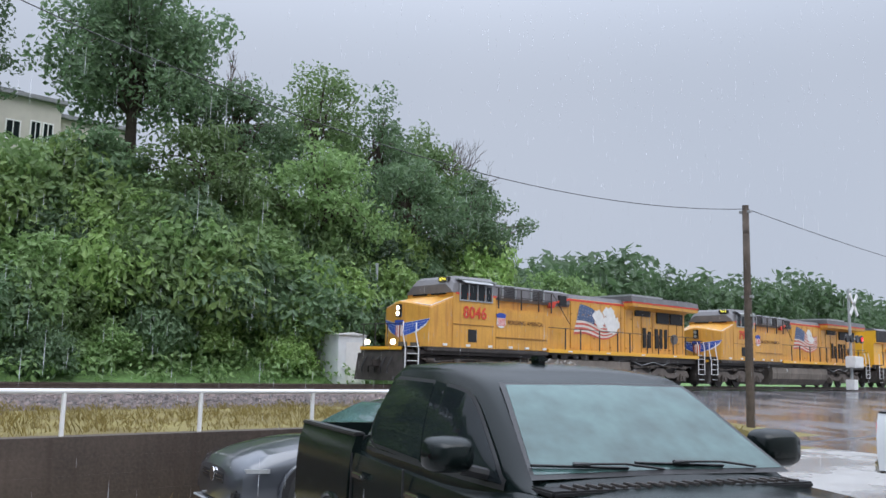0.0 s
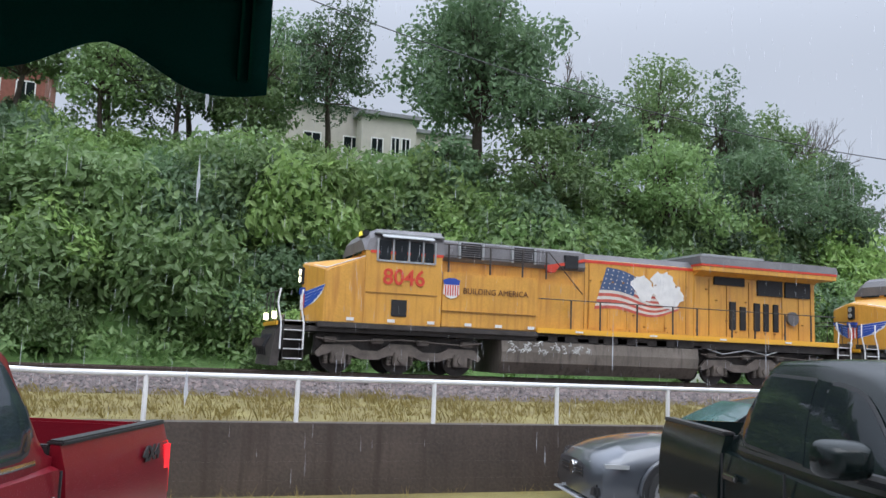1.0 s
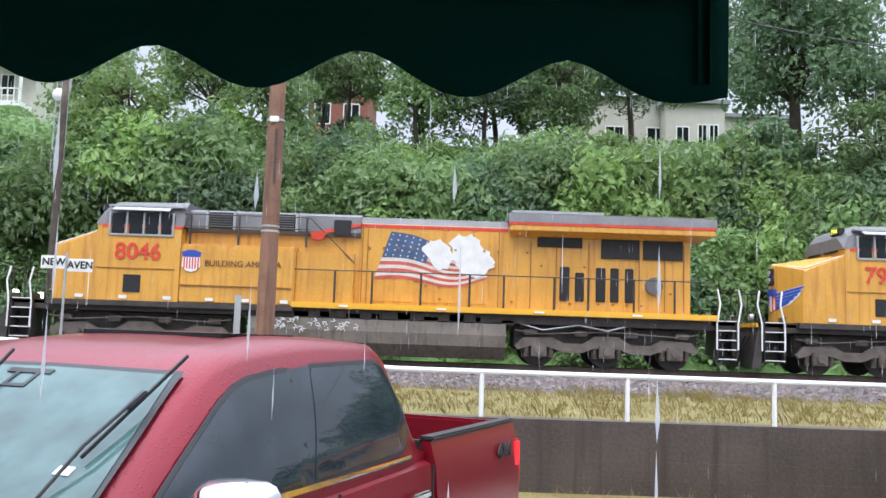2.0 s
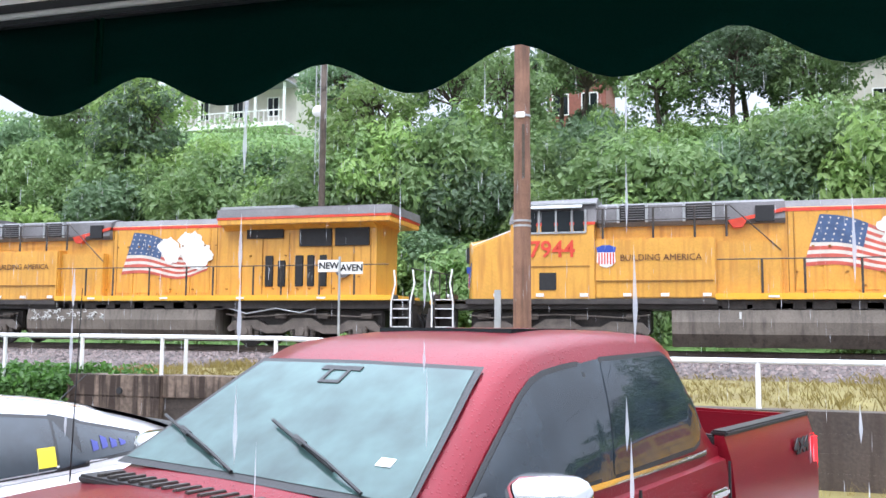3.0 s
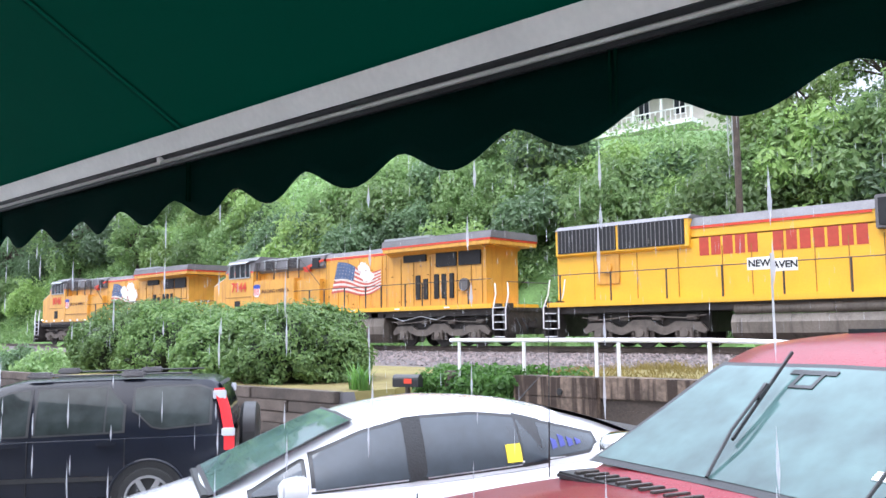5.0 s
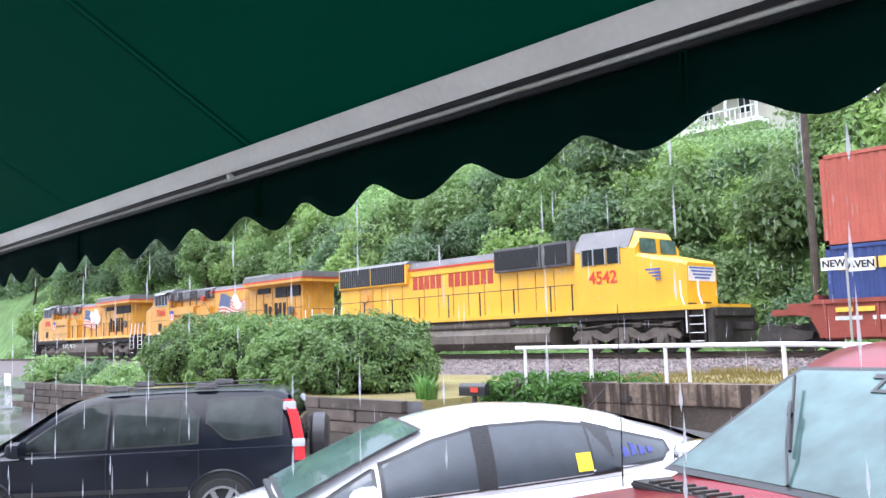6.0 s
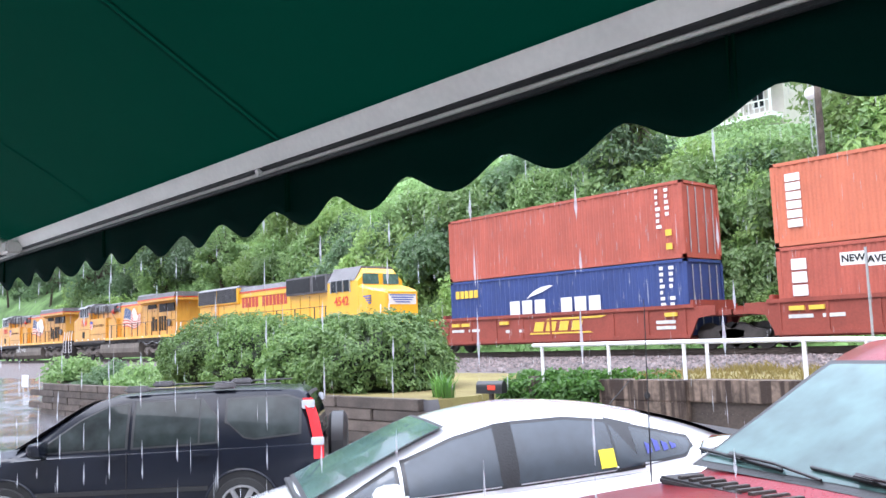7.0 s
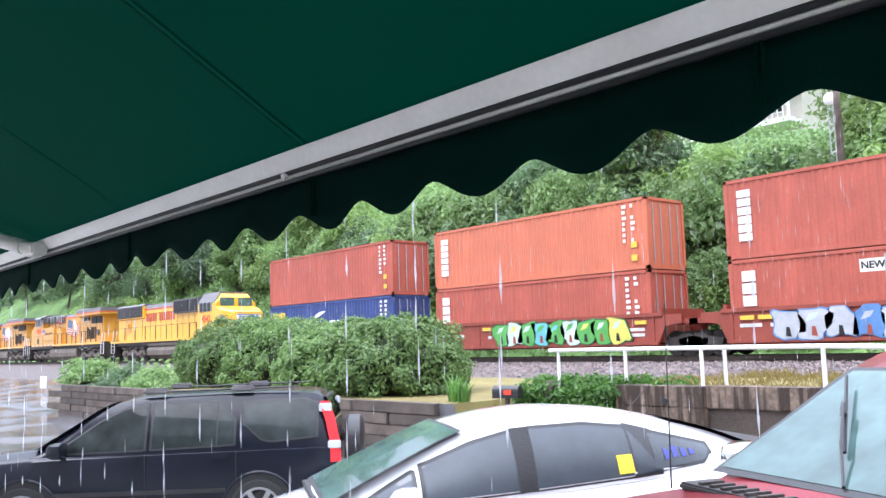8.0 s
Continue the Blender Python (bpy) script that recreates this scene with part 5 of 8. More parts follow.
# ---- vehicles ----
RED_PAINT = mat("ruby_red_paint", (0.215, 0.008, 0.018), 0.3, 0.35, var=0.12, scale=1.5, fine=220, bump=0.03, coat=0.28, beads=0.28, ior=1.4)
BLACK_PAINT = mat("black_green_paint", (0.006, 0.010, 0.0095), 0.16, 0.0, var=0.2, scale=1.5, fine=220, bump=0.01, coat=0.0, beads=0.08, ior=1.36)
WHITE_PAINT = mat("white_car_paint", (0.78, 0.79, 0.80), 0.25, var=0.04, scale=1.5, fine=220, bump=0.03, coat=1.0)
NAVY_PAINT = mat("blue_black_paint", (0.009, 0.011, 0.018), 0.16, 0.0, var=0.2, scale=1.5, fine=220, bump=0.01, coat=0.0, beads=0.08, ior=1.38)
SILVER_PAINT = mat("silver_blue_paint", (0.07, 0.077, 0.09), 0.3, 0.4, var=0.08, scale=1.5, fine=220, bump=0.03, coat=1.0)
TAIL = mat("lit_tail_lamp", (0.6, 0.01, 0.015), 0.2, bump=0, emit=((1.0, 0.03, 0.04), 0.9))
TAIL_DIM = mat("tail_lamp", (0.55, 0.015, 0.02), 0.15, bump=0, emit=((1.0, 0.03, 0.03), 0.15))
CLEAR_LAMP = mat("lamp_glass", (0.55, 0.57, 0.6), 0.08, var=0.1, bump=0)
PAPER = mat("yellow_paper", (0.80, 0.62, 0.03), 0.7, var=0.05, bump=0)
BLUE_INK = mat("blue_marker", (0.05, 0.06, 0.26), 0.6, var=0.1, bump=0)


def shell(table, n=44):
    """Lower body: rows of (x, bottom, shoulder, half width, top)."""
    bm = bmesh.new()
    rings = []
    a, b = table[0][0], table[-1][0]
    tb = [(-r[0], *r[1:]) for r in table]
    for k in range(n + 1):
        x = a + (b - a) * k / n
        zl, zs, hw, zt = ease(tb, -x)
        half = [(hw * 0.86, zl), (hw * 0.97, zl + 0.08), (hw, zl + 0.4 * (zs - zl)), (hw * 0.995, zl + 0.78 * (zs - zl)), (hw * 0.965, zs), (hw * 0.87, zs + 0.65 * (zt - zs)), (hw * 0.45, zt - 0.006), (hw * 0.15, zt)]
        rings.append([(x, y, z) for y, z in half] + [(x, -y, z) for y, z in half[::-1]])
    loft(bm, rings, True)
    return bm


def cabin(table, n=40):
    bm = bmesh.new()
    rings = []
    a, b = table[0][0], table[-1][0]
    tb = [(-r[0], *r[1:]) for r in table]
    for k in range(n + 1):
        x = a + (b - a) * k / n
        zb, zt, hb, hr = ease(tb, -x)
        d = min(0.07, 0.5 * (zt - zb))
        half = [(hb, zb - 0.06), (hb, zb), ((hb + hr) / 2 + 0.015, (zb + zt - d) / 2), (hr, zt - d), (hr * 0.93, zt - d * 0.3), (hr * 0.6, zt), (hr * 0.2, zt + 0.008)]
        rings.append([(x, y, z) for y, z in half] + [(x, -y, z) for y, z in half[::-1]])
    loft(bm, rings, True)
    return bm


def side_y(table, x, z, off):
    tb = [(-r[0], *r[1:]) for r in table]
    zb, zt, hb, hr = ease(tb, -x)
    d = min(0.07, 0.5 * (zt - zb))
    f = (z - zb) / max(zt - d - zb, 0.05)
    f = max(0, min(1, f))
    return hb + (hr - hb) * f + 0.03 * math.sin(math.pi * f) * 0.9 + off


def side_glass(root, table, bottom, top, side, name="side_window", material=None, off=0.006, n=16, label=""):
    """A pane between two edges, each a table of (x, z), lying on the cabin's side."""
    bt, tp = sorted(bottom), sorted(top)
    a, b = max(bt[0][0], tp[0][0]), min(bt[-1][0], tp[-1][0])
    rows = []
    for k in range(n + 1):
        x = a + (b - a) * k / n
        z0 = float(np.interp(x, [p[0] for p in bt], [p[1] for p in bt]))
        z1 = float(np.interp(x, [p[0] for p in tp], [p[1] for p in tp]))
        rows.append([(x, side * side_y(table, x, z0 + (z1 - z0) * f, off), z0 + (z1 - z0) * f) for f in (0, 0.2, 0.4, 0.6, 0.8, 1)])
    bm = bmesh.new()
    sheet(bm, rows)
    ob = part(name, bm, material or GLASS, root, label)
    if name == "side_window":
        side_glass(root, table, [(bt[0][0] - 0.028, bt[0][1] - 0.02)] + [(p, q - 0.022) for p, q in bt] + [(bt[-1][0] + 0.028, bt[-1][1] - 0.02)], [(tp[0][0] - 0.028, tp[0][1] + 0.016)] + [(p, q + 0.022) for p, q in tp] + [(tp[-1][0] + 0.028, tp[-1][1] + 0.016)], side, "window_seal", TRIM, off - 0.0035, n)
    return ob


def screen(root, table, xa, xb, wa, wb, name="windscreen", material=None, off=0.006, bow=0.0):
    """Front or rear glass, lying on the cabin between two stations."""
    tb = [(-r[0], *r[1:]) for r in table]
    rows = []
    for k in range(11):
        f = k / 10
        x = xa + (xb - xa) * f
        zt = ease(tb, -x)[1]
        w = wa + (wb - wa) * f
        rows.append([(x, w * (j / 5 - 1), zt + 0.008 * (1 - abs(j / 5 - 1)) + off) for j in range(11)])
    bm = bmesh.new()
    sheet(bm, rows)
    seal = bmesh.new()
    edge = []
    for k in range(11):
        f = k / 10
        e = 0.03 * (2 * f - 1) * (1 if xb < xa else -1)
        x = xa + (xb - xa) * f - e
        w = wa + (wb - wa) * f + 0.03
        edge.append([(x, w * (j / 5 - 1), ease(tb, -x)[1] + 0.008 * (1 - abs(j / 5 - 1)) + off - 0.003) for j in range(11)])
    sheet(seal, edge)
    part("screen_seal", seal, TRIM, root)
    return part(name, bm, material or SHIELD_GLASS, root)


def wheel(root, x, y, r, side, rim=None, spokes=6, lift=0.0):
    bm = bmesh.new()
    w = 0.24
    rings = []
    for q in range(28):
        a = q * 2 * math.pi / 28
        prof = [(r * 0.70, -w / 2), (r * 0.93, -w / 2), (r, -w * 0.36), (r, w * 0.36), (r * 0.93, w / 2), (r * 0.70, w / 2)]
        rings.append([(x + math.cos(a) * p, y + side * d, r + math.sin(a) * p) for p, d in prof])
    rings.append(rings[0])
    loft(bm, rings, False, False)
    bmesh.ops.translate(bm, verts=bm.verts, vec=(0, 0, lift))
    part("tyre", bm, TYRE, root)
    bm = bmesh.new()
    rod(bm, (x, y + side * (w / 2 - 0.05), r), (x, y + side * (w / 2 - 0.04), r), r * 0.70, r * 0.70, 24)
    bmesh.ops.translate(bm, verts=bm.verts, vec=(0, 0, lift))
    part("brake_disc", bm, DARK, root)
    bm = bmesh.new()
    for k in range(spokes):
        a = k * 2 * math.pi / spokes
        m = Matrix.Translation((x, y + side * (w / 2 - 0.01), r)) @ Matrix.Rotation(a, 4, "Y")
        box(bm, 0.04, r * 0.69, -0.012, 0.012, -0.028, 0.028, 0.006, m)
    rod(bm, (x, y + side * (w / 2 - 0.03), r), (x, y + side * (w / 2 + 0.008), r), 0.07, 0.06, 14)
    for q in range(24):
        a, b = q * math.pi / 12, (q + 1) * math.pi / 12
        rod(bm, (x + math.cos(a) * r * 0.69, y + side * (w / 2 - 0.005), r + math.sin(a) * r * 0.69), (x + math.cos(b) * r * 0.69, y + side * (w / 2 - 0.005), r + math.sin(b) * r * 0.69), 0.018, seg=5, caps=False)
    bmesh.ops.translate(bm, verts=bm.verts, vec=(0, 0, lift))
    part("rim", bm, rim or RIM, root)


def arch(root, x, r, hw, side, material=None):
    """Dark wheel opening with a raised lip."""
    bm = bmesh.new()
    pts = [(x + (r + 0.06) * math.cos(a), r + (r + 0.06) * math.sin(a)) for a in [math.pi * k / 18 for k in range(19)]] + [(x - r - 0.06, 0.28), (x + r + 0.06, 0.28)]
    prism(bm, pts, "y", side * (hw + 0.004), side * (hw - 0.3))
    part("wheel_well", bm, DARK, root, soft=False)
    bm = bmesh.new()
    ring = [(x + (r + 0.075) * math.cos(a), side * (hw + 0.006), r + (r + 0.075) * math.sin(a)) for a in [math.pi * k / 18 for k in range(19)]]
    tube(bm, ring, 0.02, 6)
    part("arch_lip", bm, material or TRIM, root)


def mirror(root, x, y, z, side, cap, size=1.0):
    bm = bmesh.new()
    rings = []
    for k, (dx, s) in enumerate(((-0.06, 0.75), (-0.05, 1.0), (0.03, 1.0), (0.09, 0.8), (0.12, 0.4))):
        rings.append([(x + dx, y + side * size * 0.145 * s * math.copysign(abs(math.cos(a)) ** 0.55, math.cos(a)), z + size * 0.10 * s * math.copysign(abs(math.sin(a)) ** 0.55, math.sin(a))) for a in [q * math.pi / 8 for q in range(16)]])
    loft(bm, rings, True)
    hs = part("mirror_housing", bm, cap, root)
    bm = bmesh.new()
    tube(bm, [(x, y - side * 0.08 * size, z - 0.08 * size), (x + 0.02, y - side * 0.26 * size, z - 0.12 * size)], 0.035 * size, 8)
    part("mirror_stalk", bm, TRIM, root)


WIPERS = []


def pickup(x, y, heading, paint, label, dark_glass, moving, rim_mat, cap):
    """Crew-cab pickup with an open bed."""
    low = 0.03 if moving else -0.03
    root = thing("pickup_truck", pose(x, y, lot_z(x, y) - low, 0, 0, heading), label, "pickup truck", "parked vehicles")
    body = [(2.93, 0.55, 0.80, 0.80, 0.98), (2.86, 0.45, 1.0, 0.93, 1.13), (2.5, 0.42, 1.10, 1.0, 1.22), (1.9, 0.42, 1.15, 1.01, 1.28), (1.25, 0.42, 1.19, 1.01, 1.31), (0.4, 0.42, 1.2, 1.01, 1.27), (-1.25, 0.42, 1.24, 1.01, 1.30)]
    part("body", shell(body), paint, root)
    cab = [(1.30, 1.26, 1.30, 0.86, 0.83), (0.95, 1.26, 1.53, 0.91, 0.79), (0.55, 1.26, 1.79, 0.94, 0.745), (0.3, 1.26, 1.88, 0.95, 0.74), (-0.3, 1.28, 1.93, 0.95, 0.735), (-0.92, 1.29, 1.925, 0.95, 0.735), (-1.09, 1.3, 1.87, 0.94, 0.735), (-1.26, 1.3, 1.38, 0.93, 0.80)]
    part("cab", cabin(cab), paint, root)
    screen(root, cab, 1.22, 0.60 if moving else 0.55, 0.82, 0.64)
    screen(root, cab, -1.2, -1.04, 0.62, 0.56, "rear_window", GLASS)
    bm = bmesh.new()
    box(bm, 0.9, 1.34, -0.84, 0.84, 1.27, 1.305, 0.01, Matrix.Translation((0.1, 0, 0.0)))
    cowl = part("cowl_panel", bm, TRIM, root, "black cowl grille under the windscreen")
    for k in range(20):
        bm = bmesh.new()
        yy = -0.72 + k * 0.076
        box(bm, 1.30, 1.42, yy, yy + 0.028, 1.302, 1.318, 0.003)
        part("cowl_slat", bm, BLACKIRON, cowl)
    for s in (1, -1):
        pane = SIDE_GLASS if moving else GLASS
        side_glass(root, cab, [(1.02, 1.29), (0.10, 1.31), (0.0, 1.745)], [(1.02, 1.30), (0.50, 1.655), (0.40, 1.71), (0.30, 1.74), (0.12, 1.762), (0.0, 1.77)], s, material=pane, n=48)
        side_glass(root, cab, [(-0.02, 1.31), (-0.90, 1.34), (-1.0, 1.37), (-1.05, 1.44)], [(-0.02, 1.33), (-0.2, 1.785), (-0.90, 1.80), (-0.98, 1.775), (-1.05, 1.56)], s, material=pane, n=48)
        side_glass(root, cab, [(0.10, 1.285), (-0.02, 1.285), (-0.2, 1.76)], [(0.10, 1.32), (0.0, 1.78), (-0.2, 1.80)], s, "pillar_trim", pane, 0.003, 24)
        side_glass(root, cab, [(1.06, 1.262), (-1.03, 1.285)], [(1.06, 1.285), (-1.03, 1.31)], s, "belt_moulding", CHROME if moving else TRIM, 0.012, 12)
        for xx in (-0.12, -1.2):
            bm = bmesh.new()
            box(bm, xx - 0.006, xx + 0.006, s * 1.014 - 0.006, s * 1.014 + 0.006, 0.5, 1.24)
            part("door_gap", bm, DARK, root)
        for xx in (0.1, -0.98):
            bm = bmesh.new()
            box(bm, xx - 0.13, xx + 0.1, s * 1.03 - 0.02, s * 1.03 + 0.02, 1.08, 1.125, 0.012)
            part("door_handle", bm, CHROME, root, "chrome door handle")
        mirror(root, 0.84, s * 1.13, 1.335 if moving else 1.43, s, cap, (1.05 if s > 0 else 0.8) if moving else (1.2 if s > 0 else 0.95))
        arch(root, 1.98, 0.40, 1.005, s, paint)
        wheel(root, 1.98, s * 0.90, 0.40, s, rim_mat, lift=low)
        wheel(root, -1.70, s * 0.90, 0.40, s, rim_mat, lift=low)
        # bed side
        bm = bmesh.new()
        flank = [(s * p, q) for p, q in ((0.99, 0.5), (1.015, 0.75), (1.015, 1.0), (0.995, 1.22), (0.955, 1.355), (0.90, 1.36), (0.89, 0.5))]
        prism(bm, flank, "x", -2.86, -1.29)
        part("bed_side", bm, paint, root)
        arch(root, -1.70, 0.40, 1.012, s, paint)
        bm = bmesh.new()
        box(bm, -2.84, -1.3, s * 0.885 - 0.004, s * 0.885 + 0.004, 0.84, 1.355)
        part("bed_liner_side", bm, TRIM, root)
        bm = bmesh.new()
        box(bm, -2.85, -1.29, s * 0.925 - 0.05, s * 0.925 + 0.045, 1.355, 1.385, 0.01)
        part("bed_rail_cap", bm, TRIM, root, "black bed rail cap")
        bm = bmesh.new()
        if moving:
            box(bm, -2.90, -2.76, s * 0.955 - 0.055, s * 0.955 + 0.055, 0.86, 1.24, 0.02)
        else:
            box(bm, -2.90, -2.84, s * 0.93 - 0.055, s * 0.93 + 0.04, 0.86, 1.24, 0.02)
        part("tail_light", bm, TAIL if moving else TAIL_DIM, root, "red tail light")
    bm = bmesh.new()
    box(bm, -2.89, -2.82, -0.9, 0.9, 0.62, 1.36, 0.02)
    part("tailgate", bm, paint, root)
    bm = bmesh.new()
    box(bm, -2.9, -1.28, -0.9, 0.9, 0.80, 0.86)
    box(bm, -1.34, -1.28, -0.9, 0.9, 0.8, 1.36, 0.01)
    pieces("bed_liner", bm, TRIM, root, "black bed liner")
    bm = bmesh.new()
    box(bm, -2.99, -2.87, -0.95, 0.95, 0.45, 0.65, 0.03)
    box(bm, 2.9, 3.02, -0.98, 0.98, 0.45, 0.66, 0.04)
    pieces("bumper", bm, CHROME, root, "chrome bumper")
    bm = bmesh.new()
    box(bm, 2.88, 2.96, -0.62, 0.62, 0.7, 1.06, 0.02)
    part("grille", bm, TRIM, root)
    for s in (1, -1):
        bm = bmesh.new()
        box(bm, 2.72, 2.93, s * 0.82 - 0.14, s * 0.82 + 0.14, 0.84, 1.06, 0.03)
        part("headlight", bm, CLEAR_LAMP, root)
    bm = bmesh.new()
    if moving:
        prism(bm, [(0.0, -0.42), (0.0, 0.42), (-0.62, 0.42), (-0.62, -0.42)], "z", 1.90, 1.936)
        part("sunroof", bm, GLASS, root, "dark glass roof panel")
        words("badge", "4X4", 0.13, Matrix.Translation((-2.5, 1.016, 1.19)) @ Matrix(((-1, 0, 0, 0), (0, 0, 1, 0), (0, 1, 0, 0), (0, 0, 0, 1))), TRIM, root, stretch=1.3, bold=0.006)
        bm = bmesh.new()
        box(bm, -0.05, 0.05, -0.04, 0.04, -0.006, 0.006, 0.003, Matrix.Translation((0.70, 0.0, 1.695)) @ Matrix.Rotation(radians(38), 4, "Y"))
        part("mirror_mount", bm, TRIM, root)
        bm = bmesh.new()
        tilt = Matrix.Translation((0.69, -0.06, 1.722)) @ Matrix.Rotation(radians(33), 4, "Y")
        for a, b, c, d in ((-0.075, -0.045, -0.12, 0.12), (-0.045, 0.03, -0.065, -0.045), (-0.045, 0.03, 0.045, 0.065), (0.03, 0.05, -0.065, 0.065)):
            box(bm, a, b, c, d, -0.002, 0.002, 0.0, tilt)
        part("sensor_bracket", bm, TRIM, root, "dark sensor bracket at the top of the windscreen", soft=False)
        bm = bmesh.new()
        box(bm, -0.022, 0.022, -0.036, 0.036, -0.002, 0.002, 0.0, Matrix.Translation((1.08, 0.60, 1.455)) @ Matrix.Rotation(radians(33), 4, "Y"))
        part("parking_sticker", bm, WHITE_PAINT, root, "white windscreen sticker")
        bm = bmesh.new()
        rod(bm, (1.45, -0.88, 1.27), (1.42, -0.90, 2.1), 0.004, 0.002, 6)
        part("antenna", bm, TRIM, root)
    else:
        box(bm, -0.25, -0.12, -0.05, 0.05, 1.93, 1.985, 0.02)
        part("roof_fin", bm, paint, root)
    # wipers lie in the plane of the glass, hinged at the cowl
    slope = math.atan2(0.49, 0.66)
    for yy in ((0.62, -0.08) if moving else (0.62, -0.02)):
        hub = new("wiper")
        hub.parent = root
        hub.empty_display_size = 0.05
        bm = bmesh.new()
        tube(bm, [(0, 0, 0.012), (0.0, -0.25, 0.04), (0, -0.52, 0.03)], 0.007, 6)
        box(bm, -0.013, 0.013, -0.56, -0.46, 0.015, 0.035, 0.005)
        part("wiper_arm", bm, TRIM, hub)
        bm = bmesh.new()
        box(bm, -0.006, 0.006, -0.80, -0.22, 0.004, 0.018, 0.002)
        part("wiper_blade", bm, TRIM, hub)
        base = Matrix.Translation((1.22, yy, 1.36)) @ Matrix.Rotation(slope, 4, "Y")
        WIPERS.append((hub, base, moving))
        hub.matrix_basis = base @ Matrix.Rotation(radians(-4), 4, "Z")
    return root


pickup(-1.37, -0.10, -112.0, RED_PAINT, "wet ruby-red crew-cab pickup with chrome trim, wipers sweeping", True, True, RIM, CHROME)
pickup(4.90, -0.65, -109.0, BLACK_PAINT, "wet black crew-cab pickup parked in the lot", True, False, RIM, BLACK_PAINT)

pickup(14.33, -2.1, -110.0, WHITE_PAINT, "white pickup parked at the edge of the lot", True, False, RIM, WHITE_PAINT)


def car(name, x, y, heading, paint, label, body, cab, wheels, r, panes, front, back, rim_mat=None, tail=None):
    pane_mat = {"suv_car": CAR_GLASS, "hatchback_car": SIDE_GLASS}.get(name, GLASS)
    root = thing(name, pose(x, y, lot_z(x, y), 0, 0, heading), label, "car", "parked vehicles")
    part("body", shell(body), paint, root)
    part("roof", cabin(cab), paint, root)
    screen(root, cab, *front)
    screen(root, cab, *back, "rear_window", GLASS)
    hw = max(b[3] for b in body)
    for s in (1, -1):
        for bottom, top in panes:
            side_glass(root, cab, bottom, top, s, material=pane_mat)
        for wx in wheels:
            arch(root, wx, r, hw * 0.997, s, paint)
            wheel(root, wx, s * (hw - 0.10), r, s, rim_mat)
    return root


# white hatchback
P_CAB = [(1.42, 0.90, 0.93, 0.72, 0.62), (0.9, 0.94, 1.17, 0.75, 0.58), (0.4, 0.97, 1.38, 0.77, 0.56), (0.0, 0.99, 1.465, 0.78, 0.56), (-0.35, 1.01, 1.49, 0.78, 0.56), (-0.9, 1.05, 1.455, 0.77, 0.55), (-1.5, 1.07, 1.32, 0.74, 0.53), (-2.05, 1.06, 1.12, 0.70, 0.50)]
P_BODY = [(2.24, 0.32, 0.5, 0.55, 0.60), (2.12, 0.22, 0.6, 0.76, 0.72), (1.6, 0.2, 0.72, 0.85, 0.87), (1.3, 0.2, 0.78, 0.87, 0.94), (0, 0.2, 0.86, 0.87, 1.0), (-1.2, 0.2, 0.92, 0.87, 1.05), (-2.0, 0.25, 0.95, 0.82, 1.07), (-2.22, 0.35, 0.85, 0.70, 0.98)]
hatch = car("hatchback_car", -5.34, 0.29, -117.5, WHITE_PAINT, "wet white hatchback with a yellow note in its rear window", P_BODY, P_CAB, (1.31, -1.39), 0.315,
            [([(1.12, 0.93), (0.78, 0.94)], [(1.12, 0.95), (0.78, 1.12)]), ([(0.70, 0.945), (0.04, 0.98)], [(0.70, 1.16), (0.35, 1.29), (0.04, 1.36)]), ([(-0.08, 0.985), (-0.82, 1.03)], [(-0.08, 1.375), (-0.5, 1.385), (-0.82, 1.35)]), ([(-0.84, 1.03), (-1.02, 1.045)], [(-0.84, 1.345), (-1.02, 1.09)]), ([(-1.0, 1.06), (-1.40, 1.10), (-1.46, 1.16)], [(-1.0, 1.31), (-1.46, 1.20)])],
            (1.36, 0.42, 0.64, 0.53), (-1.98, -1.25, 0.5, 0.5))
side_glass(hatch, P_CAB, [(0.05, 0.96), (-0.09, 0.97)], [(0.05, 1.385), (-0.09, 1.395)], 1, "pillar_trim", DARK, 0.008, 4)
for s in (1, -1):
    side_glass(hatch, P_CAB, [(-0.82, 1.02), (-1.04, 1.05)], [(-0.82, 1.385), (-1.04, 1.33)], s, "pillar_trim", TRIM, 0.0045, 4)
side_glass(hatch, P_CAB, [(-0.70, 1.045), (-0.82, 1.05)], [(-0.70, 1.17), (-0.82, 1.175)], 1, "window_note", PAPER, 0.012, 3, "yellow paper note")
for xa, z0, z1 in ((-1.08, 1.12, 1.20), (-1.15, 1.13, 1.22), (-1.22, 1.13, 1.20), (-1.29, 1.14, 1.19)):
    side_glass(hatch, P_CAB, [(xa, z0), (xa - 0.045, z0 + 0.01)], [(xa, z1), (xa - 0.045, z1 - 0.02)], 1, "window_writing", BLUE_INK, 0.012, 3, "blue marker writing, not legible")
for s in (1, -1):
    mirror(hatch, 0.86, s * 0.96, 0.99, s, WHITE_PAINT, 0.85)
    for xx in (0.02, -0.95):
        bm = bmesh.new()
        box(bm, xx - 0.004, xx + 0.004, s * 0.872 - 0.006, s * 0.872 + 0.004, 0.3, 0.9)
        part("door_gap", bm, DARK, hatch)
    for xx in (0.2, -0.72):
        bm = bmesh.new()
        box(bm, xx - 0.1, xx + 0.08, s * 0.885 - 0.015, s * 0.885 + 0.015, 0.82, 0.86, 0.01)
        part("door_handle", bm, WHITE_PAINT, hatch)
    bm = bmesh.new()
    box(bm, -2.2, -2.0, s * 0.72 - 0.06, s * 0.72 + 0.06, 0.8, 1.05, 0.02)
    part("tail_light", bm, TAIL_DIM, hatch)
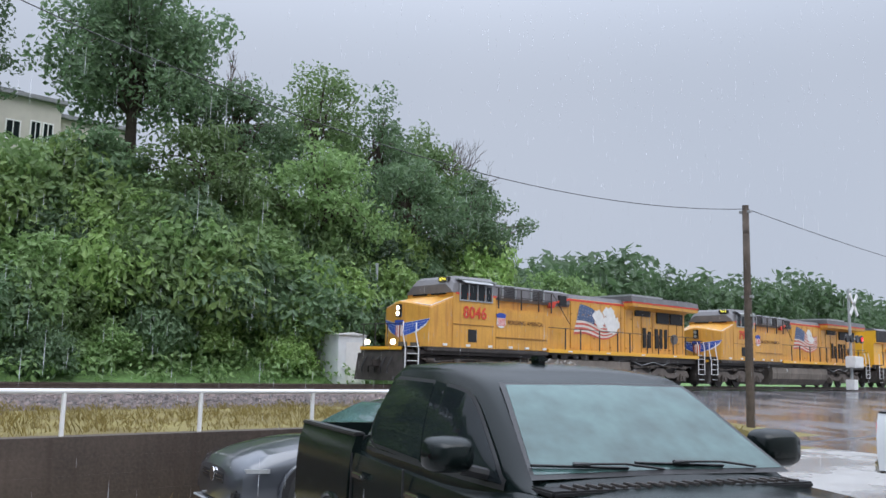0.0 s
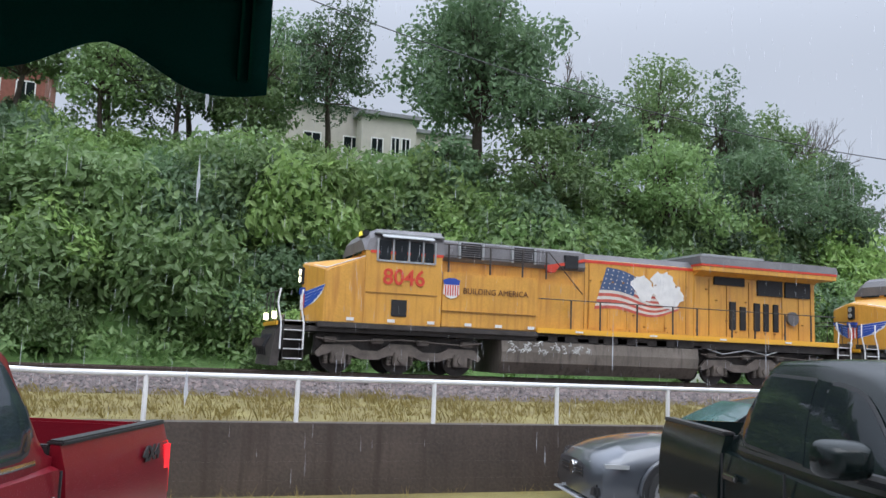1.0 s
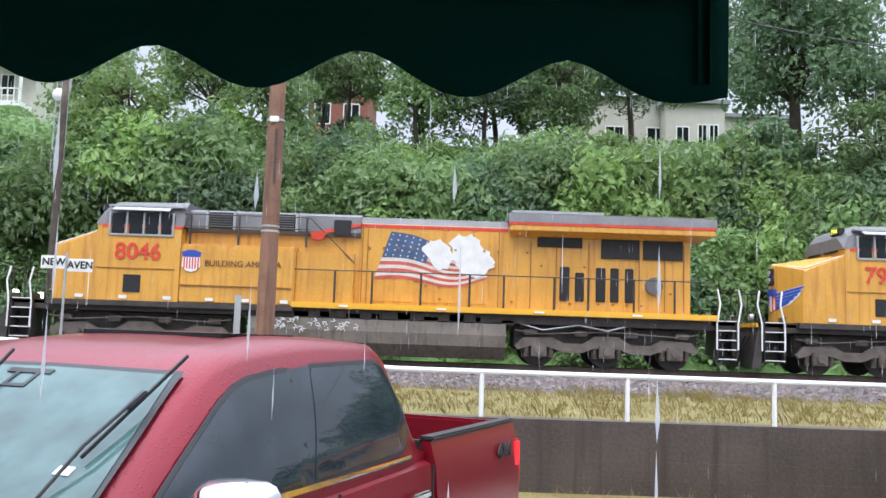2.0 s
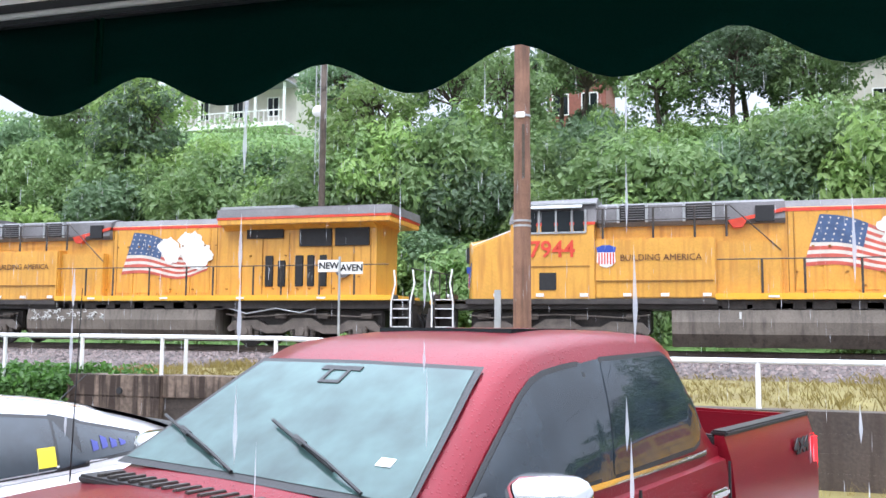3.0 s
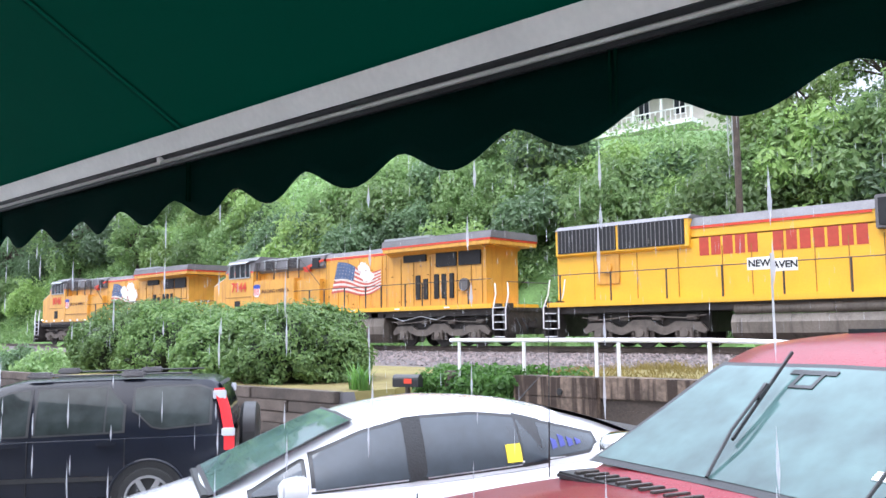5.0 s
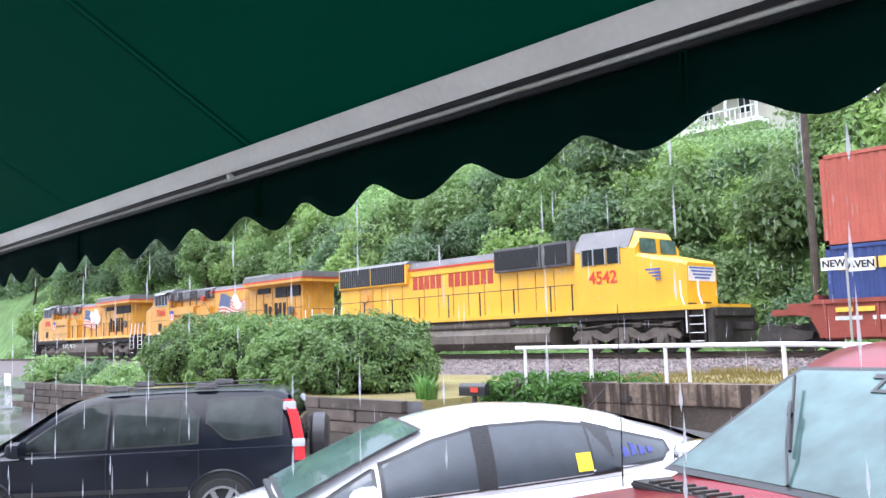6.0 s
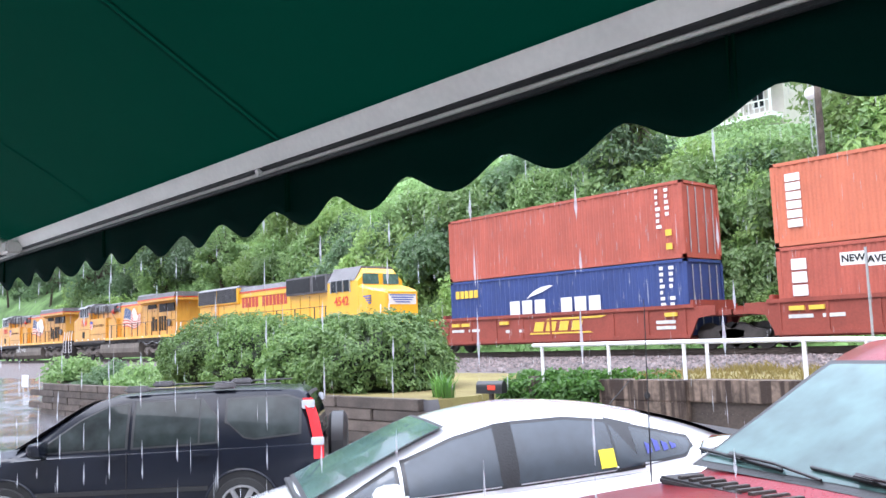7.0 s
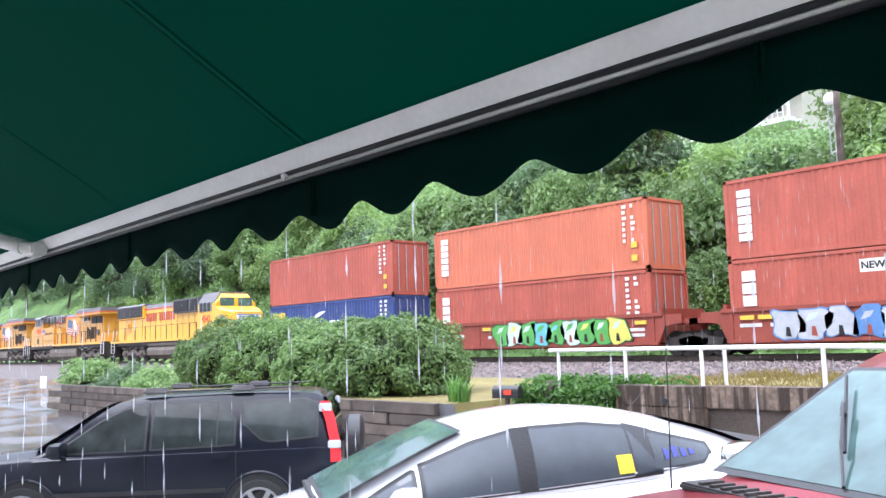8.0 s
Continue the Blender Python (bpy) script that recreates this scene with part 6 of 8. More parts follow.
bm = bmesh.new()
box(bm, -2.16, -1.9, -0.52, 0.52, 1.15, 1.185, 0.012)
part("spoiler", bm, TRIM, hatch, "black rear spoiler")
bm = bmesh.new()
rod(bm, (-1.15, 0, 1.43), (-1.35, 0, 1.62), 0.005, 0.003, 6)
part("roof_antenna", bm, TRIM, hatch)
bm = bmesh.new()
box(bm, 1.28, 1.44, -0.62, 0.62, 0.92, 0.945, 0.008)
part("cowl_panel", bm, TRIM, hatch)
bm = bmesh.new()
tube(bm, [(1.33, 0.4, 0.97), (1.25, -0.1, 1.0), (1.22, -0.45, 1.0)], 0.01, 6)
part("wiper", bm, TRIM, hatch)

# dark sport-utility car
C_CAB = [(1.32, 0.99, 1.04, 0.80, 0.72), (0.9, 1.0, 1.30, 0.82, 0.68), (0.5, 1.0, 1.54, 0.83, 0.65), (0.15, 1.0, 1.63, 0.84, 0.64), (-1.0, 1.02, 1.66, 0.84, 0.63), (-1.85, 1.02, 1.64, 0.83, 0.62), (-2.03, 1.02, 1.56, 0.81, 0.62), (-2.17, 1.02, 1.08, 0.79, 0.66)]
C_BODY = [(2.2, 0.42, 0.7, 0.68, 0.86), (2.1, 0.32, 0.85, 0.82, 0.96), (1.35, 0.28, 0.94, 0.88, 1.05), (1.0, 0.28, 0.96, 0.89, 1.06), (-2.0, 0.3, 1.0, 0.88, 1.06), (-2.17, 0.36, 0.98, 0.84, 1.04)]
suv = car("suv_car", -10.86, 0.0, -128.0, NAVY_PAINT, "wet blue-black sport-utility car with a spare wheel on its tailgate", C_BODY, C_CAB, (1.35, -1.28), 0.345,
          [([(1.0, 1.03), (0.03, 1.05)], [(1.0, 1.05), (0.55, 1.36), (0.25, 1.5), (0.03, 1.53)]), ([(-0.06, 1.05), (-0.78, 1.07)], [(-0.06, 1.535), (-0.78, 1.55)]), ([(-0.80, 1.07), (-0.98, 1.08)], [(-0.80, 1.55), (-0.98, 1.35)]), ([(-1.10, 1.30), (-1.30, 1.12), (-1.42, 1.10), (-1.92, 1.14)], [(-1.10, 1.53), (-1.35, 1.545), (-1.80, 1.545), (-1.92, 1.50)])],
          (1.26, 0.46, 0.72, 0.58), (-2.14, -2.04, 0.6, 0.55))
for s in (1, -1):
    mirror(suv, 0.92, s * 0.98, 1.08, s, NAVY_PAINT, 0.9)
    bm = bmesh.new()
    rings = []
    for z, x, w in ((0.84, -2.19, 0.09), (1.05, -2.185, 0.08), (1.3, -2.13, 0.06), (1.52, -2.06, 0.05)):
        x += 0.0 if s > 0 else 0.12
        rings.append([(x - 0.015, s * (0.83 - (z - 0.84) * 0.20), z), (x + 0.10, s * (0.868 - (z - 0.84) * 0.22), z), (x + 0.09, s * (0.80 - (z - 0.84) * 0.22), z), (x, s * (0.83 - (z - 0.84) * 0.20 - w), z)])
    loft(bm, rings, True)
    part("tail_light", bm, TAIL_DIM, suv, "tall red tail light")
    bm = bmesh.new()
    box(bm, -2.208, -2.06, s * 0.815 - 0.025, s * 0.815 + 0.03, 0.99, 1.08, 0.01)
    box(bm, -2.10, -1.95, s * 0.715 - 0.02, s * 0.715 + 0.02, 1.40, 1.50, 0.01)
    pieces("reversing_lamp", bm, CLEAR_LAMP, suv)
    for xx in (0.0, -1.02):
        bm = bmesh.new()
        box(bm, xx - 0.005, xx + 0.005, s * 0.89 - 0.006, s * 0.89 + 0.005, 0.38, 1.0)
        part("door_gap", bm, DARK, suv)
    for xx in (0.18, -0.82):
        bm = bmesh.new()
        box(bm, xx - 0.12, xx + 0.1, s * 0.905 - 0.016, s * 0.905 + 0.016, 0.93, 0.97, 0.01)
        part("door_handle", bm, NAVY_PAINT, suv)
    bm = bmesh.new()
    tube(bm, [(0.1, s * 0.62, 1.68), (-1.7, s * 0.61, 1.70)], 0.012, 6)
    part("roof_rail", bm, TRIM, suv)
    bm = bmesh.new()
    box(bm, -0.9, 1.0, s * 0.893 - 0.01, s * 0.893 + 0.01, 0.55, 0.60, 0.006)
    part("side_moulding", bm, TRIM, suv)
    for xx in (-0.05, -1.05):
        bm = bmesh.new()
        box(bm, xx - 0.13, xx + 0.13, s * 0.60 - 0.05, s * 0.60 + 0.05, 1.655, 1.73, 0.02)
        part("rack_foot", bm, LOCOGREY, suv)
bm = bmesh.new()
rings = []
for q in range(25):
    a = q * 2 * math.pi / 24
    rings.append([(-2.24 + d, 0.05 + math.cos(a) * p, 0.98 + math.sin(a) * p) for p, d in ((0.02, -0.2), (0.28, -0.2), (0.33, -0.16), (0.33, -0.02), (0.29, 0.02))])
loft(bm, rings, False, False)
part("spare_wheel_cover", bm, TRIM, suv, "grey-black spare wheel cover")

# silver coupe-like saloon by the wall
M_CAB = [(0.92, 0.92, 0.96, 0.74, 0.64), (0.5, 0.93, 1.19, 0.76, 0.60), (0.12, 0.95, 1.36, 0.77, 0.57), (-0.25, 0.96, 1.43, 0.78, 0.56), (-0.9, 0.97, 1.38, 0.77, 0.55), (-1.4, 0.98, 1.22, 0.74, 0.53), (-1.85, 0.98, 1.02, 0.70, 0.52)]
M_BODY = [(2.34, 0.26, 0.52, 0.62, 0.64), (2.27, 0.2, 0.60, 0.80, 0.72), (1.9, 0.2, 0.70, 0.87, 0.86), (1.2, 0.2, 0.78, 0.90, 0.96), (-1.4, 0.2, 0.86, 0.90, 0.99), (-2.1, 0.25, 0.86, 0.85, 1.0), (-2.33, 0.4, 0.8, 0.70, 0.95)]
saloon = car("saloon_car", 7.8, 4.65, 168.0, SILVER_PAINT, "wet silver-grey low saloon parked by the wall", M_BODY, M_CAB, (1.42, -1.31), 0.335,
             [([(0.55, 0.97), (-0.15, 0.99)], [(0.55, 1.05), (0.15, 1.24), (-0.15, 1.32)]), ([(-0.25, 0.99), (-1.2, 1.03)], [(-0.25, 1.325), (-0.8, 1.28), (-1.2, 1.10)])], (0.88, 0.16, 0.68, 0.54), (-1.8, -1.1, 0.56, 0.5))
for s in (1, -1):
    mirror(saloon, 0.45, s * 0.97, 1.0, s, SILVER_PAINT, 0.8)
    bm = bmesh.new()
    prism(bm, [(2.30, 0.50), (2.20, 0.80), (1.98, 0.885), (1.94, 0.86), (2.1, 0.72), (2.22, 0.50)], "z", 0.61, 0.655)
    bmesh.ops.transform(bm, matrix=Matrix.Diagonal((1, s, 1, 1)), verts=bm.verts)
    part("headlight", bm, GALV, saloon, "slim headlight", soft=False)
    bm = bmesh.new()
    box(bm, 2.12, 2.32, s * 0.62 - 0.15, s * 0.62 + 0.15, 0.27, 0.42, 0.03)
    part("air_intake", bm, TRIM, saloon)
bm = bmesh.new()
box(bm, 2.22, 2.35, -0.45, 0.45, 0.42, 0.62, 0.04)
part("grille", bm, TRIM, saloon, "black grille")
bm = bmesh.new()
rod(bm, (2.345, 0, 0.53), (2.362, 0, 0.53), 0.085, 0.085, 20)
for q in (-0.025, 0.025):
    box(bm, 2.345, 2.358, -0.42, 0.42, 0.515 + q * 0.8, 0.527 + q * 0.8, 0.002)
part("round_badge", bm, CHROME, saloon, "plain round chrome badge and bars")
bm = bmesh.new()
box(bm, 2.1, 2.36, -0.78, 0.78, 0.19, 0.215, 0.008)
part("front_lip", bm, CLEAR_LAMP, saloon)


# ---- the awning over the pavement ----
def build_awning():
    root = thing("awning", pose(0, -3.08, 2.438), "green canvas awning with a scalloped dark valance and grey front bar", "awning")
    x0, x1 = -6.3, 0.45
    # canvas in panels with overlapped seams, from the bar up to the wall
    seams = [x0, -5.46, -4.01, -2.56, -1.11, 0.40, x1]
    for k, (a, b) in enumerate(zip(seams, seams[1:])):
        bm = bmesh.new()
        rows = []
        for i in range(13):
            f = i / 12
            y = -0.02 - 3.35 * f
            sag = -0.05 * math.sin(math.pi * f)
            z = 0.075 + 2.15 * f + sag
            rows.append([(a + 0.01 + (b - a - 0.02) * j / 6, y, z + (0.02 * math.sin(math.pi * j / 6) + 0.007 * math.sin(j * 2.1 + k + 3 * f) * math.sin(math.pi * j / 6)) * (1 if b - a > 0.5 else 0) * min(1, 4 * f, 8 * (1 - f))) for j in range(7)])
        sheet(bm, rows)
        part("canvas_panel", bm, GREENCLOTH, root)
    for a in seams[1:-1]:
        bm = bmesh.new()
        rows = []
        for i in range(13):
            f = i / 12
            z = 0.075 + 2.15 * f - 0.05 * math.sin(math.pi * f) - 0.002
            rows.append([(a + d, -0.02 - 3.35 * f, z - 0.002 * (d == 0)) for d in (-0.02, -0.006, 0, 0.006, 0.02)])
        sheet(bm, rows)
        part("canvas_seam", bm, SEAMCLOTH, root, "doubled stitched seam")
    bm = bmesh.new()
    prism(bm, [(-0.058, 0.078), (-0.056, 0.066), (-0.04, 0.042), (-0.012, 0.012), (0.0, 0.004), (0.035, 0.0), (0.035, 0.078)], "x", x0 - 0.03, x1)
    box(bm, x0 - 0.03, x1 + 0.0, -0.022, 0.0, 0.004, 0.012, 0.002)
    part("front_bar", bm, ALU, root, "grey aluminium front bar")
    # no groove is cut: a near-black strip paints in its shade
    bm = bmesh.new()
    prism(bm, [(-0.0285, 0.0235), (-0.020, 0.0145), (-0.018, 0.019), (-0.0265, 0.028)], "x", x0 - 0.02, x1 - 0.002)
    part("bar_groove", bm, DARK, root, "dark strip along the bar, painting the shade of a groove")
    bm = bmesh.new()
    box(bm, x0 - 0.02, x1 - 0.01, -0.03, 0.012, -0.012, -0.001, 0.002)
    part("valance_channel", bm, TRIM, root)
    # scalloped valance, waving a little, in two thin layers
    bm = bmesh.new()
    rows_f = []
    tips = [0.9, 0.365, 0.065, -0.237, -0.54] + [-0.86 - 0.3235 * i for i in range(20)]
    m = 260
    for k in range(m + 1):
        x = x1 - (x1 - x0) * k / m
        j = max(i for i in range(len(tips)) if tips[i] >= x - 1e-6)
        j = min(j, len(tips) - 2)
        d = (tips[j] - x) / (tips[j] - tips[j + 1])
        depth = 0.105 + 0.060 * (0.5 + 0.5 * math.cos(2 * math.pi * d)) ** 0.85
        y = 0.008 * math.sin(x * 7.0) + 0.005 * math.sin(x * 17)
        rows_f.append([(x, y * f - 0.012, -0.012 - depth * f) for f in (0, 0.25, 0.5, 0.75, 1.0)])
    sheet(bm, rows_f)
    ob = part("valance", bm, VALANCE, root, "dark green scalloped valance with bound edge")
    sol = ob.modifiers.new("thickness", "SOLIDIFY")
    sol.thickness = 0.003
    for x in seams[1:-2]:
        bm = bmesh.new()
        for dx in (0, 0.012):
            box(bm, x + dx - 0.002, x + dx + 0.002, -0.022, -0.012, -0.13, -0.012)
        part("valance_seam", bm, GREENCLOTH, root)
    bm = bmesh.new()
    for dx in (0, 0.016):
        box(bm, 0.405 + dx - 0.002, 0.405 + dx + 0.002, -0.024, -0.012, -0.15, -0.012)
    part("valance_seam", bm, GREENCLOTH, root)
    # folding arms
    for xa in (-5.15, ):
        bm = bmesh.new()
        tube(bm, [(xa, -0.06, 0.035), (xa - 0.06, -0.12, 0.05)], 0.034, 10)
        tube(bm, [(xa - 0.06, -0.12, 0.05), (xa - 1.25, -1.05, 0.52)], 0.04, 10)
        tube(bm, [(xa - 1.25, -1.05, 0.52), (xa - 0.25, -3.2, 1.6)], 0.036, 10)
        box(bm, xa - 0.07, xa + 0.07, -0.11, -0.03, -0.005, 0.06, 0.012)
        part("folding_arm", bm, ALU, root, "grey folding support arm")
    for xb in (-0.30, -2.7):
        bm = bmesh.new()
        rod(bm, (xb, -0.012, 0.02), (xb, -0.034, 0.012), 0.010, seg=12)
        part("bolt", bm, ALU, root)


build_awning()


# paled so the unseen pavement throws more light up at the awning bar
PALE_WALK = mat("pale_concrete_walk", (0.52, 0.50, 0.46), 0.6, var=0.2, scale=0.8, fine=60, bump=0.2)


def build_shop():
    # unseen wall behind the camera, white to bounce light onto the awning bar
    bm = bmesh.new()
    box(bm, -40, 30, -7.0, -6.5, -0.1, 7.5)
    tagged(link("wall_shop", bm, WHITE, soft=False), "unseen plain white shop wall, added to bounce light under the awning", "wall", kind="structure")
    bm = bmesh.new()
    box(bm, -40, 30, -6.5, -3.6, -0.1, 0.14, 0.02)
    tagged(link("pavement", bm, PALE_WALK, soft=False), "unseen pale concrete pavement with a low kerb, bouncing light upward", "pavement", kind="structure")


build_shop()


# ---- plants ----
def leaf_cloud(verts, faces, c, r, n, size, rnd, flat=1.0):
    """n folded leaves round c, turned outwards."""
    for _ in range(n):
        d = Vector((rnd.gauss(0, 1), rnd.gauss(0, 1), rnd.gauss(0, 1))).normalized()
        p = Vector(c) + Vector((d.x * r, d.y * r, d.z * r * flat)) * (0.55 + 0.5 * rnd.random())
        nrm = (d + Vector((rnd.gauss(0, 0.6), rnd.gauss(0, 0.6), rnd.gauss(0, 0.6) + 0.35))).normalized()
        t = nrm.cross(Vector((rnd.gauss(0, 1), rnd.gauss(0, 1), rnd.gauss(0, 1)))).normalized()
        u = nrm.cross(t)
        s = size * rnd.uniform(0.6, 1.3)
        b = len(verts)
        verts.extend([p - t * s * 0.6, p + u * s * 0.34 + nrm * s * 0.08, p + t * s * 0.75 - nrm * s * 0.12, p - u * s * 0.34 + nrm * s * 0.08])
        faces.extend([(b, b + 1, b + 2), (b, b + 2, b + 3)])


def leaf_mesh(name, verts, faces, material):
    me = bpy.data.meshes.new(name)
    me.from_pydata([tuple(v) for v in verts], [], faces)
    me.materials.append(material)
    return me


def shrub_mesh(seed, r, h, n, size, material, spread=0.26, per=20):
    """A dense bush: leaf clumps over a lumpy dome, with a solid darker core for inner shade."""
    rnd = random.Random(seed)
    verts, faces = [], []

    def lump(a, e):
        return 0.78 + 0.42 * noise.noise(Vector((math.cos(a) * 2 + seed, math.sin(a) * 2, e * 2)))
    for _ in range(n):
        a, e = rnd.uniform(0, 6.283), math.asin(rnd.uniform(-0.05, 1.0))
        q = lump(a, e)
        c = (math.cos(a) * math.cos(e) * r * q, math.sin(a) * math.cos(e) * r * q, 0.1 * h + math.sin(e) * h * 0.9 * q)
        leaf_cloud(verts, faces, c, spread * r ** 0.5, per, size, rnd)
    leaves = len(faces)
    # closed dome, greener-dark than the leaves, standing in for shade behind them
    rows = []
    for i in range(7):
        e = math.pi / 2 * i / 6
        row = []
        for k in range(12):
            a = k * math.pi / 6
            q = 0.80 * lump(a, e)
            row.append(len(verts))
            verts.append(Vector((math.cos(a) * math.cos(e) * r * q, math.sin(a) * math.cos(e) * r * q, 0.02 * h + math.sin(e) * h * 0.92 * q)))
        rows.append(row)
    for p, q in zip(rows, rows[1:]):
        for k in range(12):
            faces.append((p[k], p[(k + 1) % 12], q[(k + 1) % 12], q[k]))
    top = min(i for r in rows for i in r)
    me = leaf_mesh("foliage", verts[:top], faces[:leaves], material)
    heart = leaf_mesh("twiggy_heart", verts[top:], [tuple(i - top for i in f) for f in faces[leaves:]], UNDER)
    return me, heart


def bush_mesh(seed, r, h):
    """A full rounded bush: overlapping knots of small outward leaves on a lumpy dome, round a near-black hull painted
    for inner shade.
    """
    rnd = random.Random(seed)
    verts, faces = [], []
    for _ in range(520):
        a, e = rnd.uniform(0, 6.283), math.asin(rnd.uniform(-0.45, 1.0))
        q = 0.86 + 0.26 * noise.noise(Vector((math.cos(a) * 2.2 + seed, math.sin(a) * 2.2, e * 2.2))) + rnd.uniform(-0.05, 0.05)
        out = Vector((math.cos(a) * math.cos(e), math.sin(a) * math.cos(e), math.sin(e)))
        c = Vector((out.x * r * q, out.y * r * q, 0.40 * h + out.z * h * 0.58 * q))
        kr = rnd.uniform(0.16, 0.30)
        for _ in range(44):
            d = (Vector((rnd.gauss(0, 1), rnd.gauss(0, 1), rnd.gauss(0, 1))).normalized() + out * 0.75).normalized()
            p = c + d * kr * rnd.uniform(0.7, 1.05)
            nrm = (d + Vector((rnd.gauss(0, 0.3), rnd.gauss(0, 0.3), rnd.gauss(0.3, 0.3)))).normalized()
            t = nrm.cross(Vector((rnd.gauss(0, 1), rnd.gauss(0, 1), rnd.gauss(0, 1)))).normalized()
            u = nrm.cross(t)
            z = rnd.uniform(0.035, 0.062)
            b = len(verts)
            verts.extend([p - t * z, p + u * z * 0.55 + nrm * z * 0.12, p + t * z * 1.1 - nrm * z * 0.2, p - u * z * 0.55 + nrm * z * 0.12])
            faces.extend([(b, b + 1, b + 2), (b, b + 2, b + 3)])
    # solid lumpy ball, its dark colour stands for shade between the leaves
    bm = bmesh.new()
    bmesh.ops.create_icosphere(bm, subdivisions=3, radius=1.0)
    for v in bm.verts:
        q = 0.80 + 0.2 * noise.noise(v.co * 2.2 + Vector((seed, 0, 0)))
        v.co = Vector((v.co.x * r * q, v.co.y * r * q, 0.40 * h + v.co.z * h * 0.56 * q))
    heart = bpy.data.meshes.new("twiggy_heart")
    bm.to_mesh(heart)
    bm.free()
    heart.materials.append(CORE_SHADE)
    return leaf_mesh("foliage", verts, faces, BUSH), heart


def build_bushes():
    """Clipped round bushes in a row behind the timber wall."""
    for x, y, r, h, label in ((-16.05, 7.6, 1.75, 1.92, "full round green bush with small leaves above the timber wall"), (-18.7, 8.0, 1.75, 1.75, "round green bush pressed against a larger one"), (-21.9, 8.5, 2.1, 2.15, "broad loose green bush above the timber wall"), (-25.2, 8.9, 2.3, 2.3, "tall loose green bush at the end of the row"), (-20.0, 9.4, 1.7, 2.0, "green bush half hidden behind others")):
        root = thing("bush", pose(x, y, ground_z(x, y) - 0.22), label, "bush", "bushes above the timber wall")
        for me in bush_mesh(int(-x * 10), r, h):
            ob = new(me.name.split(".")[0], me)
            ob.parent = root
        for k in range(9):
            a = k * 0.7
            bm = bmesh.new()
            tube(bm, [(0.1 * math.cos(a), 0.1 * math.sin(a), -0.1), (0.35 * r * math.cos(a), 0.35 * r * math.sin(a), 0.3 * h), (0.6 * r * math.cos(a + 0.2), 0.6 * r * math.sin(a + 0.2), 0.45 * h)], 0.018, 5)
            part("stem", bm, BARK, root)


build_bushes()


def hill_brush():
    """Thicket on the slope behind the track."""
    rnd = random.Random(31)
    kinds = []
    for k in range(7):
        kinds.append(shrub_mesh(100 + k, 1.0, 1.15, 210, 0.10, (LEAF_A, LEAF_B, LEAF_A, LEAF_C, LEAF_B, LEAF_A, LEAF_C)[k]))
    count = 0
    while count < 304:
        x = rnd.uniform(6, 34) if count < 60 else (rnd.uniform(-62, 50) if count < 255 else rnd.uniform(-125, -62))
        y = rnd.uniform(30.5, 39) if count < 60 else rnd.triangular(30.5, 50, 33)
        if count >= 290:
            x, y = rnd.uniform(-6, 5), rnd.uniform(31.5, 37)
        if -74 < x < -48 and 39 < y < 53:
            continue
        if 9 < x < 26 and y > 40 or -36 < x < -20 and y > 40.5:
            continue
        z = ground_z(x, y)
        s = rnd.uniform(1.7, 3.2)
        if y < 32.5:
            s = rnd.uniform(1.1, 1.9)
        if y > 42:
            s = rnd.uniform(0.9, 1.6)
        ob = new("shrub")
        ob.empty_display_size = 0.2
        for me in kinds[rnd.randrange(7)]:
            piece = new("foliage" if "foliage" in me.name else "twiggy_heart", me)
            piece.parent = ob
        ob.matrix_world = pose(x, y, z - 0.15, 0, 0, rnd.uniform(0, 360)) @ Matrix.Diagonal((s, s, s * rnd.uniform(0.85, 1.25), 1))
        tagged(ob, "leafy green shrub in the thicket on the slope", "shrub", "shrubs on the slope")
        count += 1
    verts, faces = [], []
    for _ in range(8500):
        x, y = rnd.uniform(-120, 54), rnd.triangular(29.5, 52, 31)
        leaf_cloud(verts, faces, (x, y, ground_z(x, y) + rnd.uniform(0.1, 0.9)), 0.7, 16, 0.25, rnd, 0.7)
    tagged(new("undergrowth", leaf_mesh("undergrowth", verts, faces, LEAF_A)), "tangled green creepers and weeds covering the slope", "undergrowth", kind="stuff")


hill_brush()
scatter_stones()
scatter_grass()


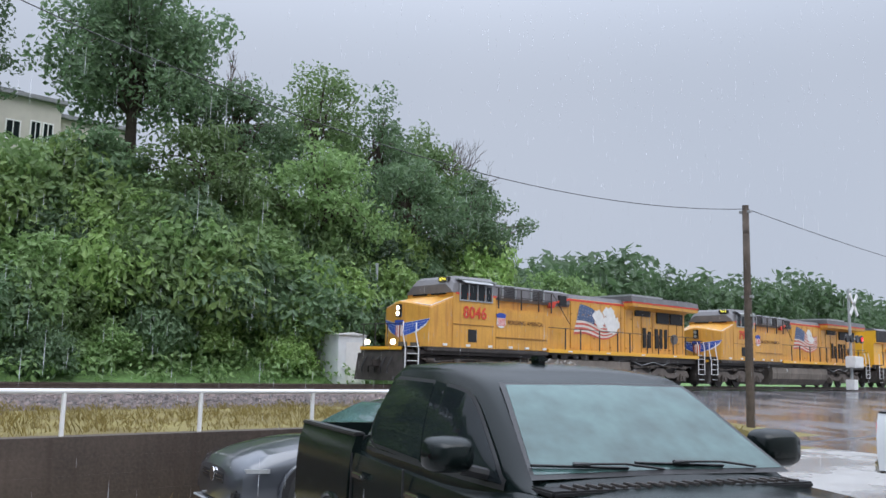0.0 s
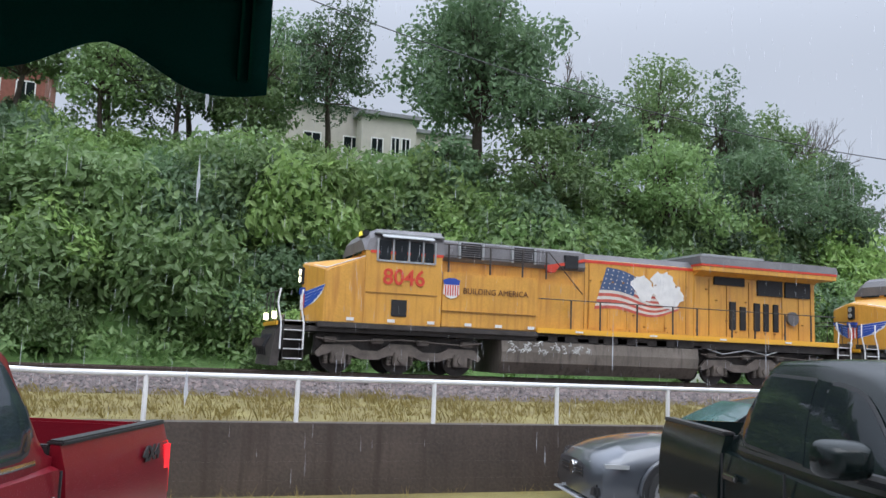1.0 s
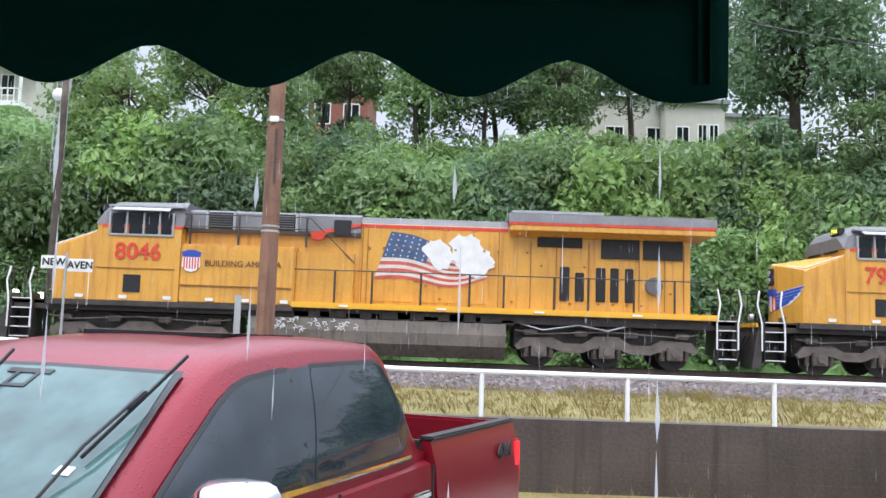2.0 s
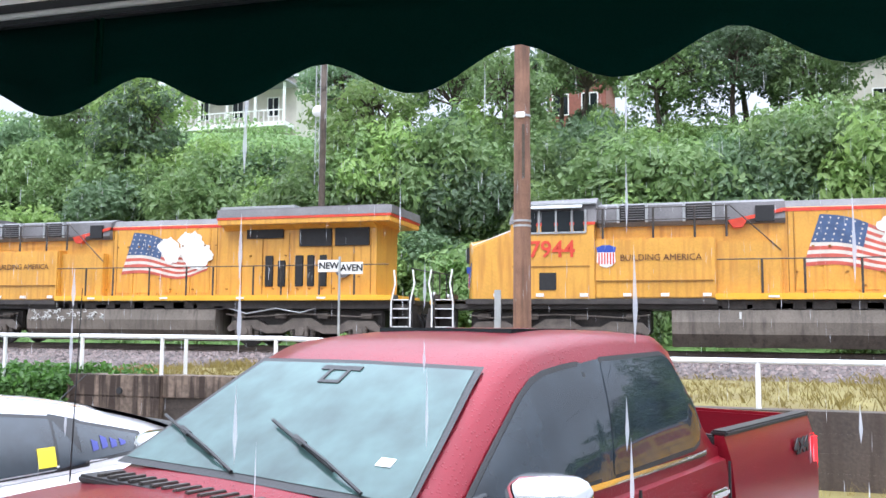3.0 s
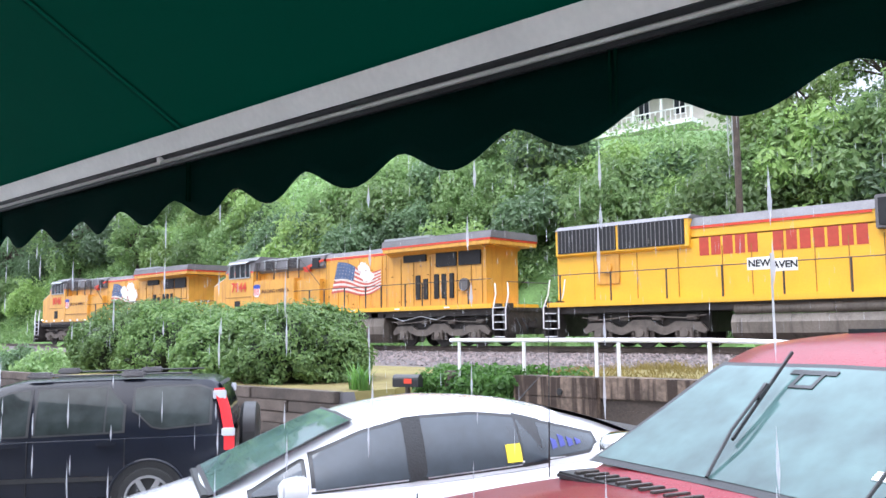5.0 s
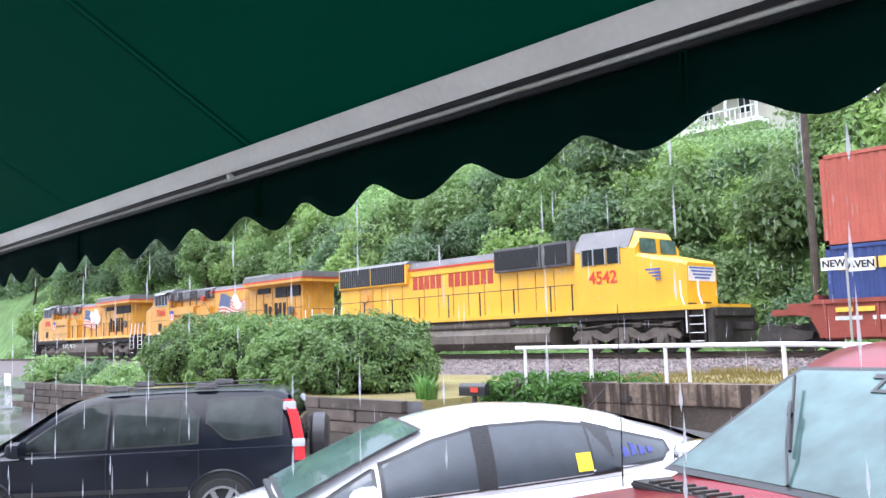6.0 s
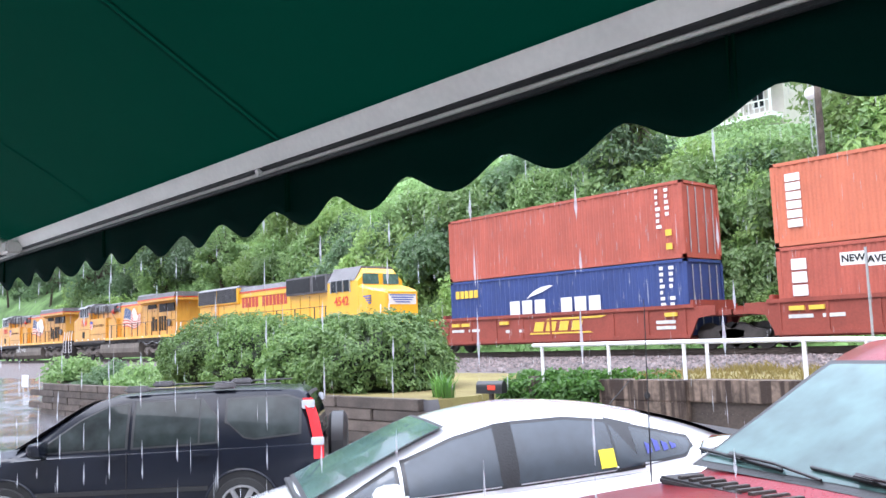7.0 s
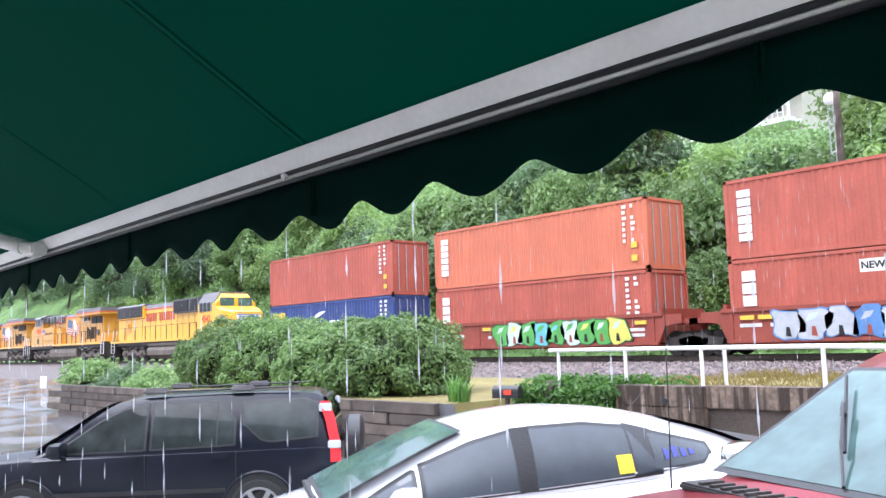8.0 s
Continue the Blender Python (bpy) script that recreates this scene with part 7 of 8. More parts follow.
def tree(x, y, h, crown_r, crown_z, material, label, seed, clumps=70, leaf=0.3, trunk_r=0.28, per=64, lean=0.0, zbase=None):
    """Trunk, forking limbs and a crown of leaf clumps at the limb ends."""
    rnd = random.Random(seed)
    z0 = ground_z(x, y) if zbase is None else zbase
    root = thing("tree", pose(x, y, z0), label, "tree", "trees on the slope")
    bm = bmesh.new()
    top = Vector((lean * h, 0, h * 0.62))
    pts = [Vector((lean * h * f * 0.6 + 0.25 * math.sin(f * 3 + seed), 0.2 * math.sin(f * 4 + seed), h * 0.66 * f - 0.3 * (f == 0))) for f in (0, 0.25, 0.5, 0.75, 1)]
    for i, (a, b) in enumerate(zip(pts, pts[1:])):
        rod(bm, a, b, trunk_r * (1 - 0.17 * i), trunk_r * (1 - 0.17 * (i + 1)), 9, False)
    part("trunk", bm, BARK, root)
    bm = bmesh.new()
    verts, faces = [], []
    for k in range(clumps):
        a = rnd.uniform(0, 6.283)
        e = math.asin(rnd.uniform(-0.55, 1.0))
        lump = 0.72 + 0.5 * noise.noise(Vector((math.cos(a) * 1.6 + seed * 3.1, math.sin(a) * 1.6, e * 1.7)))
        rr = crown_r * lump * rnd.uniform(0.55, 1.05)
        c = Vector((lean * h + math.cos(a) * math.cos(e) * rr, math.sin(a) * math.cos(e) * rr, crown_z + math.sin(e) * (h - crown_z) * lump * rnd.uniform(0.7, 1.1)))
        base = pts[2 + k % 3]
        mid = base.lerp(c, 0.55) + Vector((0, 0, 0.25))
        if k % 2 == 0:
            rod(bm, base, mid, 0.07, 0.045, 5, False)
            rod(bm, mid, c, 0.045, 0.015, 5, False)
        leaf_cloud(verts, faces, c, crown_r * 0.22, per, leaf * 0.8, rnd, 0.75)
    part("branchwork", bm, BARK, root)
    ob = new("crown", leaf_mesh("crown", verts, faces, material))
    ob.parent = root
    return root


def bare_tree(x, y, h, seed, label):
    rnd = random.Random(seed)
    root = thing("tree", pose(x, y, ground_z(x, y)), label, "tree", "trees on the slope")
    bm = bmesh.new()

    def grow(p, d, ln, r, lev):
        q = p + d * ln
        rod(bm, p, q, r, r * 0.65, 5 if lev else 8, False)
        if lev < 5:
            for _ in range(3 if lev else 5):
                nd = (d + Vector((rnd.gauss(0, 0.42), rnd.gauss(0, 0.42), rnd.gauss(0.1, 0.25)))).normalized()
                grow(p.lerp(q, rnd.uniform(0.5, 1.0)), nd, ln * rnd.uniform(0.55, 0.8), r * 0.55, lev + 1)
    grow(Vector((0, 0, -0.3)), Vector((0.05, 0, 1)), h * 0.36, 0.22, 0)
    part("branchwork", bm, BARK, root)
    return root


tree(18.8, 42, 14.5, 6.6, 7.6, LEAF_C, "tall broad green tree with a bare lower trunk on the slope", 1, 210, 0.36, 0.42, 64)
tree(11.6, 50, 11.0, 4.6, 5.6, LEAF_C, "slender green tree in front of a pale house", 2, 110, 0.28, 0.22)
tree(25.5, 41, 9.5, 4.8, 5.0, LEAF_C, "dense dark green tree on the slope", 3, 90, 0.3, 0.3)
tree(31.5, 42.5, 12.5, 5.0, 6.5, LEAF_A, "dense mid-green tree on the slope", 4, 105, 0.3, 0.3)
tree(37.0, 43, 11.5, 4.6, 6.0, LEAF_C, "dense dark green tree on the slope", 5, 95, 0.3, 0.3)
tree(42.0, 44, 11.5, 4.2, 6.5, LEAF_A, "mid-green tree at the end of the wood", 6, 85, 0.3, 0.3)
tree(28.0, 36, 8.0, 4.2, 4.0, LEAF_A, "low spreading green tree near the track", 7, 90, 0.3, 0.22)
tree(34.5, 36.5, 8.5, 4.4, 4.4, LEAF_C, "low dark green tree near the track", 8, 90, 0.3, 0.22)
tree(41.0, 37.5, 8.0, 4.2, 4.2, LEAF_C, "low dark green tree near the track", 9, 85, 0.3, 0.22)
tree(21.5, 37.0, 7.0, 3.8, 3.6, LEAF_A, "low spreading green tree on the slope", 10, 80, 0.3, 0.2)
tree(48.0, 45.0, 9.0, 3.6, 6.0, LEAF_C, "thin dark green tree with open branches", 11, 55, 0.28, 0.22)
bare_tree(46.5, 46, 13.0, 12, "leafless grey-brown tree at the wood's end")
bare_tree(50.5, 45, 9.0, 13, "leafless grey-brown tree at the wood's end")
bare_tree(23.5, 41.5, 13.5, 14, "bare dead tree among green crowns")
tree(3.0, 50, 8.0, 3.6, 4.8, LEAF_C, "dark open-crowned tree on the crest", 15, 60, 0.28, 0.2)
tree(-1.5, 51, 8.5, 3.6, 5.0, LEAF_C, "dark open-crowned tree on the crest", 16, 60, 0.28, 0.2)
tree(7.0, 49, 10.0, 5.0, 4.6, LEAF_C, "dark open-crowned tree on the crest", 17, 110, 0.28, 0.2)
tree(-14.0, 45, 8.5, 4.0, 4.5, LEAF_A, "round green tree on the slope", 18, 80, 0.3, 0.25)
tree(-21.5, 46, 7.5, 3.8, 4.4, LEAF_C, "dark green tree on the slope", 19, 70, 0.3, 0.25)
tree(-32.0, 40, 9.0, 3.8, 4.2, LEAF_B, "light green tree on the slope", 20, 80, 0.3, 0.22)
tree(-44.0, 47, 9.0, 4.6, 5.0, LEAF_C, "dark green tree on the slope", 21, 80, 0.32, 0.25)
tree(-13.5, 49, 8.0, 3.6, 4.0, LEAF_A, "green tree on the slope", 22, 60, 0.3, 0.2)
tree(-78.0, 48, 10.0, 5.0, 5.0, LEAF_B, "light green tree on the slope", 23, 80, 0.35, 0.25)
tree(-92.0, 44, 10.0, 5.5, 5.0, LEAF_A, "green tree on the slope", 24, 80, 0.35, 0.25)
tree(-112.0, 46, 11.0, 6.0, 5.5, LEAF_C, "dark green tree on the slope", 25, 80, 0.4, 0.25)

for k, (x, y, h, r) in enumerate(((-38, 43, 8, 4.2), (-31, 38.5, 7.5, 3.6), (-17, 40, 7, 3.8), (-10, 42, 7.5, 3.8), (15.5, 38.5, 5.5, 3.2), (-68, 40, 8, 4.4), (-84, 40, 8.5, 4.6))):
    tree(x, y, h, r, h * 0.42, (LEAF_A, LEAF_C, LEAF_B)[k % 3], ("mid-green bushy tree on the slope", "dark green bushy tree on the slope", "light green bushy tree on the slope")[k % 3], 60 + k, 85, 0.34, 0.16, 52)

for k, (x, y, h, r) in enumerate(((-90, 35.5, 8, 4.6), (-99, 37, 9, 5), (-108, 35, 8.5, 5), (-118, 38, 10, 5.5), (-129, 36, 10, 5.5), (-141, 39, 11, 6), (-154, 37, 11, 6), (-76, 35, 6.5, 3.8))):
    tree(x, y, h, r, h * 0.42, (LEAF_C, LEAF_A)[k % 2], ("dark green bushy tree far along the slope", "mid-green bushy tree far along the slope")[k % 2], 90 + k, 80, 0.42, 0.18, 46)

for k, (x, y, h, r) in enumerate(((-1.8, 46.5, 7.5, 3.6), (2.4, 47, 8.0, 3.8), (6.2, 46, 7.5, 3.6))):
    tree(x, y, h, r, h * 0.42, (LEAF_A, LEAF_C)[k % 2], ("mid-green bushy tree near the crest", "dark green bushy tree near the crest")[k % 2], 110 + k, 95, 0.3, 0.16, 52)

tree(-6.4, 48, 9.0, 3.6, 4.8, LEAF_A, "mid-green tree in front of a brick house", 81, 90, 0.28, 0.2)
tree(-8.6, 52, 8.0, 3.4, 4.2, LEAF_C, "dark green tree in front of a brick house", 82, 80, 0.28, 0.2)


def far_woods():
    """Wooded ridges in the distance."""
    rnd = random.Random(51)
    verts, faces = [], []
    for _ in range(3000):
        zone = rnd.random()
        if zone < 0.34:
            x, y = rnd.uniform(150, 420), rnd.uniform(120, 190)
            z = ground_z(x, y) * 0 + (2 + 38 * rnd.random() ** 0.6) * (0.72 + 0.4 * noise.noise(Vector((x * 0.012, 3, 0))))
            r = rnd.uniform(4, 7)
        elif zone < 0.52:
            x, y = rnd.uniform(72, 125), rnd.uniform(70, 84)
            z = rnd.uniform(0, 12.5) * (0.75 + 0.35 * noise.noise(Vector((x * 0.05, 7, 0))))
            r = rnd.uniform(2, 3.2)
        else:
            x, y = rnd.uniform(-420, -85), rnd.uniform(38, 110)
            z = ground_z(x, y) + rnd.uniform(0, 6)
            r = rnd.uniform(3, 6)
        leaf_cloud(verts, faces, (x, y, z), r, 56, r * 0.32, rnd, 0.8)
    # no haze lies over the ridge, the greyed leaf colour stands for it
    tagged(new("distant_woods", leaf_mesh("distant_woods", verts, faces, LEAF_C)), "distant wooded ridge, rain haze put into its leaf colour", "woods", kind="stuff")


far_woods()


# ---- poles, signs, crossing ----
def utility_pole(x, y, z0, h, r, label, lean=0.0):
    root = thing("utility_pole", pose(x, y, z0), label, "utility pole")
    bm = bmesh.new()
    for k in range(8):
        a, b = k / 8, (k + 1) / 8
        rod(bm, (lean * a * h, 0, a * h - 0.3 * (k == 0)), (lean * b * h, 0, b * h), r * (1 - 0.25 * a), r * (1 - 0.25 * b), 14, k in (0, 7))
    bmesh.ops.remove_doubles(bm, verts=bm.verts, dist=0.0005)
    part("shaft", bm, POLE if y < 13 and x < 0 else BARK, root)
    return root


p = utility_pole(-3.45, 12.8, 0.9, 10.25, 0.19, "brown weathered wooden utility pole beside the track", 0.0)
for z in (5.3, 3.15, 3.05):
    bm = bmesh.new()
    rod(bm, (0, 0, z - 0.02), (0, 0, z + 0.02), 0.185, 0.185, 16)
    part("band", bm, GALV, p)
bm = bmesh.new()
box(bm, -0.09, 0.09, -0.2, -0.15, 5.24, 5.36, 0.01)
part("tag", bm, WHITE, p, "small white tag")
bm = bmesh.new()
rod(bm, (0.06, -0.18, 4.0), (0.06, -0.18, 5.1), 0.03, 0.03, 8)
part("conduit", bm, BARK, p)
xp = utility_pole(26.5, 9.5, 0.2, 7.25, 0.14, "dark thin wooden utility pole by the crossing road")
bm = bmesh.new()
for z in (7.0, 4.2, 3.6):
    box(bm, -0.06, 0.06, -0.2, 0.2, z, z + 0.08, 0.01)
pieces("insulator", bm, GALV, xp)
hp = utility_pole(-16.5, 32.0, 2.2, 12.2, 0.17, "dark utility pole standing in the thicket")
bm = bmesh.new()
for k in range(60):
    f0, f1 = k / 60, (k + 1) / 60
    def wire_at(f):
        x = 26.6 + (-3.45 - 26.6) * f
        return (x, 9.5 + 3.3 * f, 7.35 + (11.0 - 7.35) * f - 8.0 * f * (1 - f))
    rod(bm, wire_at(f0), wire_at(f1), 0.012, seg=5, caps=False)
tagged(link("overhead_wire", bm, TRIM), "thin sagging black overhead wire between poles", "wire")
bm = bmesh.new()
for k in range(20):
    def wire2(f):
        return (26.6 + 60 * f, 9.5, 7.35 + 1.2 * f - 4.0 * f * (1 - f))
    rod(bm, wire2(k / 20), wire2((k + 1) / 20), 0.012, seg=5, caps=False)
tagged(link("overhead_wire", bm, TRIM), "thin sagging black overhead wire leaving a pole", "wire")

# lattice mast with a dish, in the thicket
mast = thing("lattice_mast", pose(-18.0, 35.0, 4.0), "slim grey lattice mast with a small white dish", "mast")
bm = bmesh.new()
for k in range(24):
    z = k * 0.5
    for i in range(3):
        a, b = i * 2.094, (i + 1) * 2.094
        pa, pb = (0.30 * math.cos(a), 0.30 * math.sin(a)), (0.30 * math.cos(b), 0.30 * math.sin(b))
        rod(bm, (*pa, z), (*pa, z + 0.5), 0.03, seg=5, caps=False)
        rod(bm, (*pa, z), (*pb, z + 0.5), 0.016, seg=4, caps=False)
part("lattice", bm, GALV, mast)
bm = bmesh.new()
for k in range(5):
    r0, r1 = 0.30 * k / 5, 0.30 * (k + 1) / 5
    for q in range(14):
        a, b = q * math.pi / 7, (q + 1) * math.pi / 7
        vs = [bm.verts.new((r * math.cos(t), -0.3 - (0.16 - r * r), r * math.sin(t) + 8.6)) for r, t in ((r0 + 1e-4, a), (r1, a), (r1, b), (r0 + 1e-4, b))]
        bm.faces.new(vs)
part("dish", bm, WHITE, mast)

# station name board
sg = thing("station_sign", pose(-5.78, 9.0, ground_z(-5.78, 9.0)), "white station name board on a thin steel post", "sign")
bm = bmesh.new()
rod(bm, (0, -0.03, 0), (0, -0.03, 1.95), 0.02, seg=8)
part("post", bm, GALV, sg)
for s, txt, dx in ((-1, "NEW", -0.2), (1, "AVEN", 0.2)):
    bm = bmesh.new()
    box(bm, min(0.012 * s, 0.40 * s), max(0.012 * s, 0.40 * s), -0.012, 0.012, 1.68 - 0.02 * s, 1.88 - 0.02 * s, 0.004)
    part("board", bm, WHITE, sg)
    words("lettering", txt, 0.155, Matrix.Translation((dx + (0.01 if s > 0 else 0), -0.016, 1.78 - 0.02 * s)) @ NEAR, DARK, sg, bold=0.003)
bm = bmesh.new()
box(bm, -3.16, -3.06, 9.0, 9.03, 0.9, 2.5, 0.006)
tagged(link("steel_post", bm, GALV), "short grey galvanised steel post in the grass", "post")

# mailbox
mb = thing("mailbox", pose(-10.9, 6.0, 0.75), "black rural mailbox with a red mark on a short post", "mailbox")
bm = bmesh.new()
prof = [(-0.10, 0.22), (0.10, 0.22), (0.10, 0.34)] + [(0.10 * math.cos(a), 0.34 + 0.09 * math.sin(a)) for a in [math.pi * k / 8 for k in range(1, 8)]] + [(-0.10, 0.34)]
prism(bm, prof, "x", -0.24, 0.24)
bmesh.ops.rotate(bm, verts=bm.verts, matrix=Matrix.Rotation(radians(20), 3, "Z"))
part("box", bm, TRIM, mb, soft=False)
bm = bmesh.new()
rod(bm, (0, 0, -0.2), (0, 0, 0.24), 0.045, seg=8)
part("post", bm, TIMBER, mb)
bm = bmesh.new()
box(bm, -0.02, 0.12, -0.115, -0.10, 0.28, 0.36, 0.0, Matrix.Rotation(radians(20), 4, "Z"))
part("red_mark", bm, RED, mb)

# relay cabinet by the track
rb = thing("relay_cabinet", pose(26.0, 31.0, 1.0), "light grey steel railway relay cabinet with a low gable roof", "cabinet")
bm = bmesh.new()
box(bm, -0.95, 0.75, -1.0, 1.2, 0, 2.45, 0.02)
part("body", bm, GALV_LIGHT, rb)
bm = bmesh.new()
prism(bm, [(-1.02, 2.45), (0.82, 2.45), (-0.1, 2.58)], "y", -1.08, 1.28)
part("roof", bm, WHITE, rb, soft=False)
bm = bmesh.new()
box(bm, -0.5, 0.5, -1.03, -1.0, 0.15, 2.1, 0.01)
part("door", bm, WHITE, rb)
bm = bmesh.new()
box(bm, 0.3, 0.36, -1.06, -1.03, 1.0, 1.2, 0.005)
part("handle", bm, TRIM, rb)
bm = bmesh.new()
rod(bm, (29.6, 33, 1), (29.6, 33, 7.6), 0.09, 0.07, 10)
tagged(link("grey_mast", bm, GALV), "slender grey mast beside the relay cabinet", "mast")

# level crossing signal
cs = thing("crossing_signal", pose(62, 21.0, 1.1), "railway crossing signal with crossbuck and lit red lamps", "signal")
bm = bmesh.new()
rod(bm, (0, 0, 0), (0, 0, 7.0), 0.11, 0.09, 12)
part("mast", bm, GALV, cs)
bm = bmesh.new()
box(bm, -0.3, 0.3, -0.3, 0.3, 0, 0.7, 0.03)
part("base", bm, WHITE, cs)
for a in (-1, 1):
    bm = bmesh.new()
    box(bm, -0.95, 0.95, -0.03, 0.03, -0.13, 0.13, 0.0, Matrix.Translation((0.45, -0.15, 5.9)) @ Matrix.Rotation(radians(50 * a), 4, "Y"))
    part("crossbuck_arm", bm, WHITE, cs)
for dx in (-1.1, -0.4, 0.5, 1.2):
    bm = bmesh.new()
    rod(bm, (dx, -0.32, 3.5), (dx, -0.2, 3.5), 0.27, 0.27, 16)
    part("lamp_backing", bm, TRIM, cs)
    if dx > 0.6:
        bm = bmesh.new()
        rod(bm, (dx, -0.36, 3.5), (dx, -0.32, 3.5), 0.15, 0.15, 14)
        part("lamp", bm, TAIL, cs, "lit red lamp")
bm = bmesh.new()
tube(bm, [(-1.3, -0.2, 3.5), (1.4, -0.2, 3.5)], 0.05, 8)
box(bm, -0.5, 0.9, -0.5, 0.2, 1.5, 2.3, 0.05)
part("gate_gear", bm, WHITE, cs)

# small white notice in the planting
ns = thing("notice_board", pose(-46.9, 9.0, ground_z(-46.9, 9.0)), "small white notice on two short legs", "sign")
bm = bmesh.new()
box(bm, -0.5, 0.5, -0.02, 0.02, 0.25, 0.85, 0.01)
part("board", bm, WHITE, ns)
for dx in (-0.4, 0.4):
    bm = bmesh.new()
    rod(bm, (dx, 0.03, 0), (dx, 0.03, 0.5), 0.03, seg=6)
    part("leg", bm, GALV, ns)


# ---- houses on the hill ----
def house(x0, x1, y, z0, z1, material, label, windows, roof="hip", depth=8.0, rise=1.4):
    root = thing("house", pose((x0 + x1) / 2, y, z0), label, "house")
    w = (x1 - x0) / 2
    bm = bmesh.new()
    box(bm, -w, w, 0, depth, -3.0, z1 - z0, 0.02)
    part("wall", bm, material, root, soft=False)
    bm = bmesh.new()
    h = z1 - z0
    if roof == "flat":
        box(bm, -w - 0.3, w + 0.3, -0.35, depth + 0.3, h, h + 0.3, 0.03)
    else:
        o = 0.45
        base = [(-w - o, -o, h), (w + o, -o, h), (w + o, depth + o, h), (-w - o, depth + o, h)]
        ridge = [(-w + 1.5, depth / 2, h + rise), (w - 1.5, depth / 2, h + rise)]
        v = [bm.verts.new(p) for p in base + ridge]
        for f in ((0, 1, 5, 4), (1, 2, 5), (2, 3, 4, 5), (3, 0, 4), (3, 2, 1, 0)):
            bm.faces.new([v[i] for i in f])
    part("roof", bm, ROOFING, root, soft=False)
    for wx, wz, ww, wh in windows:
        fr = bmesh.new()
        for a, b, c, d in ((-ww / 2 - 0.09, -ww / 2, -0.09, wh + 0.09), (ww / 2, ww / 2 + 0.09, -0.09, wh + 0.09)):
            box(fr, wx + a, wx + b, -0.06, 0.02, wz + c, wz + d)
        box(fr, wx - ww / 2, wx + ww / 2, -0.06, 0.02, wz - 0.09, wz)
        box(fr, wx - ww / 2, wx + ww / 2, -0.06, 0.02, wz + wh, wz + wh + 0.09)
        box(fr, wx - 0.03, wx + 0.03, -0.05, 0.02, wz, wz + wh)
        win = part("window", fr, WHITE, root)
        bm = bmesh.new()
        box(bm, wx - ww / 2, wx + ww / 2, -0.02, 0.015, wz, wz + wh)
        part("pane", bm, GLASS, win)
    return root


house(10.2, 17.0, 57.5, 15.0, 20.0, SIDING, "pale hillside house with a grey roof", [(-1.5, 1.6, 1.2, 1.2), (1.5, 1.6, 1.2, 1.2)], "hip", 8, 1.2)
house(15.4, 19.6, 55.8, 15.0, 19.2, SIDING, "pale flat-roofed house wing with white-framed windows", [(0.5, 1.3, 0.55, 1.4), (1.3, 1.3, 0.55, 1.4), (-0.9, 1.3, 0.8, 1.2)], "flat", 6)
house(19.7, 25.0, 57.0, 15.0, 18.6, SIDING, "low pale house wing with a flat roof", [(1.0, 1.2, 1.0, 0.5)], "flat", 6)
house(-10.6, -6.2, 60.0, 15.8, 21.3, BRICKM, "red-brick house with white-framed windows", [(1.0, 2.2, 1.1, 1.5), (1.0, -0.3, 0.9, 0.5), (-1.2, 2.2, 1.1, 1.5)], "hip", 8, 2)
h = house(-45.0, -33.5, 64.0, 19.5, 23.8, SIDING, "white house with a long railed porch on the hilltop", [(-3.5, 1.0, 1.0, 1.6), (0, 1.0, 1.0, 1.6), (3.5, 1.0, 1.0, 1.6)], "hip", 9, 2.4)
bm = bmesh.new()
box(bm, -5.6, 5.6, -2.0, 0, -0.4, 0.0, 0.02)
part("porch_floor", bm, WHITE, h)
for k in range(24):
    bm = bmesh.new()
    box(bm, -5.5 + k * 0.478, -5.44 + k * 0.478, -1.98, -1.92, 0, 0.95)
    part("baluster", bm, WHITE, h)
for k in range(5):
    bm = bmesh.new()
    box(bm, -5.6 + k * 2.75, -5.4 + k * 2.75, -2.0, -1.8, 0, 3.4, 0.02)
    part("porch_post", bm, WHITE, h)
bm = bmesh.new()
box(bm, -5.6, 5.6, -2.0, -1.9, 0.95, 1.05)
part("porch_rail", bm, WHITE, h)
bm = bmesh.new()
box(bm, -5.9, 5.9, -2.3, 0, 3.4, 3.6, 0.02)
part("porch_roof", bm, ROOFING, h)
house(-110.0, -100.0, 76.0, 21.5, 26.0, WHITE, "white house far off on the hilltop", [(-2, 1.2, 1.2, 1.6), (2, 1.2, 1.2, 1.6)], "hip", 8, 2)


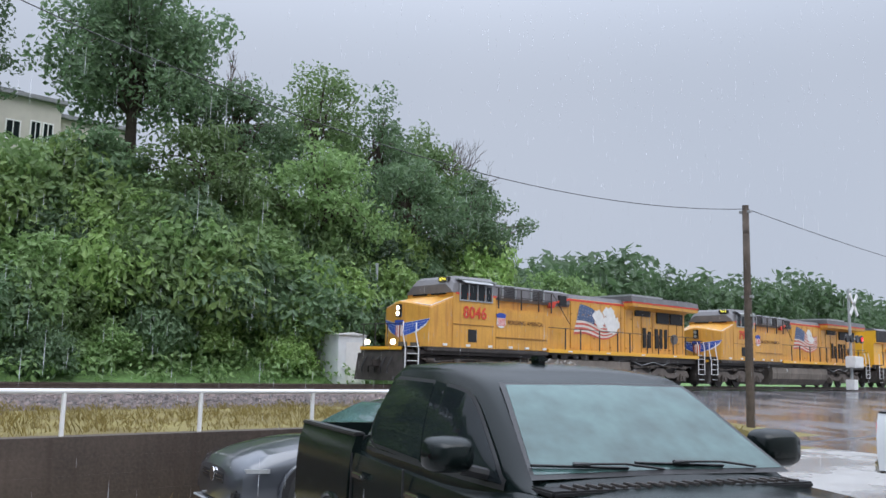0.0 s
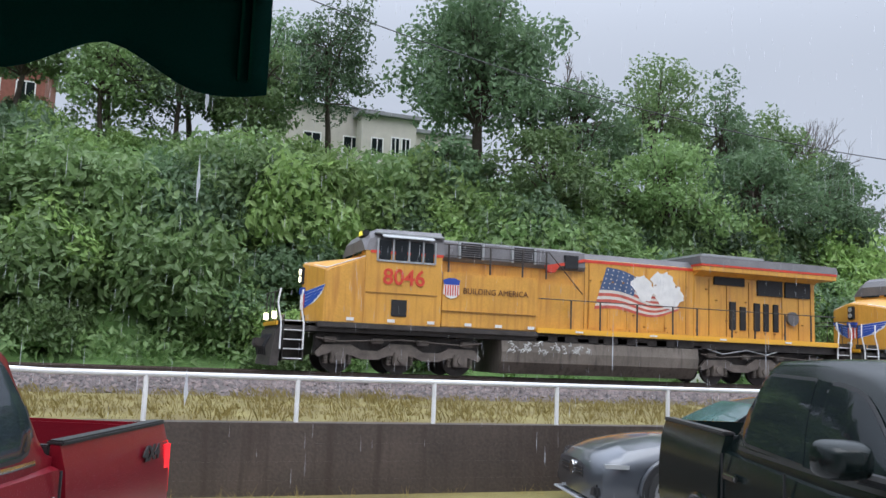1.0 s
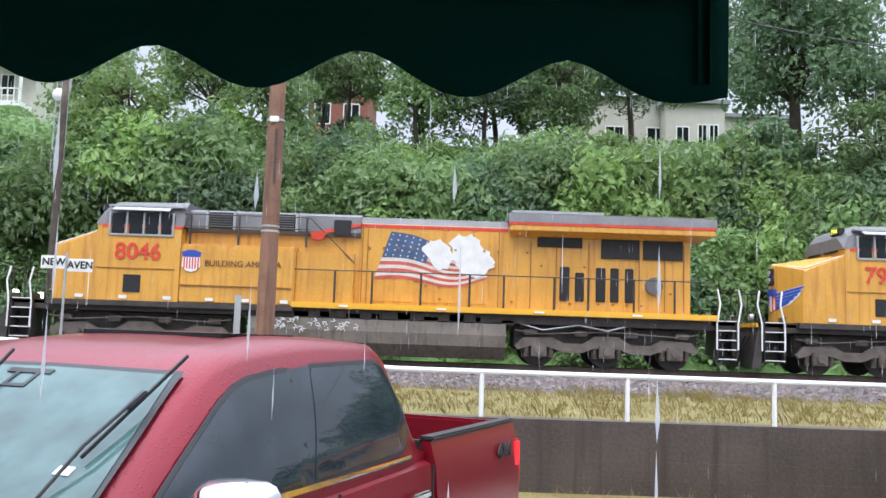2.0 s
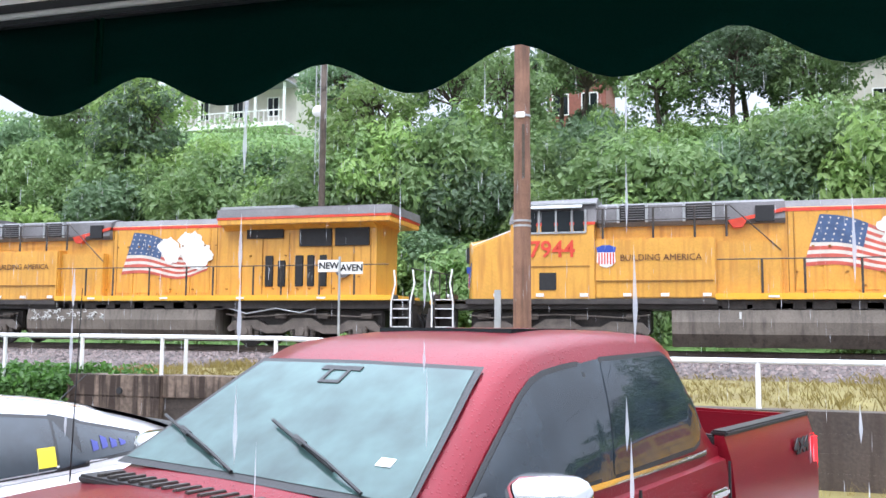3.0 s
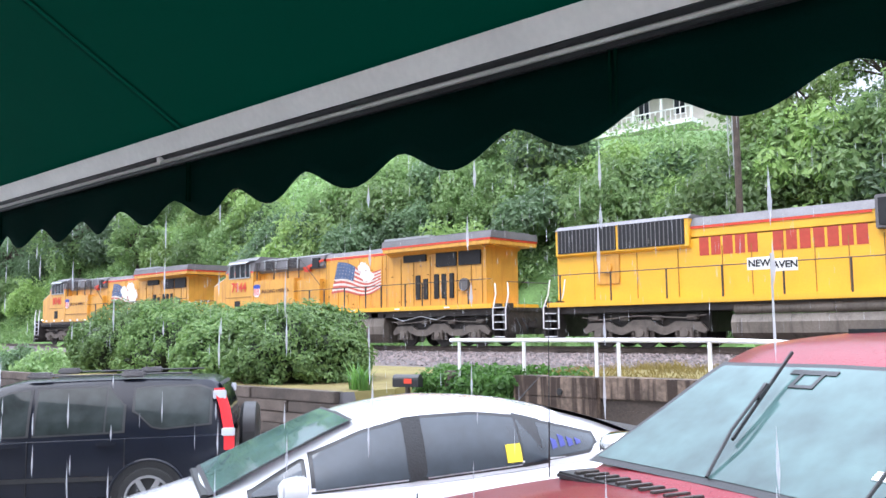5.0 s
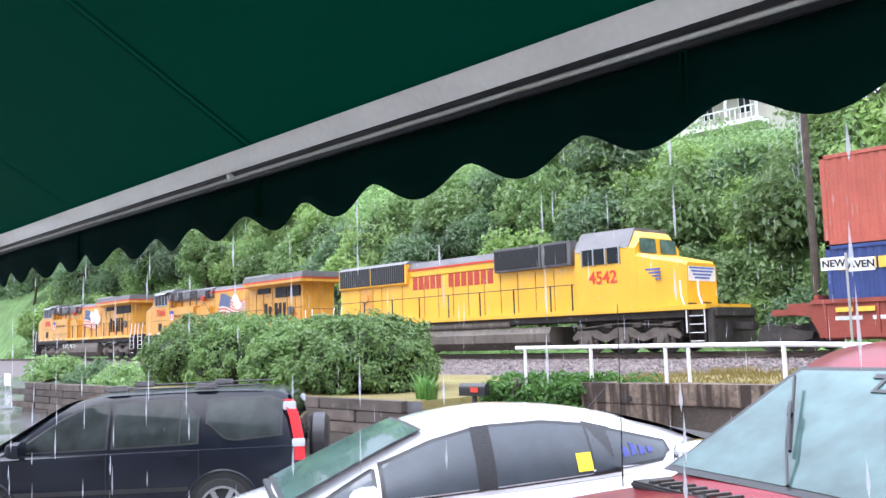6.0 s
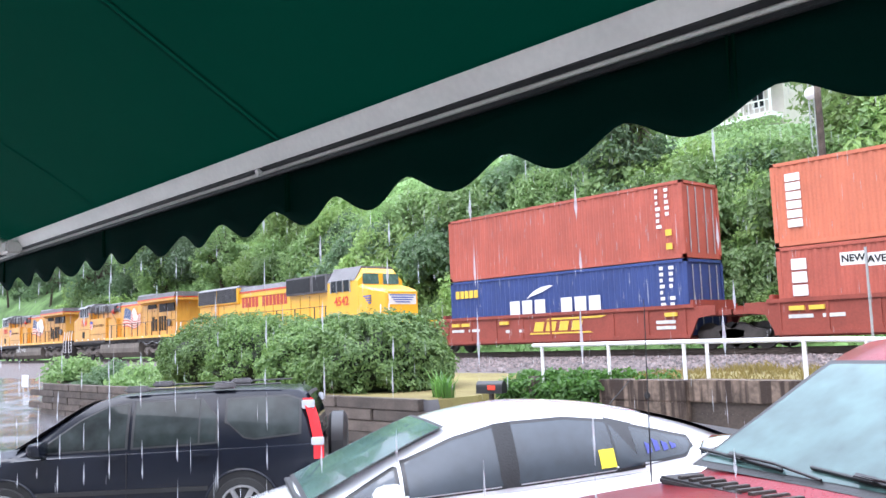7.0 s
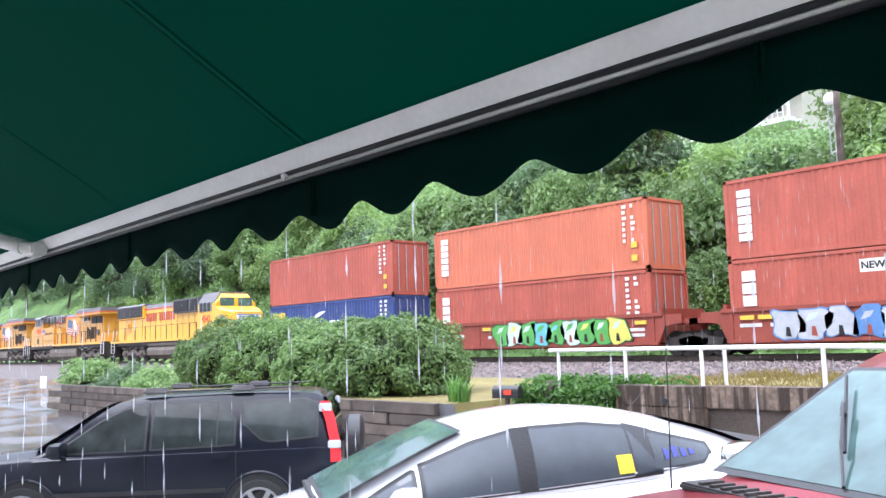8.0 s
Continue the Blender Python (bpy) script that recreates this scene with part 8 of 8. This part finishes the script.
# ---- small plants by the walls ----
def wall_plants():
    rnd = random.Random(71)
    verts, faces = [], []
    for _ in range(420):
        x = rnd.uniform(-11.1, -8.9)
        f = (x + 11.1) / 2.2
        if rnd.random() < 0.55:
            c = (x, 6.35, rnd.uniform(0.45 + 0.25 * f, 1.15))
        else:
            c = (x + rnd.uniform(0, 1.2) * f, rnd.uniform(6.5, 7.3), 1.15 + rnd.uniform(-0.05, 0.12))
        leaf_cloud(verts, faces, c, 0.13, 12, 0.085, rnd, 0.8)
    tagged(new("ivy", leaf_mesh("ivy", verts, faces, IVY)), "trailing green ivy hanging over the wall's end", "ivy", kind="stuff")
    for x, y in ((-12.2, 6.15), (-12.6, 6.3), (-11.85, 6.2)):
        root = thing("iris_clump", pose(x, y, ground_z(x, y + 0.3) - 0.03), "clump of pale green sword-shaped iris leaves", "plant", "iris clumps")
        bm = bmesh.new()
        for k in range(42):
            a, l = rnd.uniform(0, 6.28), rnd.uniform(0.3, 0.62)
            o = rnd.uniform(0.0, 0.16)
            d = Vector((math.cos(a), math.sin(a), 0))
            s = Vector((-math.sin(a), math.cos(a), 0)) * 0.016
            p0 = d * o
            p1 = d * (o + 0.10 * l) + Vector((0, 0, l * 0.6))
            p2 = d * (o + 0.45 * l) + Vector((0, 0, l * rnd.uniform(0.75, 1.0)))
            v = [bm.verts.new(q) for q in (p0 - s, p0 + s, p1 + s, p1 - s, p2)]
            bm.faces.new((v[0], v[1], v[2], v[3]))
            bm.faces.new((v[3], v[2], v[4]))
        part("leaf_blade", bm, IVY, root, soft=False)
    for k, (x, y, s) in enumerate(((-37, 11, 1.5), (-43, 12, 1.3), (-50, 12.5, 1.7), (-40, 9.5, 0.8), (-33, 10.5, 1.2), (-29, 10.5, 1.1))):
        ob = new("shrub")
        for me in shrub_mesh(300 + k, 1.0, 0.7, 110, 0.12, LEAF_C if k % 2 else LEAF_A):
            piece = new("foliage" if "foliage" in me.name else "twiggy_heart", me)
            piece.parent = ob
        ob.matrix_world = pose(x, y, ground_z(x, y)) @ Matrix.Diagonal((s, s, s, 1))
        tagged(ob, "low spreading shrub in the roadside planting", "shrub", "roadside shrubs")


wall_plants()


# ---- rain ----
def rain_mat():
    m = bpy.data.materials.new("rain_drop")
    m.use_nodes = True
    n, l = m.node_tree.nodes, m.node_tree.links
    p = n["Principled BSDF"]
    p.inputs["Base Color"].default_value = (0.9, 0.92, 0.95, 1)
    p.inputs["Roughness"].default_value = 0.2
    t = n.new("ShaderNodeBsdfTransparent")
    tl = n.new("ShaderNodeBsdfTranslucent")
    tl.inputs[0].default_value = (0.95, 0.96, 1.0, 1)
    a = n.new("ShaderNodeMixShader")
    b = n.new("ShaderNodeMixShader")
    a.inputs[0].default_value, b.inputs[0].default_value = 0.6, 0.45
    l.new(p.outputs[0], a.inputs[1])
    l.new(tl.outputs[0], a.inputs[2])
    l.new(t.outputs[0], b.inputs[1])
    l.new(a.outputs[0], b.inputs[2])
    l.new(b.outputs[0], n["Material Output"].inputs[0])
    return m


RAIN = rain_mat()
FALL = 7.0
DROPS = []


def streaks(name, label, columns):
    verts, faces = [], []
    for x, y, z, ln, r in columns:
        b = len(verts)
        for k in range(3):
            a = k * 2.094
            verts.append((x + r * math.cos(a), y + r * math.sin(a), z + ln * 0.35))
        verts.append((x, y, z))
        verts.append((x, y, z + ln))
        for k in range(3):
            j = (k + 1) % 3
            faces.extend([(b + k, b + j, b + 3), (b + j, b + k, b + 4)])
    me = bpy.data.meshes.new(name)
    me.from_pydata(verts, [], faces)
    me.materials.append(RAIN)
    ob = tagged(new(name, me), label, "rain", kind="stuff")
    ob.visible_shadow = False
    DROPS.append(ob)


def build_rain():
    rnd = random.Random(91)
    cols = []
    top = 64.0
    for _ in range(15000):
        x, y = rnd.uniform(-20, 22), -2.2 + 14.0 * rnd.random() ** 1.3
        cols.append((x, y, rnd.uniform(0, top), rnd.uniform(0.10, 0.24), rnd.uniform(0.0014, 0.0026)))
    for _ in range(14000):
        cols.append((rnd.uniform(-40, 45), rnd.uniform(10, 21), rnd.uniform(0, top + 6), rnd.uniform(0.2, 0.4), rnd.uniform(0.003, 0.005)))
    streaks("rain", "falling rain drawn out into fine pale streaks", cols)
    cols = []
    for i in range(22):
        x = (0.365, 0.065, -0.237, -0.54)[i] if i < 4 else -0.86 - 0.3235 * (i - 4)
        z = 0.0
        while z < top:
            if rnd.random() < 0.8:
                cols.append((x + rnd.gauss(0, 0.004), -3.035 + rnd.gauss(0, 0.004), z, rnd.uniform(0.05, 0.15), rnd.uniform(0.0026, 0.0046)))
            z += rnd.uniform(0.07, 0.22)
    streaks("dripping_water", "strings of drops running off the awning's scallops", cols)


build_rain()


# ---- what moves ----
def motions():
    for ob, x in TRAIN:
        y, z = ob.location.y, ob.location.z
        walk(ob, [(t, pose(x - SPEED * t, y, z)) for t in (0, 1, 2, 3, 4, 5, 6, 7, 8)])

    for ob in DROPS:
        walk(ob, [(t, pose(0, 0, -FALL * t)) for t in (0, 1, 2, 3, 4, 5, 6, 7, 8)])
    for k, (hub, base, moving) in enumerate(WIPERS):
        rows = []
        for i in range(0, 81):
            t = i / 10
            a = 4 + ((96 if k == 0 else 80) * (0.5 - 0.5 * math.cos(2 * math.pi * (t - 2.8) / 1.40)) if moving else 0)
            rows.append((t, base @ Matrix.Rotation(radians(-a), 4, "Z")))
        walk(hub, rows)


motions()
